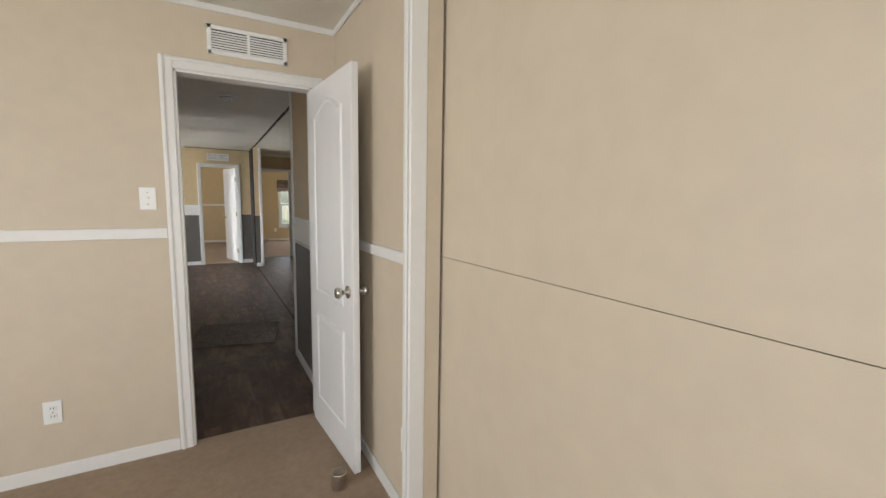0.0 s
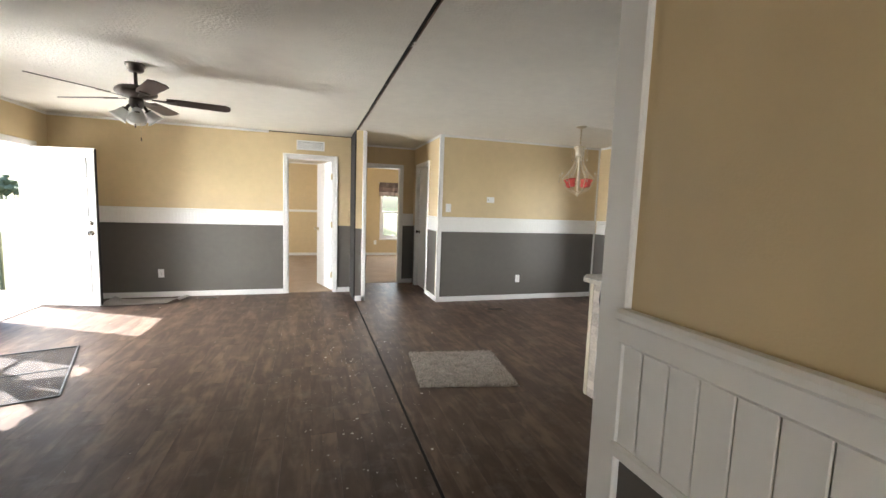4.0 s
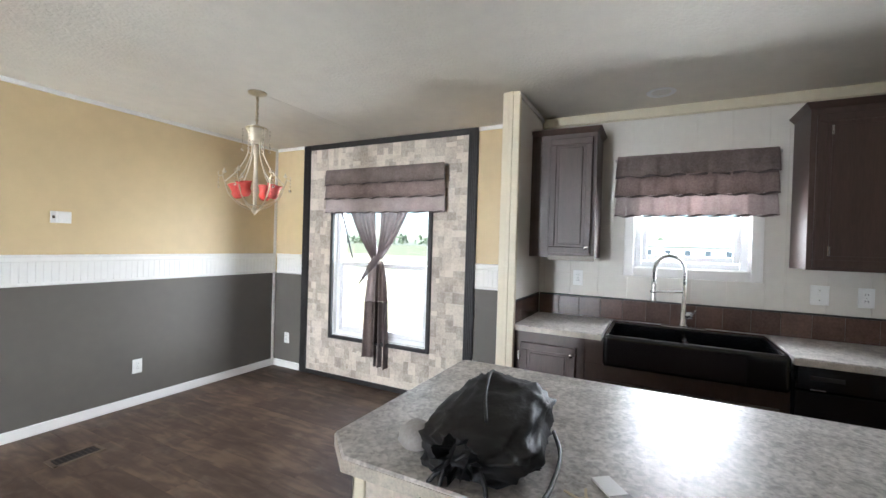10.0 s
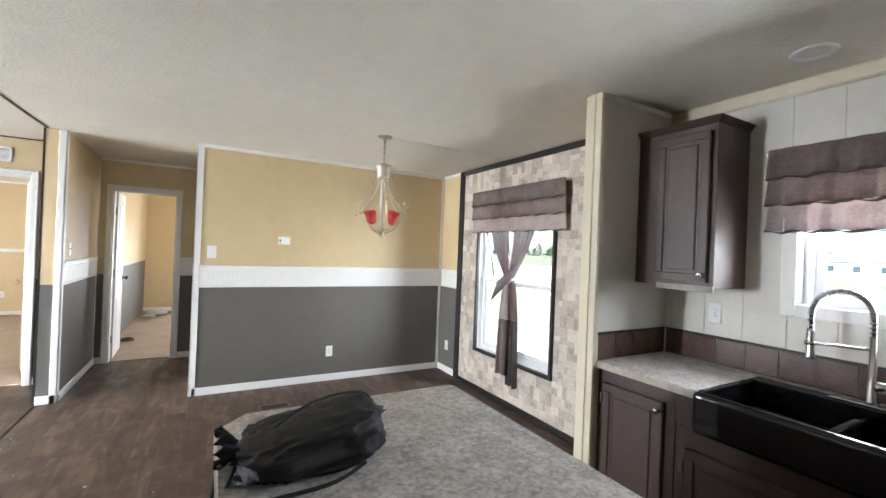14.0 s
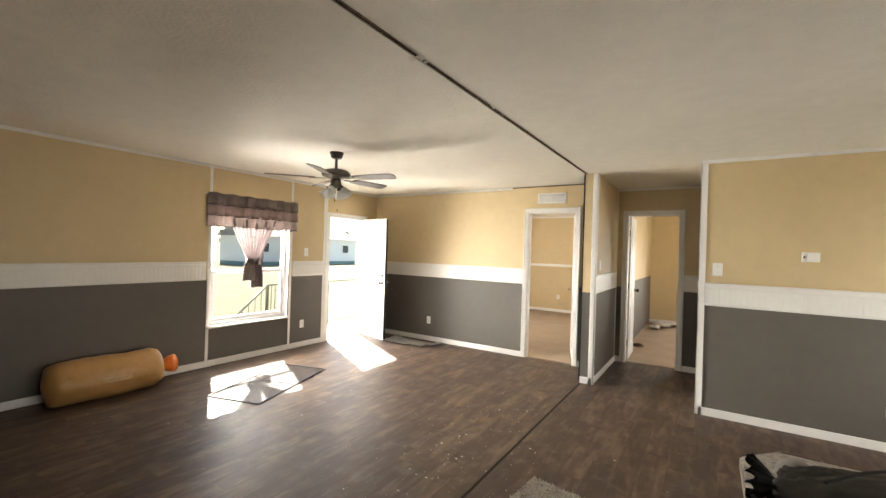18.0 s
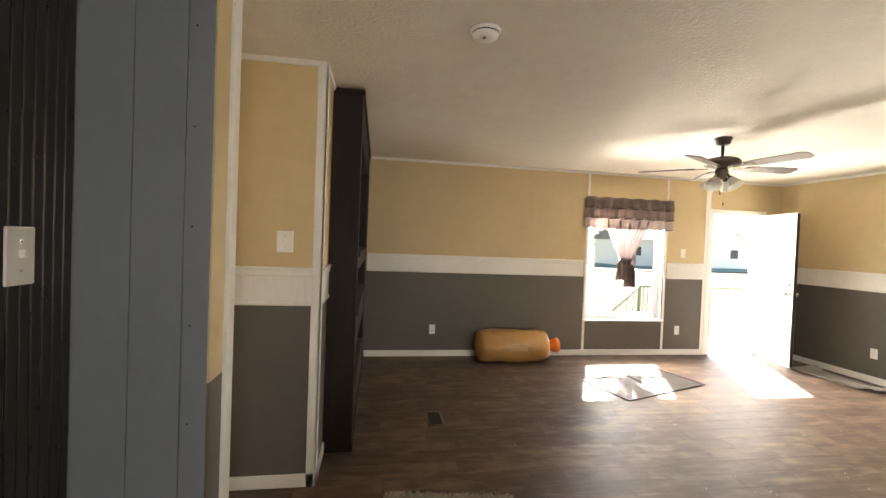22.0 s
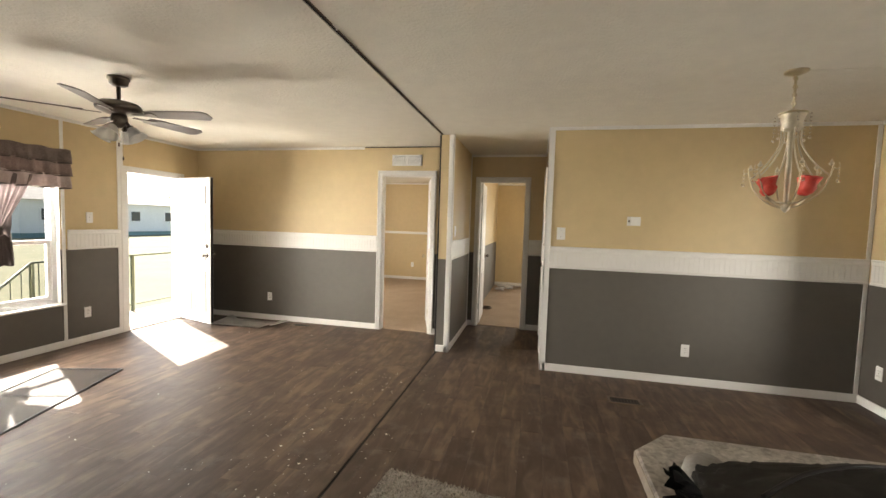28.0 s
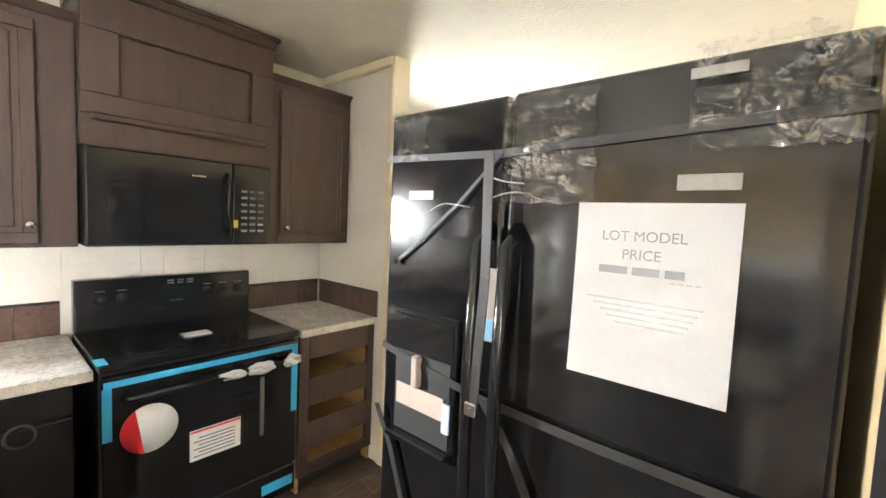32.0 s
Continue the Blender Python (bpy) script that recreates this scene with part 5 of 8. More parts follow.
def stone_covering(name, parent, axis, at, side, rects, seed, size=0.085, keep=300):
    """Blocks of a stone-pattern wall covering, each a little proud of the next; those past the count are joined."""
    rnd = random.Random(seed)
    cells, verts, faces = [], [], []
    for r in rects:
        split_tiles(*r, rnd, size, cells)

    def block(u0, u1, z0, z1):
        d, g = at + side * rnd.uniform(0.0022, 0.0032), 0.0003
        ring = [(u, d, z) for u, z in ((u0 + g, z0 + g), (u1 - g, z0 + g), (u1 - g, z1 - g), (u0 + g, z1 - g))] + [(u, at, z) for u, z in ((u0, z0), (u1, z0), (u1, z1), (u0, z1))]
        fs = [(0, 1, 2, 3)] + [(p, p + 4, (p + 1) % 4 + 4, (p + 1) % 4) for p in range(4)]
        if (axis == "x") == (side > 0):
            fs = [f[::-1] for f in fs]
        return [p if axis == "x" else (p[1], p[0], p[2]) for p in ring], fs

    for k, cell in enumerate(cells):
        v, f = block(*cell)
        if k < keep:
            me = bpy.data.meshes.new("stone_block")
            me.from_pydata(v, [], f)
            me.materials.append(BLOCKS)
            new("stone_block", me).parent = parent
        else:
            faces += [tuple(len(verts) + i for i in q) for q in f]
            verts += v
    if verts:
        me = bpy.data.meshes.new(name)
        me.from_pydata(verts, [], faces)
        me.materials.append(BLOCKS)
        ob = new(name, me)
        ob.parent = parent
        tagged(ob, kind="stuff")


def accent_wall():
    root = thing("accent_panel", "stone-pattern accent wall framed in fluted black trim round the window", "wall panel", kind="structure")
    y0, y1 = 7.80, 9.815
    x = EAST
    part("backing", box(x - 0.004, x, y0, DW[0] - 0.036, 0.0, CEILING), STONE, root)
    part("backing", box(x - 0.004, x, DW[1] + 0.036, y1, 0.0, CEILING), STONE, root)
    part("backing", box(x - 0.004, x, DW[0] - 0.036, DW[1] + 0.036, 0.0, DW[2] - 0.036), STONE, root)
    part("backing", box(x - 0.004, x, DW[0] - 0.036, DW[1] + 0.036, DW[3] + 0.036, CEILING), STONE, root)
    a, b, c, d = DW[0] - 0.036, DW[1] + 0.036, DW[2] - 0.036, DW[3] + 0.036
    stone_covering("stone_covering", root, "y", x - 0.004, -1, [(y0 + 0.09, a, 0.05, CEILING - 0.05), (b, y1 - 0.09, 0.05, CEILING - 0.05), (a, b, 0.05, c), (a, b, d, CEILING - 0.05)], 5)
    for u in (y0, y1 - 0.09):
        own = box(x - 0.022, x - 0.004, u, u + 0.09, 0.0, CEILING - 0.002, bevel=0.003)
        for k in range(5):
            box(x - 0.028, x - 0.02, u + 0.006 + 0.0165 * k, u + 0.017 + 0.0165 * k, 0.0, CEILING - 0.004, bevel=0.003, bm=own)
        part("fluted_trim", own, BLACKTRIM, root, "fluted black upright trim")
    part("top_trim", box(x - 0.024, x - 0.004, y0 + 0.09, y1 - 0.09, CEILING - 0.055, CEILING - 0.002, bevel=0.004), BLACKTRIM, root)
    part("bottom_trim", box(x - 0.02, x - 0.004, y0 + 0.09, y1 - 0.09, 0.0, 0.045, bevel=0.004), BLACKTRIM, root)
    part("latch_arm", tube([(x + 0.04, DW[1] - 0.03, 1.80), (x + 0.05, DW[1] - 0.20, 1.25)], 0.008), BLACKTRIM, root, "black diagonal window stay")


accent_wall()

# pale vertical boards of the kitchen wall, and the boards of the pantry block
kb = tagged(new("kitchen_wall_boards"), "pale grooved wall boards behind the kitchen counters", "wall panel", kind="structure")
rk = random.Random(8)
u = STUB_Y + 0.002
while u < PART_Y0 - 0.02:
    w = rk.choice((0.10, 0.20, 0.14, 0.20))
    v = min(u + w, PART_Y0)
    for z0, z1 in ((0.9, KW[2] - 0.066), (KW[2] - 0.066, KW[3] + 0.066), (KW[3] + 0.066, CEILING - 0.075)):
        if z0 == KW[2] - 0.066 and v > KW[0] - 0.066 and u < KW[1] + 0.066:
            for p, q in ((u, min(v, KW[0] - 0.066)), (max(u, KW[1] + 0.066), v)):
                if q - p > 0.02:
                    part("board", box(EAST - 0.005, EAST, p + 0.0012, q - 0.0012, z0, z1, bevel=0.0012), PANEL, kb)
        else:
            part("board", box(EAST - 0.005, EAST, u + 0.0012, v - 0.0012, z0, z1, bevel=0.0012), PANEL, kb)
    u = v
# Same pale panelling as the kitchen; its shade is put into the blue-grey colour.
gb = tagged(new("block_wall_boards"), "pale boards on the pantry corner, coloured blue-grey for their shade", "wall panel", kind="structure")
for u0, u1 in ((KIT_S + 0.002, 4.915), (4.917, 5.035), (5.037, BLOCK_N + 0.092)):
    part("board", box(BLOCK_E, BLOCK_E + 0.006, u0, u1, 0, CEILING, bevel=0.001), mat("shaded_board_panel", (0.20, 0.225, 0.26), 0.4, noise_scale=3, spread=0.05, bump=0.06) if u0 < 4.8 else bpy.data.materials["shaded_board_panel"], gb)
for k in range(9):
    part("nail_head", turned([(0.003, 0), (0.002, 0.001), (0, 0.0012)], 7, m=pose(BLOCK_E + 0.006, 5.055, 0.2 + 0.25 * k, 0, 90, 0)), BRONZE, gb)
bb = tagged(new("beadboard_panel"), "black beadboard panelling beside the pantry door", "wall panel", kind="structure")
n = 13
for k in range(n):
    a, b = BLOCK_E + 0.008 + (PX - 0.058 - BLOCK_E - 0.008) * k / n, BLOCK_E + 0.008 + (PX - 0.058 - BLOCK_E - 0.008) * (k + 1) / n
    part("slat", box(a + 0.0015, b - 0.0015, KIT_S, KIT_S + 0.007, 0.0, CEILING, bevel=0.003, seg=2), mat("black_beadboard", (0.020, 0.017, 0.015), 0.3, noise_scale=5, spread=0.2) if k == 0 else bpy.data.materials["black_beadboard"], bb)


# ---------------------------------------------------------------- pantry barn door
def stained_wood(name, dark, light, along_x=False, lines=0.16):
    """Stained knotty pine: fine streaks, curved growth lines that bend round dark knots, each board different."""
    m = bpy.data.materials.new(name)
    m.use_nodes = True
    n, l = m.node_tree.nodes, m.node_tree.links
    b = n["Principled BSDF"]

    def node(kind, **values):
        k = n.new("ShaderNode" + kind)
        for socket, v in values.items():
            k.inputs[socket.replace("_", " ")].default_value = v
        return k

    def maths(op, x, y, add=None):
        k = n.new("ShaderNodeMath")
        k.operation = op
        for i, v in enumerate((x, y) if add is None else (x, y, add)):
            if isinstance(v, (int, float)):
                k.inputs[i].default_value = v
            else:
                l.new(v, k.inputs[i])
        return k.outputs[0]

    co, sep, info = node("TexCoord"), node("SeparateXYZ"), node("ObjectInfo")
    l.new(co.outputs["Object"], sep.inputs[0])
    across, run_ = (sep.outputs["Z"], sep.outputs["X"]) if along_x else (sep.outputs["X"], sep.outputs["Z"])
    shift = maths("MULTIPLY", info.outputs["Random"], 37.0)
    flat = node("CombineXYZ")
    l.new(maths("ADD", across, shift), flat.inputs[0]), l.new(maths("MULTIPLY_ADD", info.outputs["Random"], 11.0, run_), flat.inputs[1]), l.new(sep.outputs["Y"], flat.inputs[2])
    grid = node("Mapping", Scale=(4.6, 3.6, 1.0))
    l.new(flat.outputs[0], grid.inputs["Vector"])
    knot = node("TexVoronoi", Scale=1.0, Randomness=0.85)
    knot.voronoi_dimensions = "2D"
    l.new(grid.outputs[0], knot.inputs["Vector"])
    near = node("MapRange", From_Min=0.02, From_Max=0.30, To_Min=1.0, To_Max=0.0)
    near.interpolation_type = "SMOOTHSTEP"
    l.new(knot.outputs["Distance"], near.inputs["Value"])
    core = node("MapRange", From_Min=0.02, From_Max=0.06, To_Min=0.28, To_Max=1.0)
    core.interpolation_type = "SMOOTHSTEP"
    l.new(knot.outputs["Distance"], core.inputs["Value"])
    slow = node("Mapping", Scale=(9.0, 0.9, 1.0))
    l.new(flat.outputs[0], slow.inputs["Vector"])
    bend = node("TexNoise", Scale=1.0, Detail=3.0)
    l.new(slow.outputs[0], bend.inputs["Vector"])
    phase = maths("ADD", maths("MULTIPLY_ADD", across, 300.0, maths("MULTIPLY", bend.outputs["Fac"], 40.0)), maths("MULTIPLY", near.outputs[0], 5.0))
    rings = maths("MULTIPLY_ADD", maths("SINE", phase, 0.0), 0.5, 0.5)
    thin = node("Mapping", Scale=(260.0, 5.0, 60.0))
    l.new(flat.outputs[0], thin.inputs["Vector"])
    streak = node("TexNoise", Scale=1.0, Detail=4.0)
    l.new(thin.outputs[0], streak.inputs["Vector"])
    stain_map = node("Mapping", Scale=(9.0, 2.4, 1.0))
    l.new(flat.outputs[0], stain_map.inputs["Vector"])
    stain = node("TexNoise", Scale=1.0, Detail=5.0)
    l.new(stain_map.outputs[0], stain.inputs["Vector"])
    tone = maths("ADD", maths("MULTIPLY", maths("POWER", rings, 5.0), lines), maths("ADD", maths("MULTIPLY", streak.outputs["Fac"], 0.26), maths("ADD", maths("MULTIPLY", stain.outputs["Fac"], 1.35), maths("MULTIPLY", near.outputs[0], -0.14))))
    tone = maths("MULTIPLY_ADD", info.outputs["Random"], 0.10, tone)
    rng = node("MapRange", From_Min=0.50, From_Max=1.10)
    l.new(tone, rng.inputs["Value"])
    ramp = n.new("ShaderNodeValToRGB")
    e = ramp.color_ramp.elements
    e[0].position, e[0].color = 0.0, (*dark, 1)
    e[1].position, e[1].color = 1.0, (*light, 1)
    k = e.new(0.5)
    k.color = (*[0.62 * p + 0.38 * q for p, q in zip(dark, light)], 1)
    l.new(rng.outputs[0], ramp.inputs[0])
    mul = n.new("ShaderNodeMix")
    mul.data_type, mul.blend_type = "RGBA", "MULTIPLY"
    mul.inputs[0].default_value = 1.0
    l.new(ramp.outputs[0], mul.inputs[6]), l.new(core.outputs[0], mul.inputs[7]), l.new(mul.outputs[2], b.inputs["Base Color"])
    b.inputs["Roughness"].default_value = 0.7
    b.inputs["Specular IOR Level"].default_value = 0.2
    bu = node("Bump", Strength=0.35, Distance=0.002)
    l.new(tone, bu.inputs["Height"]), l.new(bu.outputs[0], b.inputs["Normal"])
    return m


STAIN = stained_wood("brown_stained_pine", (0.028, 0.0145, 0.007), (0.23, 0.138, 0.070))
STAINX = stained_wood("brown_stained_pine_rail", (0.045, 0.025, 0.013), (0.31, 0.20, 0.108), True, 0.34)
REDWOOD = stained_wood("reddish_stained_pine", (0.045, 0.021, 0.014), (0.20, 0.105, 0.068))


def barn_door():
    root = thing("pantry_door", "brown stained pine plank door with a diagonal brace and black hinges", "door")
    y = KIT_S
    z1 = 2.03
    for a, b in ((PX + 0.099, PX + 0.232), (PX + 0.237, PX + 0.357), (PX + 0.362, PX + 0.534)):
        part("plank", box(a, b, y - 0.045, y - 0.024, 0.012, z1, bevel=0.003), STAIN, root)
    # Dark back board puts the shade of the groove beside the stile into colour.
    part("backing", box(PX + 0.004, PX + 0.533, y - 0.060, y - 0.047, 0.012, z1), mat("groove_shade_back", (0.045, 0.026, 0.016), 0.6, noise_scale=4, spread=0.3), root)
    part("stile", box(PX + 0.003, PX + 0.089, y - 0.024, y + 0.002, 0.012, z1, bevel=0.003), STAIN, root)
    part("stile", box(PX + 0.455, PX + 0.534, y - 0.024, y + 0.002, 0.012, z1, bevel=0.003), STAIN, root)
    for a, b in ((1.0, 1.088), (1.94, z1), (0.012, 0.12)):
        part("rail", box(PX + 0.0895, PX + 0.4545, y - 0.024, y, a, b, bevel=0.003), STAINX, root)
    # braces: one runs down from the hinge side, the other mirrors it below the rail
    for za, zb in ((1.93, 1.10), (0.13, 0.99)):
        p, q = Vector((PX + 0.117, 0, za)), Vector((PX + 0.43, 0, zb))
        d = (q - p)
        br = part("brace", box(0, d.length, -0.024, 0.0, -0.05, 0.05, bevel=0.003), STAINX, root)
        br.matrix_basis = Matrix.Translation((p.x, y - 0.001, p.z)) @ Matrix.Rotation(-math.atan2(d.z, d.x), 4, "Y")
    rw = random.Random(2)
    for z in (0.2, 0.55, 0.78, 0.9, 1.15, 1.30, 1.50, 1.72, 1.9):
        part("screw", turned([(0.004, 0), (0.0035, 0.001), (0, 0.0006)], 8, m=pose(PX + 0.027 + rw.uniform(0, 0.03), y + 0.002, z, -90)), BLACKMATT, root)
    for x, z in ((PX + 0.157, 1.05), (PX + 0.297, 1.045), (PX + 0.167, 1.80), (PX + 0.327, 1.25)):
        part("screw", turned([(0.004, 0), (0.0035, 0.001), (0, 0.0006)], 8, m=pose(x, y + 0.0005, z, -90)), BLACKMATT, root)
    for z in (0.20, 1.045, 1.835):
        h = part("hinge", box(PX - 0.018, PX - 0.003, y + 0.002, y + 0.006, z - 0.042, z + 0.042, bevel=0.002), BLACKMATT, root, "black iron T-hinge")
        part("pin", tube([(PX + 0.0, y + 0.007, z - 0.045), (PX + 0.0, y + 0.007, z + 0.045)], 0.006), BLACKMATT, h)
        part("strap", prism([(PX + 0.001, z - 0.019), (PX + 0.047, z - 0.012), (PX + 0.088, z - 0.006), (PX + 0.096, z), (PX + 0.088, z + 0.006), (PX + 0.047, z + 0.012), (PX + 0.001, z + 0.019)], 0, 0.004, m=Matrix(((1, 0, 0, 0), (0, 0, 1, y + 0.002), (0, 1, 0, 0.0), (0, 0, 0, 1)))), BLACKMATT, h)
        for dz in (-0.03, 0.0, 0.03):
            part("bolt", turned([(0.004, 0), (0.003, 0.003), (0, 0.0035)], 8, m=pose(PX - 0.011, y + 0.006, z + dz, -90)), BLACKMATT, h)


barn_door()
run("pantry_jamb", REDWOOD, "reddish stained wooden jamb of the pantry door", "door frame", (PX - 0.055, PX - 0.001, KIT_S - 0.08, KIT_S + 0.002, 0, 2.10), (PX + 0.535, PX + 0.556, KIT_S - 0.08, KIT_S + 0.002, 0, 2.10), (PX - 0.001, PX + 0.535, KIT_S - 0.08, KIT_S + 0.002, 2.034, 2.10))


# ---------------------------------------------------------------- kitchen cabinets
def cab_door(parent, y0, y1, z0, z1, x, knob_at=None, hinge=None):
    """A framed door that looks to -x."""
    d = part("cabinet_door", box(x - 0.018, x, y0, y1, z0, z1, bevel=0.003), ESPRESSO, parent)
    f = 0.045
    fr = bmesh.new()
    for b in ((y0, y1, z0, z0 + f), (y0, y1, z1 - f, z1), (y0, y0 + f, z0 + f, z1 - f), (y1 - f, y1, z0 + f, z1 - f)):
        box(x - 0.026, x - 0.017, b[0], b[1], b[2], b[3], bevel=0.004, bm=fr)
    part("door_frame", fr, ESPRESSO, d)
    if y1 - y0 > 0.16 and z1 - z0 > 0.16:
        part("door_field", box(x - 0.023, x - 0.017, y0 + f + 0.018, y1 - f - 0.018, z0 + f + 0.018, z1 - f - 0.018, bevel=0.005), ESPRESSO, d)
    if knob_at:
        part("door_knob", turned([(0.008, 0), (0.006, 0.01), (0.014, 0.018), (0.015, 0.024), (0.010, 0.029), (0, 0.03)], 16, m=pose(x - 0.026, knob_at[0], knob_at[1], 0, -90, 0)), CHROME, d, "small steel knob")
    if hinge is not None:
        for z in (z0 + 0.09, z1 - 0.09):
            part("hinge", box(x - 0.024, x - 0.004, hinge - 0.006, hinge + 0.006, z - 0.028, z + 0.028, bevel=0.002), CHROME, d)
    return d


CX = 4.50
CT = 0.90
bc = thing("base_cabinet", "dark espresso base cabinet with one door beside the sink", "cabinet")
part("carcass", box(CX, EAST - 0.006, 6.80, PART_Y0, 0.09, CT - 0.036, bevel=0.002), ESPRESSO, bc)
part("toe_kick", box(CX + 0.06, EAST - 0.01, 6.80, PART_Y0, 0.0, 0.09), BLACKMATT, bc)
cab_door(bc, 6.85, 7.20, 0.13, 0.79, CX, (6.875, 0.745), 7.212)
part("filler", box(CX, CX + 0.02, 6.692, 6.80, 0.715, CT - 0.036, bevel=0.002), ESPRESSO, bc)
sc = thing("sink_cabinet", "dark espresso sink base cabinet with two doors", "cabinet")
part("carcass", box(CX, EAST - 0.006, 5.80, 6.798, 0.09, 0.715, bevel=0.002), ESPRESSO, sc)
part("back_rail", box(EAST - 0.12, EAST - 0.006, 5.80, 6.798, 0.715, CT - 0.036), ESPRESSO, sc)
part("toe_kick", box(CX + 0.06, EAST - 0.01, 5.80, 6.798, 0.0, 0.09), BLACKMATT, sc)
cab_door(sc, 6.325, 6.74, 0.13, 0.62, CX, (6.365, 0.575), 6.752)
cab_door(sc, 5.845, 6.285, 0.13, 0.62, CX, (6.245, 0.575), 5.835)
dc = thing("drawer_cabinet", "dark espresso drawer base with empty open drawer slots", "cabinet")
rawwood = mat("raw_plywood", (0.55, 0.36, 0.16), 0.7, noise_scale=4, spread=0.2, bump=0.2, stretch=(1, 5, 5))
for y0, y1 in ((STUB_Y + 0.002, 3.815), (4.205, 4.262)):
    part("stile", box(CX - 0.018, CX + 0.005, y0, y1, 0.09, CT - 0.036, bevel=0.002), ESPRESSO, dc)
for z0, z1 in ((0.09, 0.145), (0.245, 0.385), (0.475, 0.625), (0.735, 0.864)):
    part("rail", box(CX - 0.018, CX + 0.005, 3.815, 4.205, z0, z1, bevel=0.002), ESPRESSO, dc)
part("side_panel", box(CX, EAST - 0.006, 4.247, 4.262, 0.0, CT - 0.036), rawwood, dc)
part("side_panel", box(CX, EAST - 0.006, STUB_Y + 0.002, STUB_Y + 0.015, 0.0, CT - 0.036), rawwood, dc)
part("back_panel", box(EAST - 0.022, EAST - 0.008, 3.78, 4.247, 0.02, CT - 0.036), rawwood, dc)
part("bottom_panel", box(CX, EAST - 0.022, 3.78, 4.247, 0.09, 0.105), rawwood, dc)
for z in (0.32, 0.55, 0.68):
    for y in (3.785, 4.225):
        part("drawer_runner", box(CX + 0.01, EAST - 0.04, y, y + 0.02, z, z + 0.03), rawwood, dc)
part("dust_board", box(CX + 0.02, EAST - 0.03, 3.785, 4.245, 0.30, 0.31), rawwood, dc)
part("dust_board", box(CX + 0.02, EAST - 0.03, 3.785, 4.245, 0.54, 0.55), rawwood, dc)
part("toe_kick", box(CX + 0.06, CX + 0.075, 3.78, 4.247, 0.0, 0.09), BLACKMATT, dc)


def lam_mat():
    """Grey and brown mottled laminate with pale flecks."""
    m = mat("mottled_laminate", (0.35, 0.325, 0.295), 0.36, noise_scale=9, second=(0.68, 0.65, 0.61), bump=0.05, bump_scale=90)
    n, l = m.node_tree.nodes, m.node_tree.links
    b = n["Principled BSDF"]
    vor = n.new("ShaderNodeTexNoise")
    vor.inputs["Scale"].default_value, vor.inputs["Detail"].default_value, vor.inputs["Distortion"].default_value = 46, 7, 1.0
    coord = [k for k in n if k.bl_idname == "ShaderNodeTexCoord"][0]
    l.new(coord.outputs["Object"], vor.inputs["Vector"])
    rm = n.new("ShaderNodeMapRange")
    rm.inputs["From Min"].default_value, rm.inputs["From Max"].default_value = 0.36, 0.58
    rm.inputs["To Min"].default_value, rm.inputs["To Max"].default_value = 0.68, 1.08
    l.new(vor.outputs["Fac"], rm.inputs["Value"])
    old = b.inputs["Base Color"].links[0].from_socket
    mul = n.new("ShaderNodeMix")
    mul.data_type, mul.blend_type = "RGBA", "MULTIPLY"
    mul.inputs[0].default_value = 1.0
    l.new(old, mul.inputs[6]), l.new(rm.outputs[0], mul.inputs[7]), l.new(mul.outputs[2], b.inputs["Base Color"])
    return m


LAM = lam_mat()
LAM.node_tree.nodes["Principled BSDF"].inputs["Specular IOR Level"].default_value = 0.17
LAMEDGE = mat("pale_laminate_edge", (0.46, 0.42, 0.35), 0.4, noise_scale=22, spread=0.3)


def worktop(name, label, x0, x1, y0, y1):
    root = thing(name, label, "countertop")
    part("top", box(x0, x1, y0, y1, CT - 0.036, CT, bevel=0.004, seg=2), LAM, root)
    part("front_edge", box(x0 - 0.004, x0, y0 + 0.002, y1 - 0.002, CT - 0.038, CT - 0.006, bevel=0.0015), LAMEDGE, root, "pale laminate edge strip")
    return root


worktop("worktop_sink", "mottled grey laminate counter beside the sink", 4.47, EAST - 0.006, 6.702, PART_Y0 - 0.002)
worktop("worktop_middle", "mottled grey laminate counter over the dishwasher", 4.47, EAST - 0.006, 5.094, 5.798)
worktop("worktop_range", "mottled grey laminate counter beside the range", 4.47, EAST - 0.006, STUB_Y + 0.004, 4.262)
part("ledge", box(EAST - 0.10, EAST - 0.006, 5.80, 6.70, CT - 0.036, CT), LAM, bpy.data.objects["worktop_sink"])

# tile backsplash
TILE = mat("brown_glazed_tile", (0.055, 0.034, 0.028), 0.22, noise_scale=8, second=(0.16, 0.10, 0.08), bump=0.15, bump_scale=30, vary=0.5)
bs = tagged(new("backsplash"), "row of brown glazed tiles with a dark cap strip along the counters", "backsplash", kind="structure")


def tile_row(axis, at, side, u0, u1):
    k = max(1, round((u1 - u0) / 0.152))
    w = (u1 - u0) / k
    for q in range(k):
        part("tile", box(*along(axis, at, side, u0 + q * w + 0.0015, u0 + (q + 1) * w - 0.0015, 0.010, CT + 0.001, CT + 0.145), bevel=0.003), TILE, bs)
    part("grout", box(*along(axis, at, side, u0, u1, 0.006, CT, CT + 0.146)), mat("grey_grout", (0.16, 0.14, 0.12), 0.9) if "grey_grout" not in bpy.data.materials else bpy.data.materials["grey_grout"], bs)
    part("cap_strip", box(*along(axis, at, side, u0, u1, 0.013, CT + 0.146, CT + 0.158), bevel=0.003), BLACKTRIM, bs)


tile_row("y", EAST - 0.0055, -1, 5.115, PART_Y0 - 0.014)
tile_row("x", PART_Y0, -1, 4.46, EAST - 0.02)
tile_row("y", EAST - 0.0055, -1, STUB_Y + 0.014, 4.255)
tile_row("x", STUB_Y, 1, 4.46, EAST - 0.02)


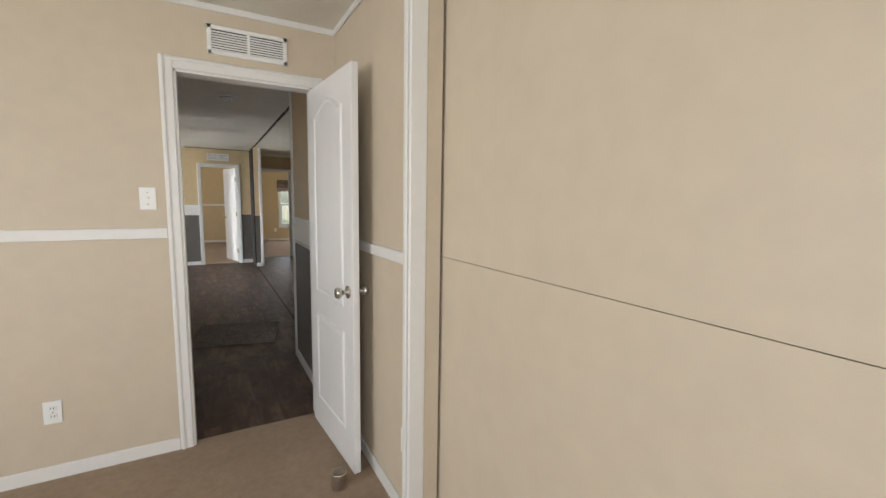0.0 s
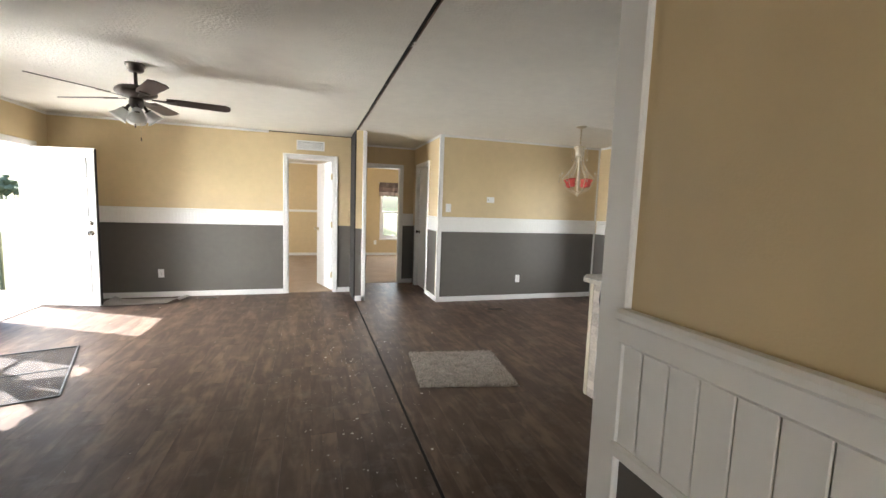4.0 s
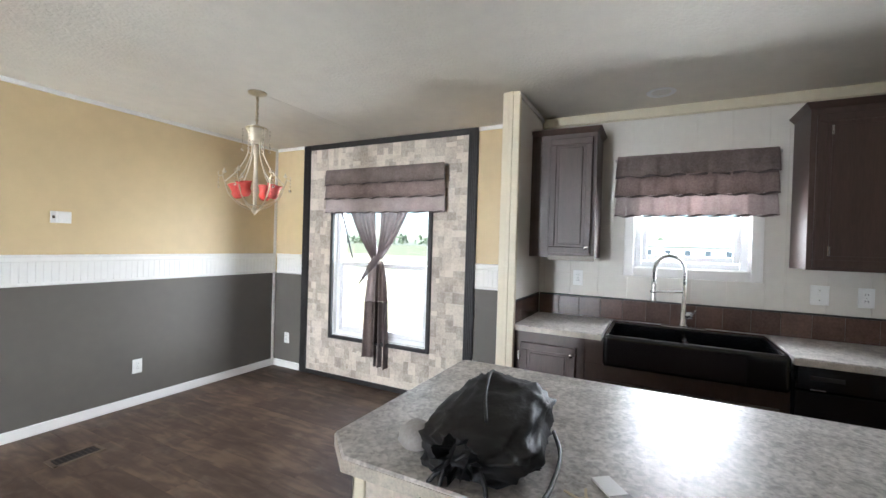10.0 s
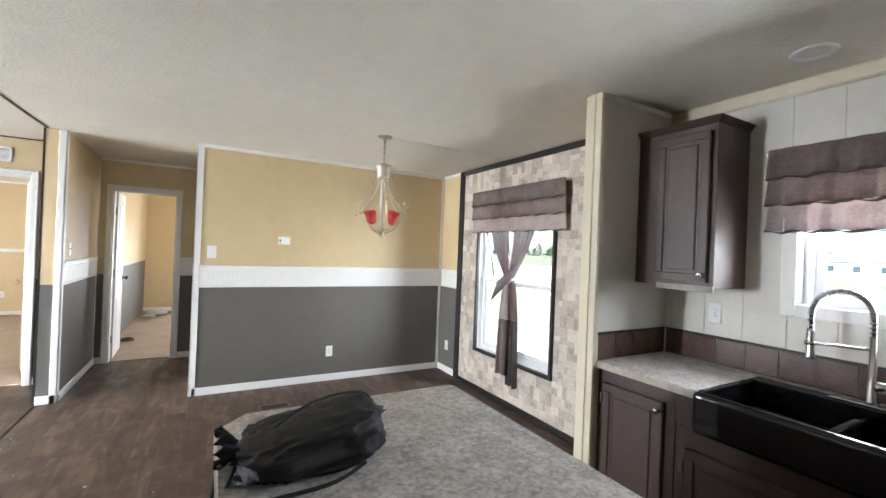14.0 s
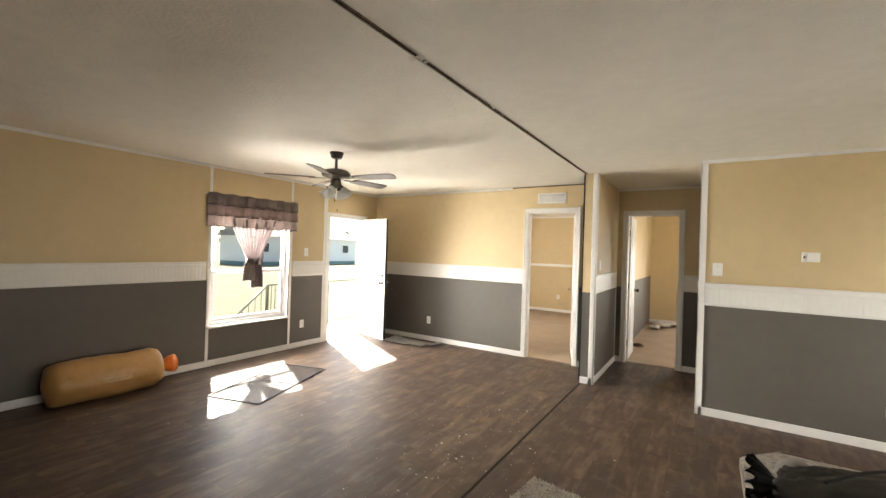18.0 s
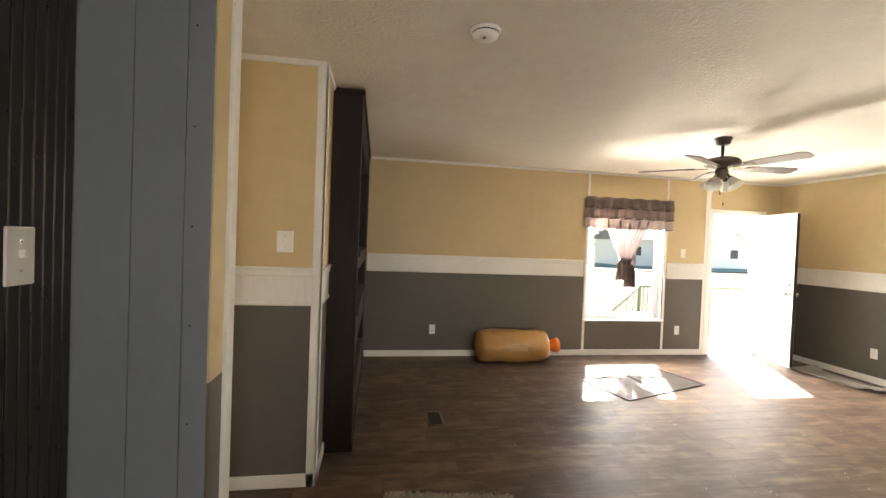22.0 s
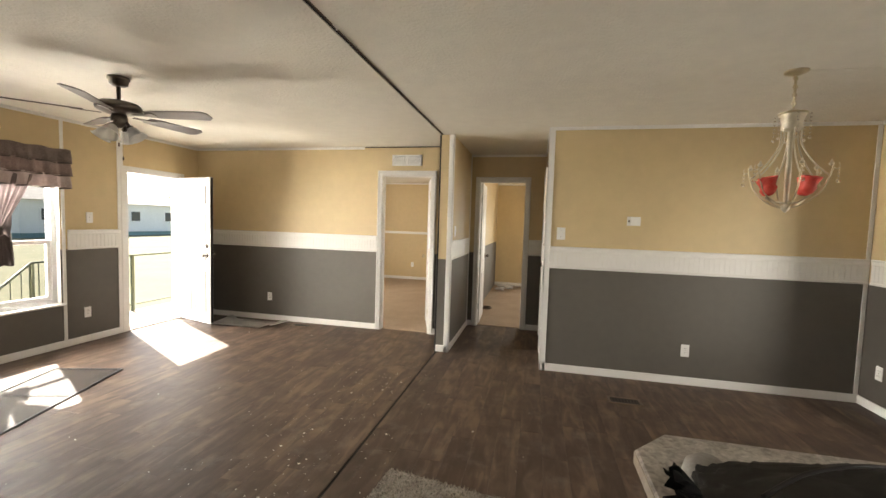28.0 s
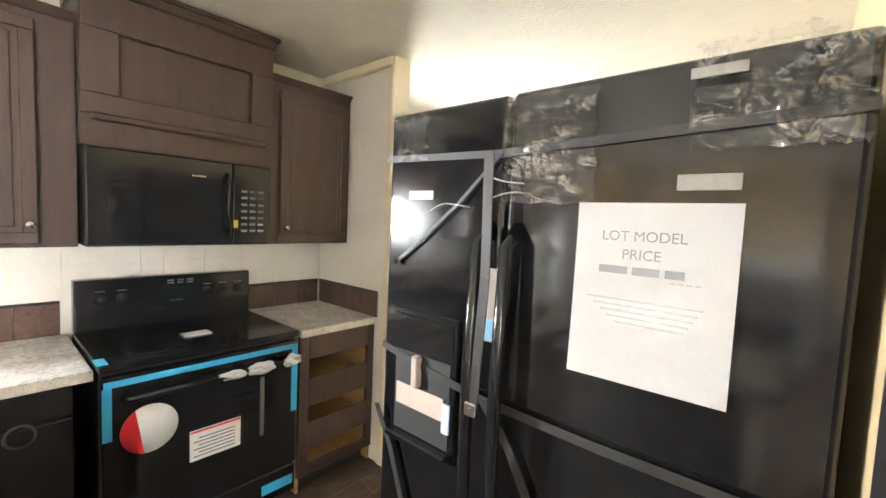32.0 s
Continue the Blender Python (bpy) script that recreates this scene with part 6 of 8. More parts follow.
def crown_top(parent, y0, y1, z, xf, ends=(True, True), h=0.035, out=0.03):
    own = bmesh.new()
    a, b = y0 - (out if ends[0] else 0), y1 + (out if ends[1] else 0)
    lo = [own.verts.new(p) for p in ((xf, y0, z), (EAST - 0.006, y0, z), (EAST - 0.006, y1, z), (xf, y1, z))]
    hi = [own.verts.new(p) for p in ((xf - out, a, z + h), (EAST - 0.006, a, z + h), (EAST - 0.006, b, z + h), (xf - out, b, z + h))]
    own.faces.new(lo[::-1]), own.faces.new(hi)
    for k in range(4):
        own.faces.new((lo[k], lo[(k + 1) % 4], hi[(k + 1) % 4], hi[k]))
    bmesh.ops.recalc_face_normals(own, faces=own.faces)
    bmesh.ops.bevel(own, geom=own.edges[:], offset=0.003, segments=1, affect="EDGES")
    return part("crown", own, ESPRESSO, parent)


UX = 4.785
u1 = thing("wall_cabinet", "dark espresso wall cabinet with one panelled door beside the kitchen window", "cabinet", group="wall cabinets")
part("carcass", box(UX, EAST - 0.006, 6.80, PART_Y0 - 0.002, 1.345, 2.205, bevel=0.002), ESPRESSO, u1)
cab_door(u1, 6.825, 7.11, 1.375, 2.17, UX, (6.85, 1.415))
part("light_rail", box(UX - 0.004, UX + 0.012, 6.80, 7.11, 1.325, 1.36, bevel=0.003), mat("worn_edge", (0.30, 0.26, 0.22), 0.5, noise_scale=12, spread=0.3), u1)
crown_top(u1, 6.80, PART_Y0 - 0.002, 2.205, UX, (True, False))
u2 = thing("wall_cabinet", "dark espresso wall cabinet with one door by the microwave", "cabinet", group="wall cabinets")
part("carcass", box(UX, EAST - 0.006, 5.088, 5.69, 1.33, 2.215, bevel=0.002), ESPRESSO, u2)
cab_door(u2, 5.205, 5.665, 1.345, 2.18, UX, (5.23, 1.42), 5.60)
crown_top(u2, 5.088, 5.69, 2.215, UX, (False, True))
u3 = thing("wall_cabinet", "dark espresso wall cabinet with one door above the drawer base", "cabinet", group="wall cabinets")
part("carcass", box(UX, EAST - 0.006, STUB_Y + 0.004, 4.308, 1.33, 2.215, bevel=0.002), ESPRESSO, u3)
cab_door(u3, 3.80, 4.235, 1.345, 2.18, UX, (4.205, 1.42), 3.81)
crown_top(u3, STUB_Y + 0.004, 4.308, 2.215, UX, (False, False))
hd = thing("range_hood_cabinet", "tall dark espresso hood cabinet with a recessed front panel", "cabinet")
part("carcass", box(4.745, EAST - 0.006, 4.312, 5.084, 1.745, 2.345, bevel=0.002), ESPRESSO, hd)
own = bmesh.new()
for b in ((4.312, 5.084, 1.87, 1.95), (4.312, 5.084, 2.20, 2.345), (4.312, 4.42, 1.95, 2.20), (4.96, 5.084, 1.95, 2.20)):
    box(4.715, 4.745, *b, bevel=0.003, bm=own)
part("front_frame", own, ESPRESSO, hd)
part("ledge", box(4.70, 4.745, 4.345, 5.05, 1.845, 1.872, bevel=0.006), ESPRESSO, hd)
cr = bmesh.new()
box(4.685, EAST - 0.006, 4.285, 5.11, 2.385, 2.405, bevel=0.004, bm=cr)
box(4.70, EAST - 0.006, 4.30, 5.096, 2.345, 2.39, bevel=0.008, bm=cr)
part("crown", cr, ESPRESSO, hd)

# ---------------------------------------------------------------- microwave
mw = thing("microwave", "black over-the-range microwave with glass door and keypad", "microwave")
part("body", box(4.71, EAST - 0.006, 4.325, 5.076, 1.335, 1.742, bevel=0.004), BLACKMATT, mw)
part("door", box(4.692, 4.71, 4.52, 5.074, 1.345, 1.735, bevel=0.004), BLACK, mw)
part("door_glass", box(4.689, 4.6925, 4.62, 5.01, 1.40, 1.60, bevel=0.001), mat("smoked_glass", (0.012, 0.012, 0.012), 0.07), mw)
part("control_panel", box(4.692, 4.71, 4.327, 4.516, 1.345, 1.735, bevel=0.004), BLACK, mw)
hdl = part("handle", tube([(4.692, 4.545, 1.40), (4.662, 4.55, 1.43), (4.655, 4.552, 1.54), (4.662, 4.55, 1.65), (4.692, 4.545, 1.68)], 0.011), BLACK, mw)
part("badge", box(4.6895, 4.692, 4.64, 4.70, 1.655, 1.663), CHROME, mw)
keyg = mat("grey_key_print", (0.16, 0.16, 0.16), 0.5)
for r in range(7):
    for c in range(3):
        part("key", box(4.690, 4.6925, 4.365 + 0.042 * c, 4.395 + 0.042 * c, 1.40 + 0.033 * r, 1.412 + 0.033 * r, bevel=0.0008), keyg, mw)
part("display", box(4.690, 4.6925, 4.36, 4.49, 1.655, 1.695), mat("dark_display", (0.01, 0.015, 0.015), 0.1), mw)
part("energy_tag", box(4.688, 4.692, 4.495, 4.515, 1.42, 1.46), mat("yellow_tag", (0.6, 0.45, 0.05), 0.5), mw)

# ---------------------------------------------------------------- range
rg = thing("range", "new black electric range with blue packing tape and stickers", "stove")
RY0, RY1 = 4.288, 5.078
part("body", box(4.49, 5.085, RY0, RY1, 0.06, 0.885, bevel=0.004), BLACKMATT, rg)
part("cooktop", box(4.45, 5.04, RY0 - 0.006, RY1 + 0.006, 0.885, 0.912, bevel=0.006, seg=2), BLACK, rg)
burn = mat("burner_print", (0.07, 0.07, 0.075), 0.2)
for bx, by, r in ((4.62, 4.88, 0.10), (4.62, 4.49, 0.085), (4.87, 4.88, 0.08), (4.87, 4.49, 0.10)):
    part("burner_ring", turned([(r, 0.9122), (r - 0.004, 0.9126), (r - 0.008, 0.9122)], 40, m=Matrix.Translation((bx, by, 0)), close=False), burn, rg)
bk = part("back_guard", box(5.02, 5.085, RY0, RY1, 0.905, 1.155, bevel=0.008, seg=2), BLACK, rg)
for k, y in enumerate((4.36, 4.44, 4.52, 4.90, 4.985)):
    part("control_knob", turned([(0.024, 0), (0.024, 0.006), (0.019, 0.01), (0.017, 0.026), (0, 0.028)], 20, m=pose(5.02, y, 1.06, 0, -90, 0)), BLACKMATT, bk)
    part("knob_mark", box(5.0165, 5.0205, y - 0.02, y + 0.02, 1.095, 1.099), keyg, bk)
part("clock", box(5.016, 5.021, 4.60, 4.74, 1.045, 1.105), bpy.data.materials["dark_display"], bk)
part("badge", box(5.017, 5.021, 4.64, 4.70, 1.02, 1.028), CHROME, bk)
for k in range(6):
    part("panel_key", box(5.0165, 5.0205, 4.59 + 0.045 * (k % 3), 4.62 + 0.045 * (k % 3), 1.112 + 0.014 * (k // 3), 1.119 + 0.014 * (k // 3)), keyg, bk)
od = part("oven_door", box(4.452, 4.49, RY0 + 0.005, RY1 - 0.005, 0.225, 0.865, bevel=0.006, seg=2), BLACK, rg)
part("oven_window", box(4.449, 4.453, 4.42, 4.95, 0.40, 0.66, bevel=0.002), bpy.data.materials["smoked_glass"], od)
part("oven_handle", tube([(4.452, 4.36, 0.775), (4.41, 4.37, 0.78), (4.405, 4.68, 0.782), (4.41, 5.0, 0.78), (4.452, 5.01, 0.775)], 0.012), BLACK, od)
part("drawer_front", box(4.455, 4.49, RY0 + 0.005, RY1 - 0.005, 0.07, 0.215, bevel=0.006), BLACK, rg)
TAPE = mat("blue_packing_tape", (0.05, 0.36, 0.62), 0.35, noise_scale=12, spread=0.12)
for b in ((4.30, 5.07, 0.825, 0.85), (5.045, 5.075, 0.62, 0.825), (4.292, 4.325, 0.50, 0.85), (4.96, 5.075, 0.085, 0.135), (4.31, 4.47, 0.115, 0.165)):
    part("tape_strip", box(4.4485, 4.4515, *b, bevel=0.0008), TAPE, rg, "strip of blue packing tape")
part("tape_strip", box(4.47, 4.56, 5.05, 5.086, 0.911, 0.9135), TAPE, rg, "strip of blue packing tape")
stick = mat("white_sticker", (0.75, 0.75, 0.73), 0.4, noise_scale=30, spread=0.04)
redp = mat("red_print", (0.65, 0.03, 0.04), 0.4)
sm = pose(4.449, 4.925, 0.63, 0, -90, 0)
disc = part("round_sticker", turned([(0.098, 0), (0.098, 0.0015), (0, 0.0016)], 40, m=sm), stick, rg, "round red and white sticker")
seg = [(0.098 * math.cos(math.radians(a)), 0.098 * math.sin(math.radians(a))) for a in range(30, 172, 6)]
part("red_band", prism(seg, 0.0018, 0.0024, m=sm), redp, disc)
part("label_card", box(4.447, 4.4505, 4.575, 4.785, 0.425, 0.56), stick, rg, "white instruction label with red edge")
part("red_line", box(4.446, 4.4475, 4.578, 4.782, 0.548, 0.557), redp, rg)
for k in range(6):
    part("print_line", box(4.4462, 4.4475, 4.60, 4.77 - 0.02 * (k % 2), 0.44 + 0.016 * k, 0.445 + 0.016 * k), keyg, rg)
part("foil_strip", box(4.447, 4.4505, 4.465, 4.485, 0.43, 0.72), mat("dull_foil", (0.2, 0.2, 0.2), 0.4, 0.5), rg)
part("manual_packet", box(4.66, 4.73, 4.62, 4.74, 0.9125, 0.918, bevel=0.002), stick, rg)


def crumple(name, parent, x, y, z, r, m, seed, sx=1.0, sy=1.0, sz=1.0, sub=3):
    rnd = random.Random(seed)
    own = bmesh.new()
    bmesh.ops.create_icosphere(own, subdivisions=sub, radius=r)
    for v in own.verts:
        k = 0.72 + 0.5 * noise.noise(v.co * (3.2 / r) * 0.4 + Vector((seed, 0, 0))) + rnd.uniform(-0.06, 0.06)
        v.co = Vector((v.co.x * sx * k, v.co.y * sy * k, v.co.z * sz * k))
    own.transform(Matrix.Translation((x, y, z)))
    return part(name, own, m, parent)


def film_mat():
    """Clear crinkled film: mostly see-through, with sharp glints on its folds."""
    m = bpy.data.materials.new("clear_packing_film")
    m.use_nodes = True
    n, l = m.node_tree.nodes, m.node_tree.links
    tr, gs, mx = n.new("ShaderNodeBsdfTransparent"), n.new("ShaderNodeBsdfGlossy"), n.new("ShaderNodeMixShader")
    gs.inputs["Roughness"].default_value = 0.10
    co, mp, nz, bu = n.new("ShaderNodeTexCoord"), n.new("ShaderNodeMapping"), n.new("ShaderNodeTexNoise"), n.new("ShaderNodeBump")
    mp.inputs["Scale"].default_value, mp.inputs["Rotation"].default_value = (9, 9, 16), (0, 0.6, 0)
    nz.inputs["Scale"].default_value, nz.inputs["Detail"].default_value, nz.inputs["Distortion"].default_value = 1.3, 3, 1.2
    bu.inputs["Strength"].default_value, bu.inputs["Distance"].default_value = 1.0, 0.03
    mr = n.new("ShaderNodeMapRange")
    mr.inputs["From Min"].default_value, mr.inputs["From Max"].default_value, mr.inputs["To Min"].default_value, mr.inputs["To Max"].default_value = 0.46, 0.70, 0.03, 0.36
    l.new(co.outputs["Object"], mp.inputs[0]), l.new(mp.outputs[0], nz.inputs["Vector"]), l.new(nz.outputs["Fac"], bu.inputs["Height"])
    l.new(nz.outputs["Fac"], mr.inputs["Value"]), l.new(mr.outputs[0], mx.inputs[0])
    l.new(bu.outputs[0], gs.inputs["Normal"]), l.new(tr.outputs[0], mx.inputs[1]), l.new(gs.outputs[0], mx.inputs[2])
    l.new(mx.outputs[0], n["Material Output"].inputs[0])
    return m


FILM = film_mat()
WRAP = mat("white_foam_wrap", (0.52, 0.51, 0.50), 0.4, noise_scale=8, spread=0.1)
crumple("handle_wrap", rg, 4.405, 4.50, 0.782, 0.035, WRAP, 4, 1, 2.6, 1.0)
crumple("handle_wrap", rg, 4.405, 4.63, 0.782, 0.027, WRAP, 9, 1, 2.8, 1.0)
crumple("handle_wrap", rg, 4.405, 4.35, 0.785, 0.032, WRAP, 7, 1, 2.0, 1.1)

# ---------------------------------------------------------------- dishwasher
dw = thing("dishwasher", "black built-in dishwasher under the counter", "dishwasher")
part("body", box(4.52, 5.08, 5.145, 5.785, 0.1, CT - 0.038), BLACKMATT, dw)
part("door", box(4.482, 4.52, 5.148, 5.782, 0.11, 0.74, bevel=0.005), BLACK, dw)
part("control_strip", box(4.482, 4.52, 5.148, 5.782, 0.744, CT - 0.04, bevel=0.004), BLACK, dw)
part("vent_slot", box(4.4795, 4.4825, 5.60, 5.73, 0.795, 0.815), DARKSLOT, dw)
part("badge", box(4.4795, 4.4825, 5.67, 5.73, 0.745, 0.751), CHROME, dw)
part("round_tag", turned([(0.042, 0), (0.043, 0.001), (0.034, 0.0015), (0.033, 0.001)], 30, m=pose(4.482, 5.285, 0.715, 0, -90, 0), close=False), mat("dim_grey_print", (0.06, 0.06, 0.06), 0.5), dw)
part("toe_kick", box(4.54, 4.56, 5.148, 5.782, 0.0, 0.1), BLACKMATT, dw)

# ---------------------------------------------------------------- sink and faucet
sk = thing("sink", "glossy black double-bowl farmhouse sink", "sink")
SX0, SX1, SY0, SY1, SZ0, SZ1 = 4.425, 5.02, 5.812, 6.69, 0.722, 0.908
ENAMEL = mat("black_sink_enamel", (0.008, 0.0084, 0.0095), 0.06, noise_scale=3, spread=0.2, bump=0.02, bump_scale=20)
own = box(SX0, SX0 + 0.05, SY0, SY1, SZ0, SZ1, bevel=0.023, seg=5)
part("apron", own, ENAMEL, sk)
own = bmesh.new()
for b in ((SX1 - 0.075, SX1, SY0, SY1), (SX0 + 0.05, SX1 - 0.075, SY0, SY0 + 0.03), (SX0 + 0.05, SX1 - 0.075, SY1 - 0.03, SY1)):
    box(b[0], b[1], b[2], b[3], SZ1 - 0.14, SZ1, bevel=0.010, seg=2, bm=own)
part("rim", own, ENAMEL, sk)
part("divider", box(SX0 + 0.05, SX1 - 0.075, 6.235, 6.275, SZ0 + 0.03, SZ1 - 0.03, bevel=0.012, seg=2), ENAMEL, sk)
part("bowl_floor", box(SX0 + 0.02, SX1 - 0.02, SY0 + 0.01, SY1 - 0.01, SZ0, SZ0 + 0.02), BLACK, sk)
for y in (6.04, 6.47):
    part("drain", turned([(0.045, 0), (0.043, 0.003), (0.03, 0.002), (0, 0.0)], 24, m=Matrix.Translation((4.72, y, SZ0 + 0.02))), CHROME, sk)
fc = thing("faucet", "brushed steel spring-neck kitchen faucet", "faucet", pose(4.975, 6.255, SZ1))
part("deck_plate", box(-0.028, 0.028, -0.13, 0.13, 0.0, 0.007, bevel=0.003, seg=2), CHROME, fc)
part("column", turned([(0.026, 0.005), (0.026, 0.02), (0.02, 0.03), (0.019, 0.10), (0.014, 0.11), (0.0125, 0.29), (0.0, 0.29)], 20), CHROME, fc)
part("valve", turned([(0.022, 0), (0.024, 0.01), (0.022, 0.04), (0.0, 0.043)], 18, m=pose(0, -0.01, 0.085, 90)), CHROME, fc)
part("lever", tube([(0, -0.045, 0.085), (-0.03, -0.06, 0.11), (-0.05, -0.062, 0.125)], 0.005), CHROME, fc)
aim = Vector((-0.45, 0.9, 0)).normalized()
arc = []
for k in range(19):
    a = math.pi * k / 18
    p = aim * (0.10 - 0.10 * math.cos(a))
    arc.append((p.x, p.y, 0.36 + 0.115 * math.sin(a)))
arc = [(0, 0, 0.28), (0, 0, 0.32)] + arc + [(arc[-1][0], arc[-1][1], 0.30)]
part("hose", tube(arc, 0.007), BLACKMATT, fc)
own = bmesh.new()
coil = []
for i in range(len(arc) - 1):
    p, q = Vector(arc[i]), Vector(arc[i + 1])
    d = (q - p)
    side = Vector((aim.y, -aim.x, 0))
    up = d.normalized().cross(side)
    for s in range(14):
        t = s / 14
        ang = 2 * math.pi * (s / 14) * 2
        coil.append(p + d * t + (side * math.cos(ang) + up * math.sin(ang)) * 0.0115)
tube(coil, 0.0034, own, steps=5)
part("spring", own, CHROME, fc)
e = Vector(arc[-1])
part("spray_head", turned([(0.013, 0.0), (0.016, -0.02), (0.015, -0.10), (0.02, -0.125), (0.019, -0.135), (0, -0.136)], 18, m=Matrix.Translation(e)), CHROME, fc)
part("holder_arm", tube([(0, 0, 0.235), (e.x, e.y, 0.235)], 0.0065), CHROME, fc)
part("holder_ring", turned([(0.017, -0.008), (0.022, -0.008), (0.022, 0.008), (0.017, 0.008), (0.017, -0.008)], 18, m=Matrix.Translation((e.x, e.y, 0.235)), close=False), CHROME, fc)


# ---------------------------------------------------------------- island, bag
il = thing("kitchen_island", "kitchen island with mottled laminate top and stone-pattern sides", "kitchen island")
IX0, IX1, IY0, IY1, IZ = 2.565, 3.455, 5.755, 7.15, 0.92
outl = [(IX0 + 0.09, IY0), (IX1 - 0.02, IY0), (IX1, IY0 + 0.02), (IX1, IY1 - 0.02), (IX1 - 0.02, IY1), (IX0 + 0.09, IY1), (IX0, IY1 - 0.10), (IX0, IY0 + 0.10)]
part("top", prism(outl, IZ - 0.038, IZ, bevel=0.004), LAM, il)
cxm, cym = (IX0 + IX1) / 2, (IY0 + IY1) / 2
edge = prism([(cxm + (x - cxm) * 1.005, cym + (y - cym) * 1.003) for x, y in outl], IZ - 0.036, IZ - 0.007)
part("edge_band", edge, LAMEDGE, il, "pale laminate edge band")
BX0, BX1, BY0, BY1 = 2.665, 3.40, 5.83, 7.085
part("carcass", box(BX0, BX1, BY0, BY1, 0.0, IZ - 0.038), ESPRESSO, il)
stone_covering("stone_covering", il, "y", BX0, -1, [(BY0 + 0.03, BY1 - 0.03, 0.0, IZ - 0.04)], 9, 0.09, 140)
stone_covering("stone_covering", il, "x", BY1, 1, [(BX0 + 0.03, BX1 - 0.03, 0.0, IZ - 0.04)], 10, 0.09, 90)
stone_covering("stone_covering", il, "x", BY0, -1, [(BX0 + 0.03, BX1 - 0.03, 0.0, IZ - 0.04)], 12, 0.09, 0)
for x, y, sx, sy in ((BX0, BY1, -1, 1), (BX0, BY0, -1, -1)):
    own = box(*sorted((x + sx * 0.008, x - sx * 0.03)), *sorted((y, y + sy * 0.008)), 0.0, IZ - 0.04, bevel=0.002)
    box(*sorted((x, x + sx * 0.008)), *sorted((y + sy * 0.008, y - sy * 0.03)), 0.0, IZ - 0.04, bevel=0.002, bm=own)
    part("corner_trim", own, CREAM, il)


def bag():
    root = thing("drawstring_bag", "black nylon drawstring bag slumped on the island", "bag", pose(2.79, 6.77, IZ, 0, 0, 0))
    own = bmesh.new()
    bmesh.ops.create_icosphere(own, subdivisions=5, radius=1.0)
    for v in own.verts:
        d = v.co.normalized()
        ridge = (1 - abs(noise.noise(d * 2.6 + Vector((3, 1, 0))))) ** 4
        fold = (1 - abs(noise.noise(d * 5.5 + Vector((0, 2, 5))))) ** 6
        k = 0.92 + 0.13 * noise.noise(d * 1.9) + 0.12 * ridge + 0.05 * fold
        s, t, u = [abs(q) ** 0.62 * (1 if q > 0 else -1) for q in d]
        tall = 0.80 + 0.30 * s
        v.co = Vector((0.195 * s * k, 0.13 * t * k * (1.0 - 0.08 * s), 0.062 * tall + 0.072 * u * k * tall * (1.0 + 0.10 * t)))
        if v.co.z < 0.004:
            v.co.z = 0.003
        if d.x < -0.7:
            f = (-d.x - 0.7) / 0.3
            v.co.y *= 1 - 0.66 * f
            v.co.z = 0.02 + (v.co.z - 0.02) * (1 - 0.35 * f)
    for f in own.faces:
        f.smooth = True
    nylon = mat("black_nylon", (0.005, 0.0052, 0.0062), 0.58, noise_scale=6, spread=0.3, bump=0.5, bump_scale=16, bump_depth=0.008)
    part("body", own, nylon, root)
    rnd = random.Random(6)
    frill, ring0, ring1 = bmesh.new(), [], []
    for k in range(48):
        a, w = 2 * math.pi * k / 48, 1 + 0.28 * math.sin(k * 2.1) + rnd.uniform(-0.1, 0.1)
        ring0.append(frill.verts.new((-0.185, 0.022 * math.cos(a), 0.062 + 0.022 * math.sin(a))))
        ring1.append(frill.verts.new((-0.222 + 0.012 * math.sin(k * 1.3), 0.046 * w * math.cos(a), 0.066 + 0.042 * w * math.sin(a))))
    for k in range(48):
        frill.faces.new((ring0[k], ring0[(k + 1) % 48], ring1[(k + 1) % 48], ring1[k])).smooth = True
    bmesh.ops.solidify(frill, geom=frill.faces[:] + frill.edges[:] + frill.verts[:], thickness=0.003)
    part("gathered_mouth", frill, nylon, root)
    part("cord", tube(smooth([(-0.18, 0.02, 0.07), (-0.21, 0.03, 0.02), (-0.235, 0.05, -0.10), (-0.235, 0.03, -0.20), (-0.235, -0.01, -0.245), (-0.235, -0.05, -0.20), (-0.225, -0.07, -0.08), (-0.20, -0.06, 0.01), (-0.17, -0.02, 0.05)]), 0.005), BLACKMATT, root, "black braided cord")
    part("cord", tube(smooth([(-0.18, -0.01, 0.06), (-0.215, 0.06, 0.0), (-0.235, 0.08, -0.11), (-0.238, 0.055, -0.19), (-0.238, 0.0, -0.26), (-0.238, -0.06, -0.27), (-0.238, -0.11, -0.22), (-0.232, -0.14, -0.10), (-0.212, -0.165, 0.006), (-0.12, -0.17, 0.007), (0.02, -0.16, 0.007), (0.11, -0.125, 0.02)]), 0.005), BLACKMATT, root, "black braided cord")
    part("cord", tube(smooth([(-0.10, -0.02, 0.100), (-0.03, 0.01, 0.130), (0.04, 0.03, 0.144), (0.11, 0.05, 0.143), (0.165, 0.06, 0.130), (0.20, 0.07, 0.085)]), 0.0038), BLACKMATT, root, "black braided cord")
    part("lining", turned([(0.0, 0.0), (0.03, 0.004), (0.045, 0.02), (0.04, 0.045), (0.02, 0.06), (0, 0.062)], 14, m=pose(-0.12, 0.145, 0.01)), mat("grey_bag_lining", (0.35, 0.33, 0.31), 0.7, noise_scale=14, spread=0.2), root, "grey fabric lining")


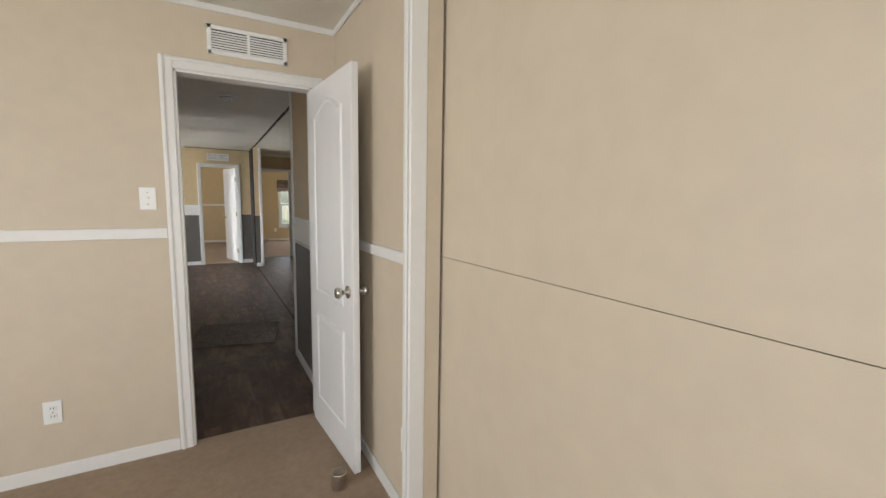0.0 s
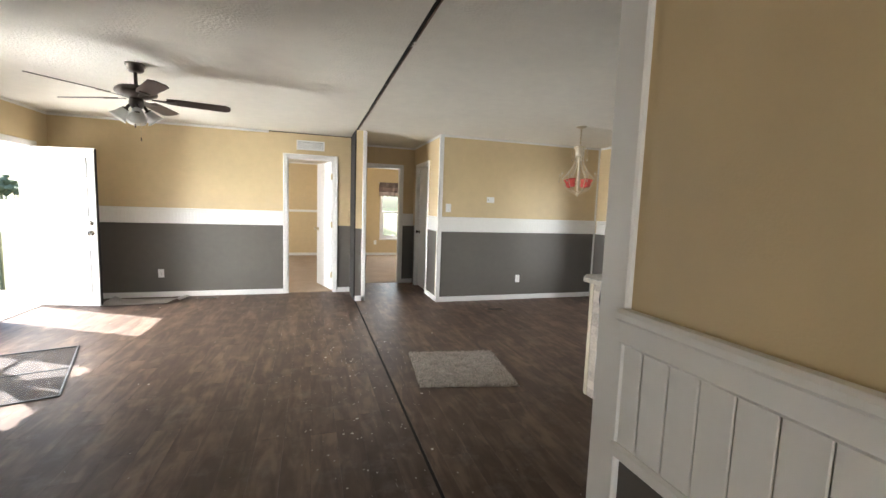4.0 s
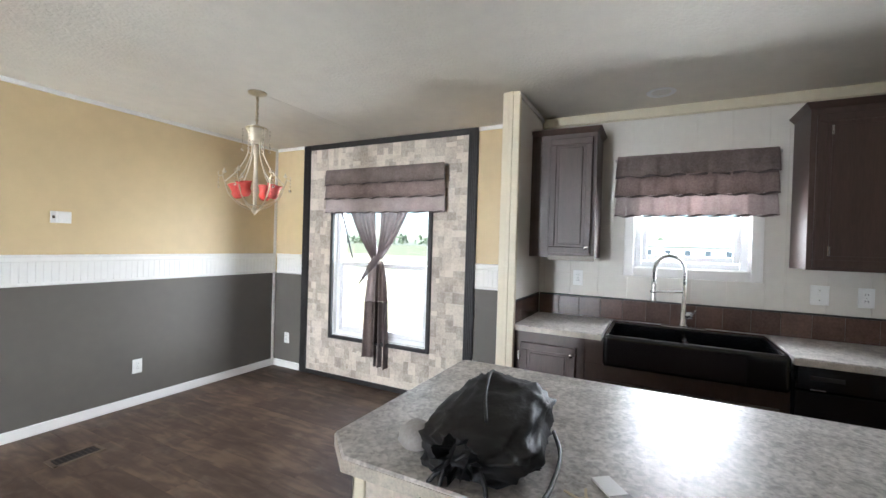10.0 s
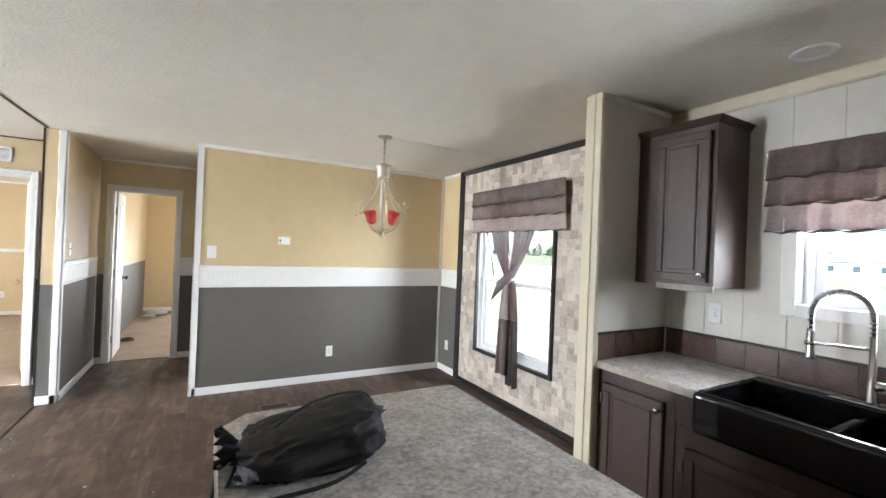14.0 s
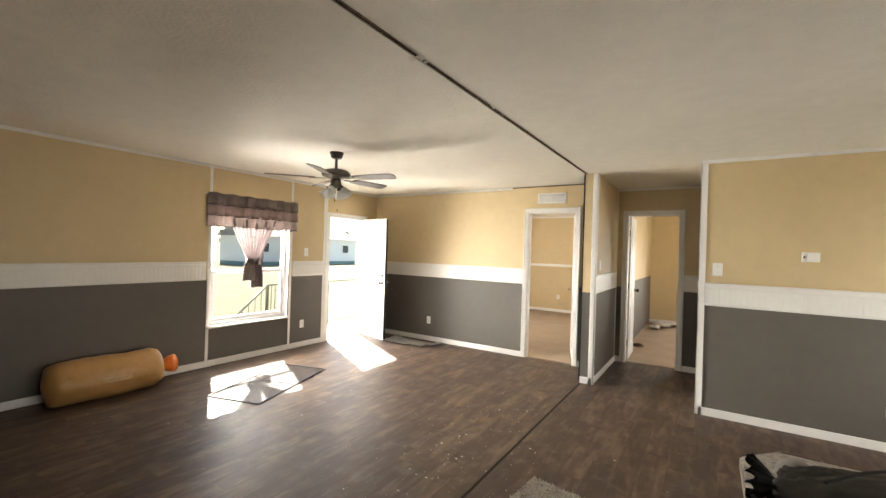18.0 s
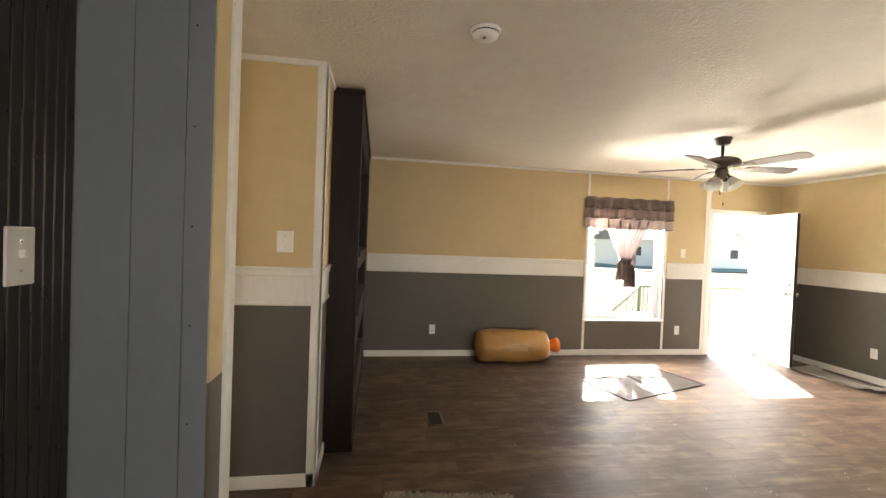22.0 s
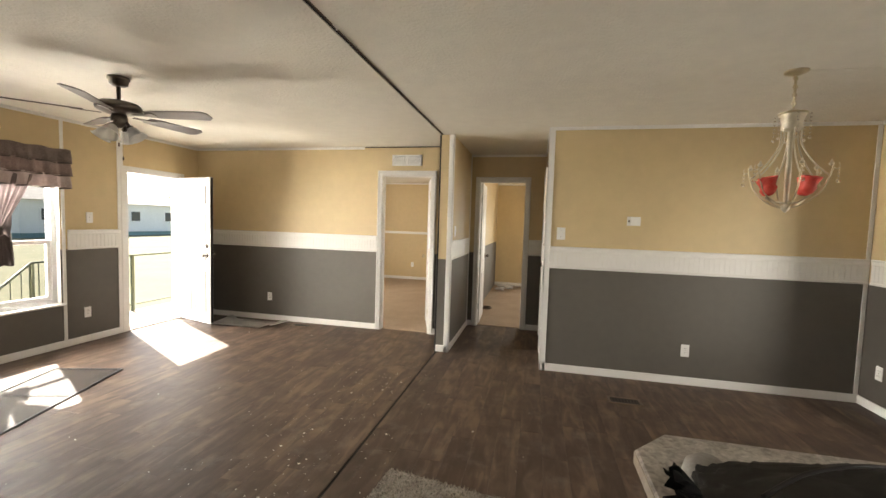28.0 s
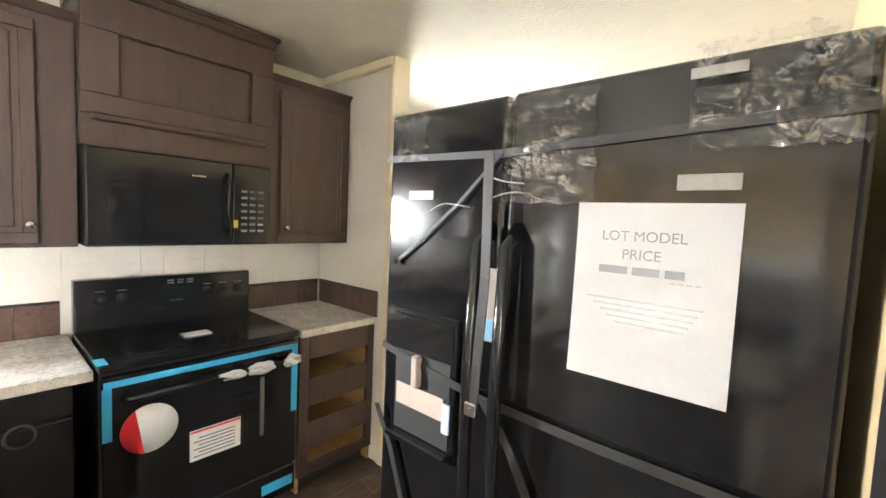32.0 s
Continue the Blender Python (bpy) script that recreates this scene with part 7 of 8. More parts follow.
bag()
ph = thing("paper_packet", "small white paper packet lying on the island", "paper", pose(2.715, 6.475, IZ, 0, 0, 38))
part("sheet", box(-0.07, 0.07, -0.022, 0.022, 0.0, 0.006, bevel=0.002), stick, ph)
part("fold", box(-0.02, 0.0, -0.0225, 0.0225, 0.0055, 0.0075, bevel=0.001), keyg, ph)
kt = thing("keys", "small bunch of brass keys by the bag", "keys", pose(2.66, 6.53, IZ))
for a in (10, 65, 120):
    own = prism([(0.0, -0.009), (0.016, -0.009), (0.02, -0.003), (0.05, -0.003), (0.052, 0.0), (0.05, 0.003), (0.02, 0.003), (0.016, 0.009), (0.0, 0.009)], 0.002, 0.004, m=pose(0, 0, 0, 0, 0, a))
    part("key", own, BRASS, kt)
part("key_ring", turned([(0.012, 0.003), (0.0135, 0.0045), (0.012, 0.006), (0.0105, 0.0045), (0.012, 0.003)], 18, close=False), CHROME, kt)


# ---------------------------------------------------------------- refrigerator
def text_mesh(name, body, size, m, parent, material):
    cu = bpy.data.curves.new(name, "FONT")
    cu.body, cu.size, cu.align_x, cu.align_y = body, size, "CENTER", "CENTER"
    tmp = bpy.data.objects.new(name, cu)
    scene.collection.objects.link(tmp)
    bpy.context.view_layer.update()
    me = bpy.data.meshes.new_from_object(tmp.evaluated_get(bpy.context.evaluated_depsgraph_get()))
    bpy.data.objects.remove(tmp)
    me.materials.append(material)
    ob = new(name, me)
    ob.parent = parent
    ob.matrix_basis = m
    return ob


rf = thing("refrigerator", "black side-by-side refrigerator with straps, packing film and a price sheet", "refrigerator")
FX0, FX1, FS, FY, FZ = 2.495, 3.395, 3.03, 4.64, 1.775
part("cabinet", box(FX0 + 0.01, FX1 - 0.005, 3.88, FY - 0.055, 0.02, FZ - 0.01, bevel=0.004), BLACKMATT, rf)
FRIDGE = mat("black_appliance_enamel", (0.007, 0.0072, 0.008), 0.10, noise_scale=2, spread=0.2, bump=0.03, bump_scale=25)
LABEL = mat("silver_label", (0.22, 0.21, 0.19), 0.4, noise_scale=60, spread=0.15)
TAGPAPER = mat("beige_paper", (0.38, 0.32, 0.275), 0.7, noise_scale=14, spread=0.08)
fd1 = part("freezer_door", box(FS + 0.003, FX1, FY - 0.055, FY, 0.06, FZ, bevel=0.012, seg=3), FRIDGE, rf)
fd2 = part("fridge_door", box(FX0, FS - 0.003, FY - 0.055, FY, 0.06, FZ, bevel=0.012, seg=3), FRIDGE, rf)
part("kick_plate", box(FX0 + 0.02, FX1 - 0.02, FY - 0.05, FY - 0.03, 0.0, 0.055), BLACKMATT, rf)
for door, x in ((fd1, FS + 0.035), (fd2, FS - 0.035)):
    part("handle", tube([(x, FY - 0.002, 1.50), (x, FY + 0.045, 1.46), (x, FY + 0.055, 1.20), (x, FY + 0.05, 0.80), (x, FY - 0.002, 0.74)], 0.014, steps=10), BLACK, door)
part("dispenser_surround", box(3.13, 3.355, FY - 0.001, FY + 0.008, 0.93, 1.28, bevel=0.004), BLACK, fd1)
part("dispenser_panel", box(3.145, 3.34, FY + 0.006, FY + 0.011, 1.19, 1.265, bevel=0.002), bpy.data.materials["smoked_glass"], fd1)
part("dispenser_recess", box(3.15, 3.335, FY + 0.006, FY + 0.0095, 0.96, 1.17), DARKSLOT, fd1)
part("drip_tray", box(3.14, 3.345, FY + 0.004, FY + 0.035, 0.94, 0.957, bevel=0.004), BLACK, fd1)
part("dispenser_spout", box(3.24, 3.262, FY + 0.008, FY + 0.03, 1.09, 1.17, bevel=0.004), TAGPAPER, fd1)
part("instruction_tag", box(3.165, 3.325, FY + 0.012, FY + 0.014, 1.03, 1.085), TAGPAPER, fd1, "beige folded tag")
part("tag_edge", box(3.145, 3.165, FY + 0.01, FY + 0.016, 1.005, 1.075), mat("pale_blue_paper", (0.45, 0.55, 0.66), 0.5), fd1)
part("badge", box(3.235, 3.318, FY, FY + 0.002, 1.556, 1.578, bevel=0.0008), LABEL, fd1, "pale maker's label")
part("badge", box(2.627, 2.712, FY, FY + 0.002, 1.572, 1.597, bevel=0.0008), LABEL, fd2, "pale maker's label")
man = thing("manual_bag", "white and blue manual taped to the refrigerator door", "manual")
part("leaflet", box(3.015, 3.10, FY + 0.002, FY + 0.008, 1.25, 1.41, bevel=0.002), TAGPAPER, man)
part("blue_print", box(3.04, 3.102, FY + 0.008, FY + 0.0095, 1.255, 1.30), mat("blue_print", (0.22, 0.45, 0.62), 0.4, noise_scale=20, spread=0.3), man)
part("blue_print", box(3.085, 3.102, FY + 0.008, FY + 0.0095, 1.30, 1.36), bpy.data.materials["blue_print"], man)
# straps
STRAP = mat("grey_black_strap", (0.022, 0.021, 0.020), 0.5, noise_scale=30, spread=0.3)


def strap(pts, w, parent, lift=0.006, m=STRAP):
    own = bmesh.new()
    for (xa, za), (xb, zb) in zip(pts, pts[1:]):
        d = Vector((xb - xa, 0, zb - za))
        n2 = Vector((-d.z, 0, d.x)).normalized() * w / 2
        b2 = bmesh.new()
        vs = [b2.verts.new((Vector((x, FY + lift, z)) + s * n2)) for x, z, s in ((xa, za, -1), (xb, zb, -1), (xb, zb, 1), (xa, za, 1))]
        f = b2.faces.new(vs)
        r = bmesh.ops.extrude_face_region(b2, geom=[f])
        bmesh.ops.translate(b2, vec=(0, 0.003, 0), verts=[v for v in r["geom"] if isinstance(v, bmesh.types.BMVert)])
        bmesh.ops.recalc_face_normals(b2, faces=b2.faces)
        merge(own, b2)
    return part("packing_strap", own, m, parent)


strap([(FX1, 1.660), (3.036, 1.652), (FX0, 1.676)], 0.016, rf)
strap([(3.345, 1.395), (3.15, 1.545), (3.036, 1.654)], 0.007, rf, 0.010, BLACKMATT)
strap([(FX1 - 0.01, 1.17), (3.20, 1.138), (3.045, 1.12), (2.80, 1.115), (FX0, 1.118)], 0.018, rf, 0.012)
strap([(3.036, 1.65), (3.03, 1.40), (3.045, 1.12)], 0.022, rf, 0.058)
strap([(3.05, 1.12), (2.98, 1.04), (2.93, 0.95), (2.91, 0.80), (2.91, 0.3)], 0.02, rf, 0.014)
strap([(3.40, 1.00), (3.34, 0.9), (3.28, 0.75), (3.24, 0.5)], 0.016, rf, 0.014)
part("strap_buckle", box(3.03, 3.06, FY + 0.062, FY + 0.072, 1.105, 1.135, bevel=0.003), CHROME, rf)
part("hook_end", turned([(0, 0), (0.008, 0.006), (0.006, 0.02), (0, 0.024)], 10, m=pose(3.345, FY + 0.012, 1.385)), BLACKMATT, rf)


def film(x0, x1, z0, z1, seed, parent):
    rnd = random.Random(seed)
    own = bmesh.new()
    n, k = 26, 20
    g = [[own.verts.new((x0 + (x1 - x0) * i / n + rnd.uniform(-0.003, 0.003), FY + 0.006 + 0.030 * abs(noise.noise(Vector((i * 0.35 + 0.12 * j, j * 0.16, seed)))) + rnd.uniform(0, 0.002), z0 + (z1 - z0) * j / k + rnd.uniform(-0.003, 0.003))) for i in range(n + 1)] for j in range(k + 1)]
    for a, b in zip(g, g[1:]):
        for i in range(n):
            own.faces.new((a[i], a[i + 1], b[i + 1], b[i]))
    bmesh.ops.recalc_face_normals(own, faces=own.faces)
    return part("packing_film", own, FILM, parent, "crumpled clear packing film")


film(2.84, 3.03, 1.55, 1.775, 1, rf)
film(2.50, 2.70, 1.63, 1.79, 2, rf)
film(3.25, 3.39, 1.65, 1.775, 3, rf)
HEM = mat("pale_film_edge", (0.30, 0.29, 0.27), 0.25, noise_scale=40, spread=0.4)
for hem in ([(3.234, 1.528), (3.20, 1.542), (3.17, 1.546), (3.115, 1.540)], [(3.07, 1.552), (3.03, 1.566), (2.985, 1.570), (2.94, 1.556), (2.90, 1.548)], [(3.05, 1.60), (3.02, 1.592), (2.98, 1.588)]):
    part("film_hem", tube(smooth([(x, FY + 0.016 + 0.004 * math.sin(40 * x), z) for x, z in hem]), 0.0014), HEM, rf, "pale folded edge of the film")
part("film_tape", box(2.63, 2.70, FY + 0.024, FY + 0.027, 1.735, 1.75), LABEL, rf)

ps = thing("price_sheet", "white printed price sheet taped to the refrigerator door", "paper sign", pose(2.755, FY + 0.003, 1.397, 0, 0, 0))
own = bmesh.new()
n = 8
g = [[own.verts.new((-0.135 + 0.248 * i / n, 0.001 + 0.008 * (1 - j / n) ** 2 * (i / n) + 0.004 * (1 - i / n) * (j / n), -0.155 + 0.31 * j / n)) for i in range(n + 1)] for j in range(n + 1)]
for a, b in zip(g, g[1:]):
    for i in range(n):
        own.faces.new((a[i], a[i + 1], b[i + 1], b[i]))
bmesh.ops.solidify(own, geom=own.faces[:] + own.edges[:] + own.verts[:], thickness=0.0012)
part("sheet", own, mat("white_paper", (0.82, 0.81, 0.80), 0.7, noise_scale=5, spread=0.02), ps)
ink = mat("grey_ink", (0.26, 0.26, 0.27), 0.7)
faint = mat("faint_print", (0.52, 0.52, 0.53), 0.7)
face = Matrix(((-1, 0, 0, 0), (0, 0, 1, 0), (0, 1, 0, 0), (0, 0, 0, 1)))
for body, z, s in (("LOT MODEL", 0.098, 0.024), ("PRICE", 0.067, 0.024)):
    text_mesh("lettering", body, s, Matrix.Translation((0.0, 0.0045, z)) @ face, ps, ink)
for k in range(5):
    part("print_line", box(-0.095 + 0.006 * k, 0.085 - 0.012 * k, 0.0046, 0.0050, -0.012 - 0.010 * k, -0.0085 - 0.010 * k), faint, ps)
for x0, x1 in ((0.020, 0.068), (-0.030, 0.012), (-0.066, -0.038)):
    part("print_block", box(x0, x1, 0.0040, 0.0046, 0.034, 0.047), ink, ps)
for dx in (-0.075, -0.063, -0.051, -0.039):
    part("leader_dot", box(dx - 0.015, dx - 0.006, 0.0040, 0.0046, 0.026, 0.028), faint, ps)


# ---------------------------------------------------------------- outdoors
tagged(part("ground", box(-400, 400, -400, 400, -0.76, -0.70), GRASS), "pale dry lawn around the home", "ground", kind="structure")
STRAW = mat("straw_field", (0.24, 0.205, 0.12), 0.95, noise_scale=0.4, second=(0.36, 0.315, 0.20), bump=1.0, bump_scale=30)
tagged(part("field", box(7.0, 60.0, -120, 140, -0.72, -0.694), STRAW), "pale straw-coloured dry field beside the home", "field", kind="structure")
GRAVEL = mat("pale_road", (0.42, 0.40, 0.36), 0.9, noise_scale=0.5, spread=0.15, bump=0.6, bump_scale=20)
tagged(part("road", box(22.0, 28.0, -300, 300, -0.7, -0.685), GRAVEL), "pale gravel road beyond the fence", "road", kind="structure")


def fence(x, y0, y1, step, h):
    root = thing("yard_fence", "white pipe fence with posts along the lawn", "fence")
    n = int((y1 - y0) / step)
    white = mat("white_fence_paint", (0.75, 0.75, 0.74), 0.5, noise_scale=3, spread=0.05)
    for k in range(n + 1):
        y = y0 + step * k
        part("post", turned([(0.03, -0.70), (0.03, h), (0.02, h + 0.03), (0, h + 0.035)], 10, m=Matrix.Translation((x, y, 0))), white, root)
    for z in (h - 0.02,):
        part("rail", tube([(x, y0, z), (x, y1, z)], 0.022), white, root)


fence(9.2, 2.0, 18.8, 2.4, 0.62)


def porch():
    root = thing("porch_rail", "dark metal railing on the front steps", "railing")
    m = mat("dark_green_metal", (0.06, 0.075, 0.06), 0.45, 0.5, noise_scale=10, spread=0.2)
    x, ya, yb = -3.80, 9.88, 12.4
    for y in (ya, 11.2, yb):
        part("post", box(x - 0.02, x + 0.02, y - 0.02, y + 0.02, -0.08, 0.80, bevel=0.003), m, root)
    part("top_rail", box(x - 0.014, x + 0.014, ya, yb, 0.785, 0.81, bevel=0.003), m, root)
    part("lower_rail", box(x - 0.008, x + 0.008, ya, yb, 0.02, 0.035), m, root)
    for k in range(5):
        y = ya + 0.075 * (k + 1)
        part("baluster", box(x - 0.005, x + 0.005, y - 0.005, y + 0.005, 0.03, 0.79), m, root)
    part("stair_rail", tube([(x, ya, 0.80), (x, 9.36, 0.35), (x, 8.75, -0.18)], 0.017), m, root)
    part("post", box(x - 0.02, x + 0.02, 8.73, 8.77, -0.7, -0.17, bevel=0.003), m, root)
    for k in range(9):
        y = ya - 0.11 * (k + 1)
        part("baluster", box(x - 0.004, x + 0.004, y - 0.004, y + 0.004, -0.15 - 0.085 * k, 0.78 - 0.0865 * (k + 1)), m, root)
    deck = thing("porch_deck", "grey wooden porch deck with steps at the front door", "deck")
    wood = mat("weathered_deck", (0.36, 0.33, 0.29), 0.8, noise_scale=3, spread=0.2, bump=0.3, stretch=(8, 1, 8))
    for k in range(7):
        u = x - 0.06 + 0.165 * k
        part("board", box(u, u + 0.16, ya - 0.02, yb, -0.12, -0.08, bevel=0.003), wood, deck)
    part("fascia", box(x - 0.09, x - 0.061, ya - 0.02, yb, -0.28, -0.085), wood, deck)
    for k in range(4):
        part("tread", box(x - 0.06, WEST - 0.18, ya - 0.03 - 0.28 * (k + 1), ya - 0.03 - 0.28 * k, -0.22 - 0.13 * k, -0.19 - 0.13 * k, bevel=0.004), wood, deck)
    for px in (x, WEST - 0.28):
        for y in (ya + 0.05, yb - 0.06):
            part("leg", box(px - 0.045, px + 0.045, y - 0.045, y + 0.045, -0.7, -0.12), wood, deck)


porch()


def far_house(x, y, rz, w, d, h, label, windows):
    root = thing("house", label, "house", pose(x, y, -0.7, 0, 0, rz))
    siding = mat("white_siding_" + str(int(abs(x))), (0.72, 0.72, 0.70), 0.6, noise_scale=0.7, spread=0.06)
    part("wall", box(-w / 2, w / 2, -d / 2, d / 2, 0.35, h, bevel=0.02), siding, root)
    part("skirting", box(-w / 2 + 0.05, w / 2 - 0.05, -d / 2 + 0.05, d / 2 - 0.05, 0, 0.36), mat("grey_skirting_" + str(int(abs(x))), (0.17, 0.26, 0.25), 0.8), root)
    pr = prism([(-d / 2 - 0.3, h), (d / 2 + 0.3, h), (0, h + 1.1)], -w / 2 - 0.3, w / 2 + 0.3, m=Matrix(((0, 0, 1, 0), (1, 0, 0, 0), (0, 1, 0, 0), (0, 0, 0, 1))))
    part("roof", pr, mat("grey_shingle_" + str(int(abs(x))), (0.22, 0.21, 0.20), 0.9, noise_scale=2, spread=0.2), root)
    dark = mat("far_window_" + str(int(abs(x))), (0.05, 0.06, 0.07), 0.1)
    for k in range(windows):
        u = -w / 2 + w * (k + 0.5) / windows
        for s in (-1, 1):
            wd = part("window", box(u - 0.55, u + 0.55, *sorted((s * d / 2, s * (d / 2 + 0.05))), 1.3, 2.4), siding, root)
            part("pane", box(u - 0.45, u + 0.45, *sorted((s * (d / 2 + 0.05), s * (d / 2 + 0.06))), 1.4, 2.3), dark, wd)
    return root


far_house(-38.5, 37.2, 90, 15, 5, 3.0, "white manufactured home with teal skirting across the lawn", 4)
far_house(-48, 12, 95, 16, 5, 3.0, "long white manufactured home far across the lawn", 6)
far_house(85, 9, 90, 52, 6, 2.9, "long white building with many windows beyond the road", 18)


def woods(label, centre, radius, a0, a1, n, seed):
    """A distant belt of trees, far too many to count: trunks and leafy clumps with gaps."""
    rnd = random.Random(seed)
    verts, faces = [], []
    tb = bmesh.new()
    bmesh.ops.create_icosphere(tb, subdivisions=1, radius=1)
    base = [v.co.copy() for v in tb.verts]
    tri = [[v.index for v in f.verts] for f in tb.faces]
    tb.free()
    for _ in range(n):
        a = radians(rnd.uniform(a0, a1))
        r = radius * rnd.uniform(0.85, 1.2)
        x, y = centre[0] + r * math.sin(a), centre[1] + r * math.cos(a)
        h = rnd.uniform(5, 10)
        for _ in range(18):
            s = rnd.uniform(0.6, 1.5)
            t = rnd.uniform(0.25, 1.0)
            spread = (1.15 - t) * 3.6
            px, py, pz = x + rnd.gauss(0, spread * 0.5), y + rnd.gauss(0, spread * 0.5), -0.7 + h * t
            k = len(verts)
            for b in base:
                q = s * rnd.uniform(0.6, 1.25)
                verts.append((px + b.x * q, py + b.y * q, pz + b.z * q * 0.75))
            faces += [tuple(k + i for i in f) for f in tri]
        k = len(verts)
        for q in range(5):
            verts.append((x + 0.16 * math.cos(q * 1.257), y + 0.16 * math.sin(q * 1.257), -0.7))
        verts.append((x, y, -0.7 + h * 0.8))
        faces += [(k + q, k + (q + 1) % 5, k + 5) for q in range(5)]
    me = bpy.data.meshes.new("woods")
    me.from_pydata(verts, [], faces)
    me.materials.append(LEAF)
    tagged(new("woods", me), label, "trees", kind="stuff")


# Leaf colours lightened so that they carry the haze of distance.
LEAF = mat("hazed_far_foliage", (0.10, 0.125, 0.075), 0.9, noise_scale=0.8, second=(0.17, 0.195, 0.125))
woods("belt of distant green trees beyond the lawn", (-2, 8), 210, 200, 350, 330, 11)
woods("belt of distant green trees beyond the road", (4, 8), 330, 20, 165, 330, 12)

# ---------------------------------------------------------------- odd bits in the far rooms
pk = thing("plastic_sheeting", "crumpled white plastic sheeting heaped on the carpet", "plastic sheet")
for k, (x, y, r) in enumerate(((1.62, 15.50, 0.12), (1.75, 15.30, 0.10), (1.60, 15.05, 0.10), (1.80, 15.62, 0.13), (1.98, 15.70, 0.09))):
    crumple("fold", pk, x, y, 0.03 + r * 0.3, r, WRAP, 20 + k, 1.5, 1.7, 0.30)
co = thing("cable_coil", "small brown coil of cable on the carpet", "cable")
for k in range(4):
    part("loop", tube([(1.54 + (0.085 - 0.006 * k) * math.cos(q * 0.4), 13.04 + (0.085 - 0.006 * k) * math.sin(q * 0.4), 0.016 + 0.008 * k) for q in range(17)], 0.005, steps=6), mat("brown_cable", (0.12, 0.08, 0.05), 0.6) if k == 0 else bpy.data.materials["brown_cable"], co)

# litter on the vinyl floor
rnd = random.Random(21)
verts, faces = [], []
for k in range(430):
    if k < 300:
        x, y = rnd.gauss(0.95, 0.30), rnd.uniform(6.2, 9.8)
    else:
        x, y = rnd.uniform(-2.2, 2.4), rnd.uniform(5.6, 10.8)
    if SEAM_X - 0.02 < x < SEAM_X + 0.02 or (x > 2.3 and y > 10) or (x > 1.2 and y > 10.3):
        continue
    r = rnd.uniform(0.002, 0.0065) if rnd.random() < 0.94 else rnd.uniform(0.008, 0.014)
    b = len(verts)
    t = rnd.uniform(0, 6)
    for q in range(5):
        rr = r * rnd.uniform(0.5, 1.3)
        verts.append((x + rr * math.cos(t + q * 1.257), y + rr * 0.7 * math.sin(t + q * 1.257), 0.0008))
    verts.append((x, y, 0.001 + r * 0.35))
    faces += [(b + q, b + (q + 1) % 5, b + 5) for q in range(5)]
me = bpy.data.meshes.new("floor_litter")
me.from_pydata(verts, [], faces)
me.materials.append(mat("pale_chips", (0.66, 0.62, 0.56), 0.8, noise_scale=40, spread=0.3))
tagged(new("floor_litter", me), "scattered pale chips and crumbs on the floor", "litter", kind="stuff")


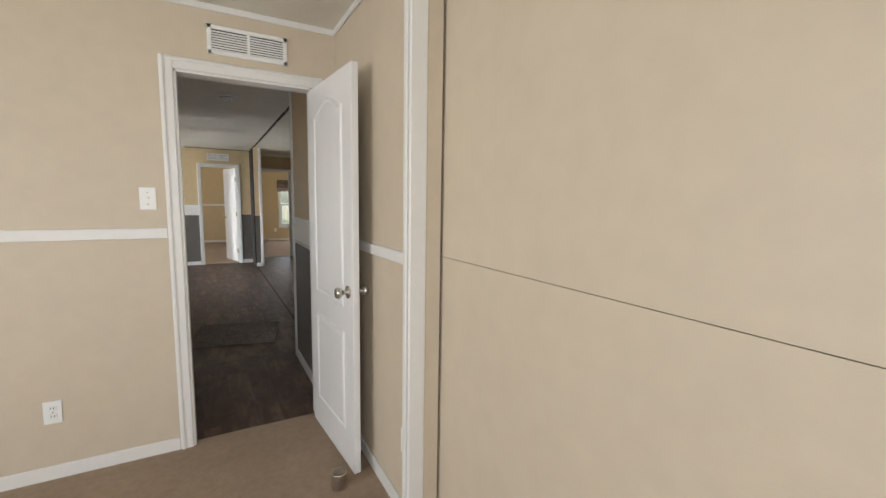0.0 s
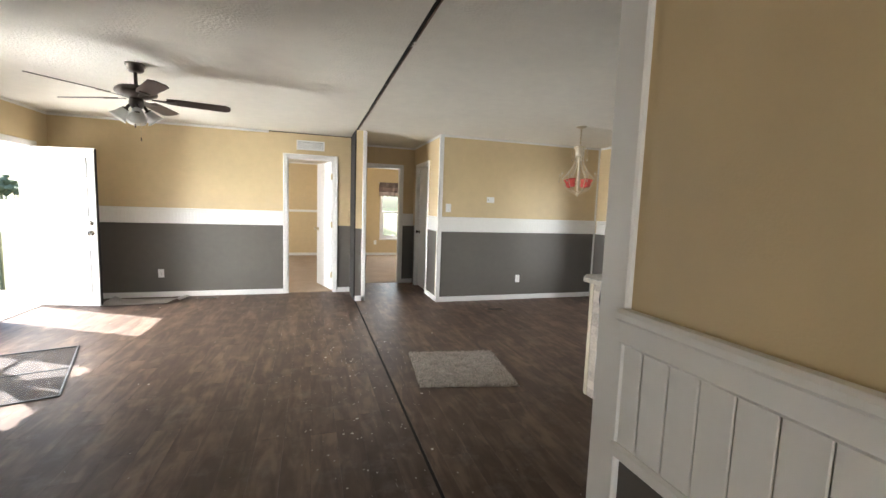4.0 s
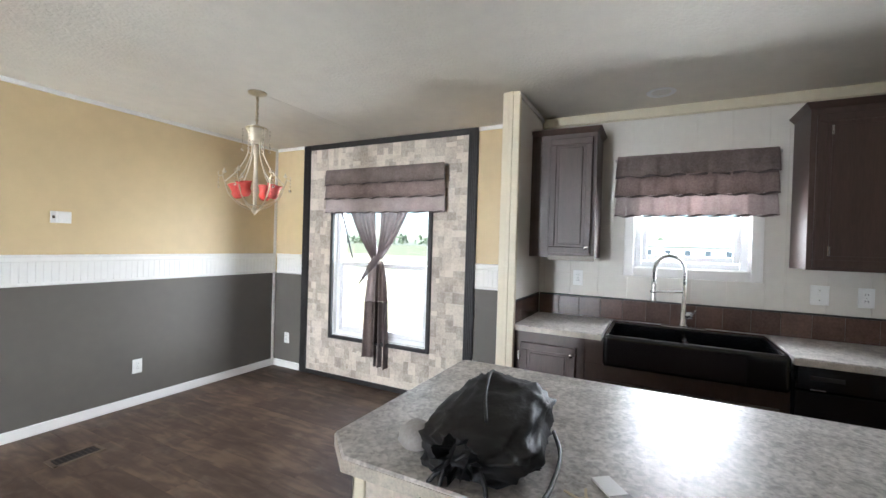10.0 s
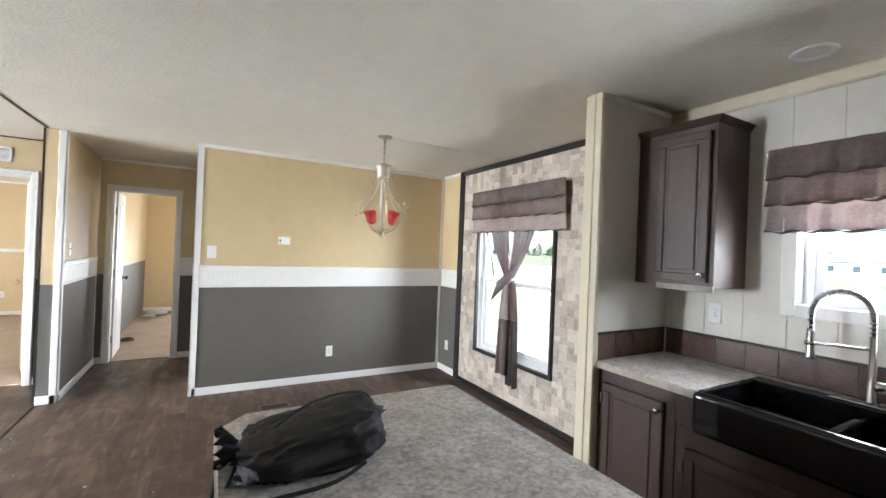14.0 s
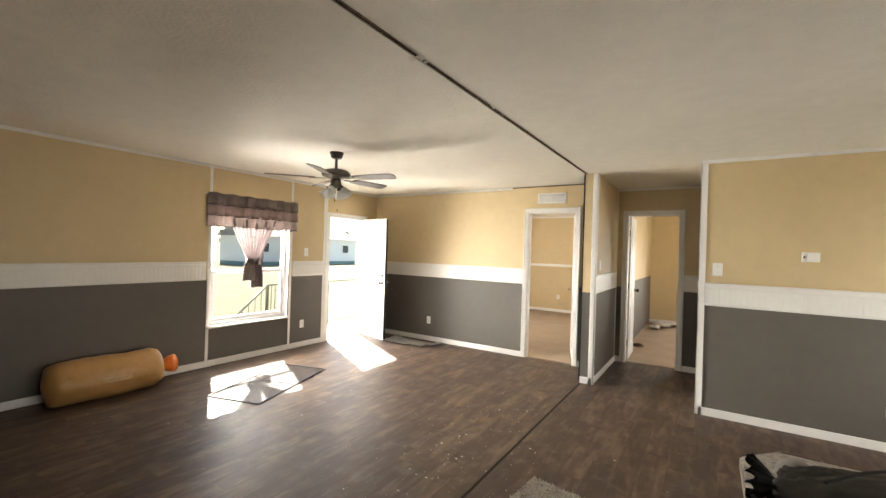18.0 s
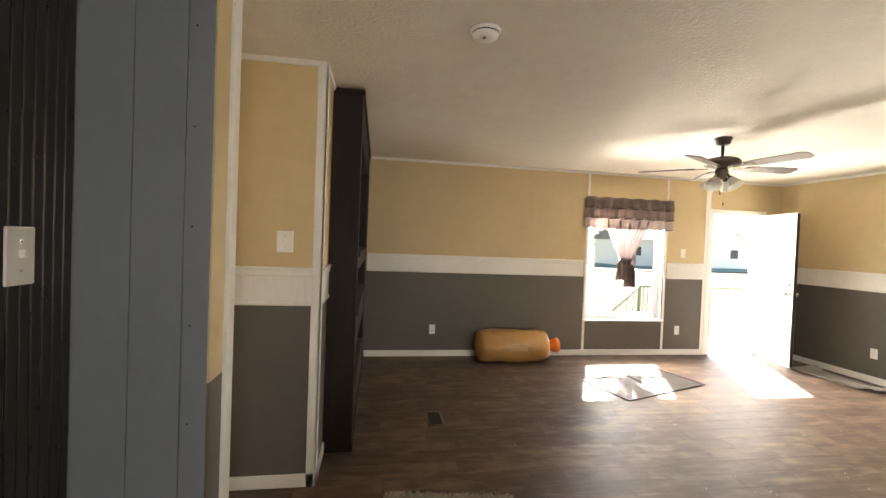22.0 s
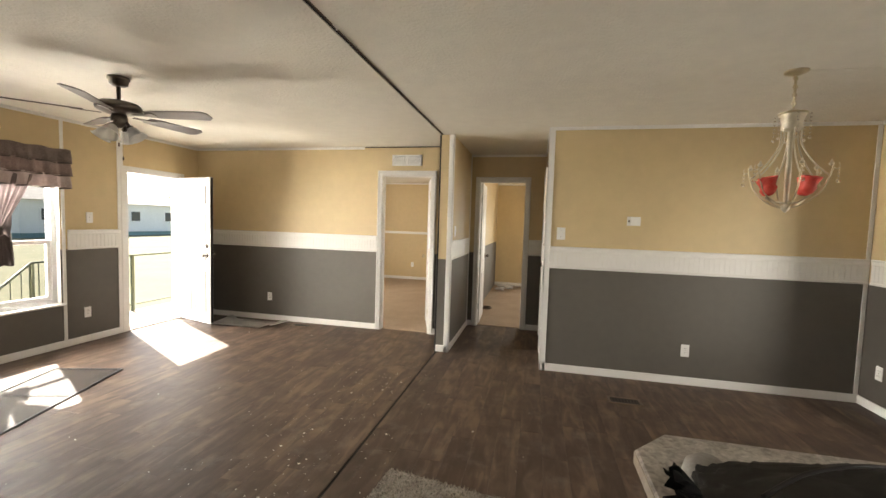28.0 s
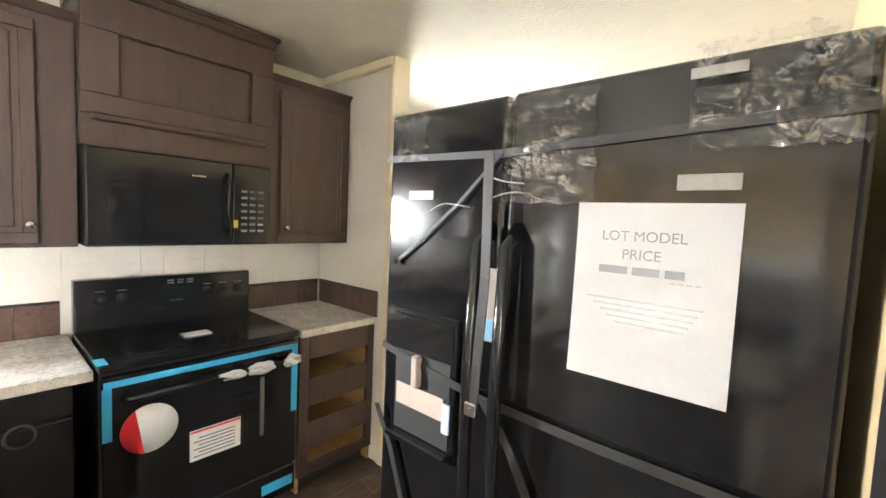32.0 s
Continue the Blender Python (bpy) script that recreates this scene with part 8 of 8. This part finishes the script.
# ---------------------------------------------------------------- vinyl planks, last
def plank_material():
    m = bpy.data.materials.new("wood_look_vinyl")
    m.use_nodes = True
    n, l = m.node_tree.nodes, m.node_tree.links
    b = n["Principled BSDF"]
    b.inputs["Specular IOR Level"].default_value = 0.30
    geo, info = n.new("ShaderNodeNewGeometry"), n.new("ShaderNodeObjectInfo")
    rs = n.new("ShaderNodeMath")
    rs.operation = "ADD"
    l.new(geo.outputs["Random Per Island"], rs.inputs[0]), l.new(info.outputs["Random"], rs.inputs[1])
    fr = n.new("ShaderNodeMath")
    fr.operation = "FRACT"
    l.new(rs.outputs[0], fr.inputs[0])
    mp = n.new("ShaderNodeMapping")
    mp.inputs["Scale"].default_value = (8.5, 1.9, 1.0)
    l.new(geo.outputs["Position"], mp.inputs["Vector"])
    off = n.new("ShaderNodeVectorMath")
    off.operation = "ADD"
    cmb = n.new("ShaderNodeCombineXYZ")
    mul = n.new("ShaderNodeMath")
    mul.operation, mul.inputs[1].default_value = "MULTIPLY", 60.0
    l.new(fr.outputs[0], mul.inputs[0]), l.new(mul.outputs[0], cmb.inputs[2])
    l.new(mp.outputs[0], off.inputs[0]), l.new(cmb.outputs[0], off.inputs[1])
    grain = n.new("ShaderNodeTexNoise")
    grain.inputs["Scale"].default_value, grain.inputs["Detail"].default_value, grain.inputs["Distortion"].default_value = 1.7, 9, 0.7
    l.new(off.outputs[0], grain.inputs["Vector"])
    blot = n.new("ShaderNodeTexNoise")
    blot.inputs["Scale"].default_value, blot.inputs["Detail"].default_value = 5.5, 7
    l.new(geo.outputs["Position"], blot.inputs["Vector"])
    s1 = n.new("ShaderNodeMath")
    s1.operation, s1.inputs[1].default_value = "MULTIPLY_ADD", 0.17
    l.new(fr.outputs[0], s1.inputs[0]), l.new(grain.outputs["Fac"], s1.inputs[2])
    s2 = n.new("ShaderNodeMath")
    s2.operation, s2.inputs[1].default_value = "MULTIPLY_ADD", 0.46
    l.new(blot.outputs["Fac"], s2.inputs[0]), l.new(s1.outputs[0], s2.inputs[2])
    ramp = n.new("ShaderNodeValToRGB")
    e = ramp.color_ramp.elements
    e[0].position, e[0].color = 0.42, (0.042, 0.028, 0.021, 1)
    e[1].position, e[1].color = 1.0, (0.160, 0.107, 0.075, 1)
    k = e.new(0.72)
    k.color = (0.074, 0.049, 0.036, 1)
    k = e.new(0.86)
    k.color = (0.106, 0.071, 0.051, 1)
    half = n.new("ShaderNodeMath")
    half.operation = "MULTIPLY"
    half.inputs[1].default_value = 0.98
    l.new(s2.outputs[0], half.inputs[0]), l.new(half.outputs[0], ramp.inputs[0])
    # dusty scuffs, their pale colour also standing in for lost floor sheen
    dust_sheen = n.new("ShaderNodeTexNoise")
    dust_sheen.inputs["Scale"].default_value, dust_sheen.inputs["Detail"].default_value, dust_sheen.inputs["Roughness"].default_value = 4.2, 8, 0.72
    l.new(geo.outputs["Position"], dust_sheen.inputs["Vector"])
    dr = n.new("ShaderNodeMapRange")
    dr.inputs["From Min"].default_value, dr.inputs["From Max"].default_value, dr.inputs["To Max"].default_value = 0.53, 0.79, 0.44
    l.new(dust_sheen.outputs["Fac"], dr.inputs["Value"])
    mx = n.new("ShaderNodeMix")
    mx.data_type = "RGBA"
    mx.inputs[7].default_value = (0.26, 0.225, 0.195, 1)
    l.new(dr.outputs[0], mx.inputs[0]), l.new(ramp.outputs[0], mx.inputs[6]), l.new(mx.outputs[2], b.inputs["Base Color"])
    rr = n.new("ShaderNodeMapRange")
    rr.inputs["To Min"].default_value, rr.inputs["To Max"].default_value = 0.42, 0.58
    l.new(dust_sheen.outputs["Fac"], rr.inputs["Value"]), l.new(rr.outputs[0], b.inputs["Roughness"])
    bu = n.new("ShaderNodeBump")
    bu.inputs["Strength"].default_value, bu.inputs["Distance"].default_value = 0.18, 0.002
    l.new(grain.outputs["Fac"], bu.inputs["Height"]), l.new(bu.outputs[0], b.inputs["Normal"])
    return m


VINYLWOOD = plank_material()
PW, PL = 0.150, 0.915
plank_mesh = {}


def plank_data(w, l):
    key = (round(w, 3), round(l, 3))
    if key not in plank_mesh:
        own = bmesh.new()
        g, c = 0.0003, 0.0008
        lo = [own.verts.new((sx * (w / 2 - g), sy * (l / 2 - g), -0.006)) for sx, sy in ((-1, -1), (1, -1), (1, 1), (-1, 1))]
        md = [own.verts.new((sx * (w / 2 - g), sy * (l / 2 - g), -c * 0.6)) for sx, sy in ((-1, -1), (1, -1), (1, 1), (-1, 1))]
        hi = [own.verts.new((sx * (w / 2 - g - c), sy * (l / 2 - g - c), 0.0)) for sx, sy in ((-1, -1), (1, -1), (1, 1), (-1, 1))]
        own.faces.new(hi)
        for a, b in ((lo, md), (md, hi)):
            for q in range(4):
                own.faces.new((a[q], a[(q + 1) % 4], b[(q + 1) % 4], b[q]))
        bmesh.ops.recalc_face_normals(own, faces=own.faces)
        plank_mesh[key] = mesh_of(own, "plank", VINYLWOOD)
    return plank_mesh[key]


floor_ob = bpy.data.objects["floor"]
rest_v, rest_f = [], []
rp = random.Random(5)
FG = 0.010
for x0, x1, y0, y1 in ((WEST, SEAM_X - FG, SOUTH_LIV - T, NORTH_Y + 0.05), (HALL_L - T, SEAM_X - FG, BED_Y + 0.05, SOUTH_LIV - T), (SEAM_X + FG, EAST, BED_Y + 0.05, HALL_END + 0.05)):
    x = x1
    while x > x0 + 0.005:
        a = max(x0, x - PW)
        y = y0 - rp.uniform(0, PL)
        while y < y1:
            b, c = max(y, y0), min(y + PL, y1)
            if c - b > 0.01:
                cx, cy = (a + x) / 2, (b + c) / 2
                if -1.9 < cx < 2.5 and 4.3 < cy < 10.4:
                    ob = new("plank", plank_data(x - a, c - b))
                    ob.parent = floor_ob
                    ob.location = (cx, cy, 0)
                else:
                    me = plank_data(x - a, c - b)
                    k = len(rest_v)
                    rest_v += [(v.co.x + cx, v.co.y + cy, v.co.z) for v in me.vertices]
                    rest_f += [tuple(k + i for i in p.vertices) for p in me.polygons]
            y += PL
        x = a
me = bpy.data.meshes.new("outer_planks")
me.from_pydata(rest_v, [], rest_f)
me.materials.append(VINYLWOOD)
ob = new("outer_planks", me)
ob.parent = floor_ob
tagged(ob, kind="stuff")
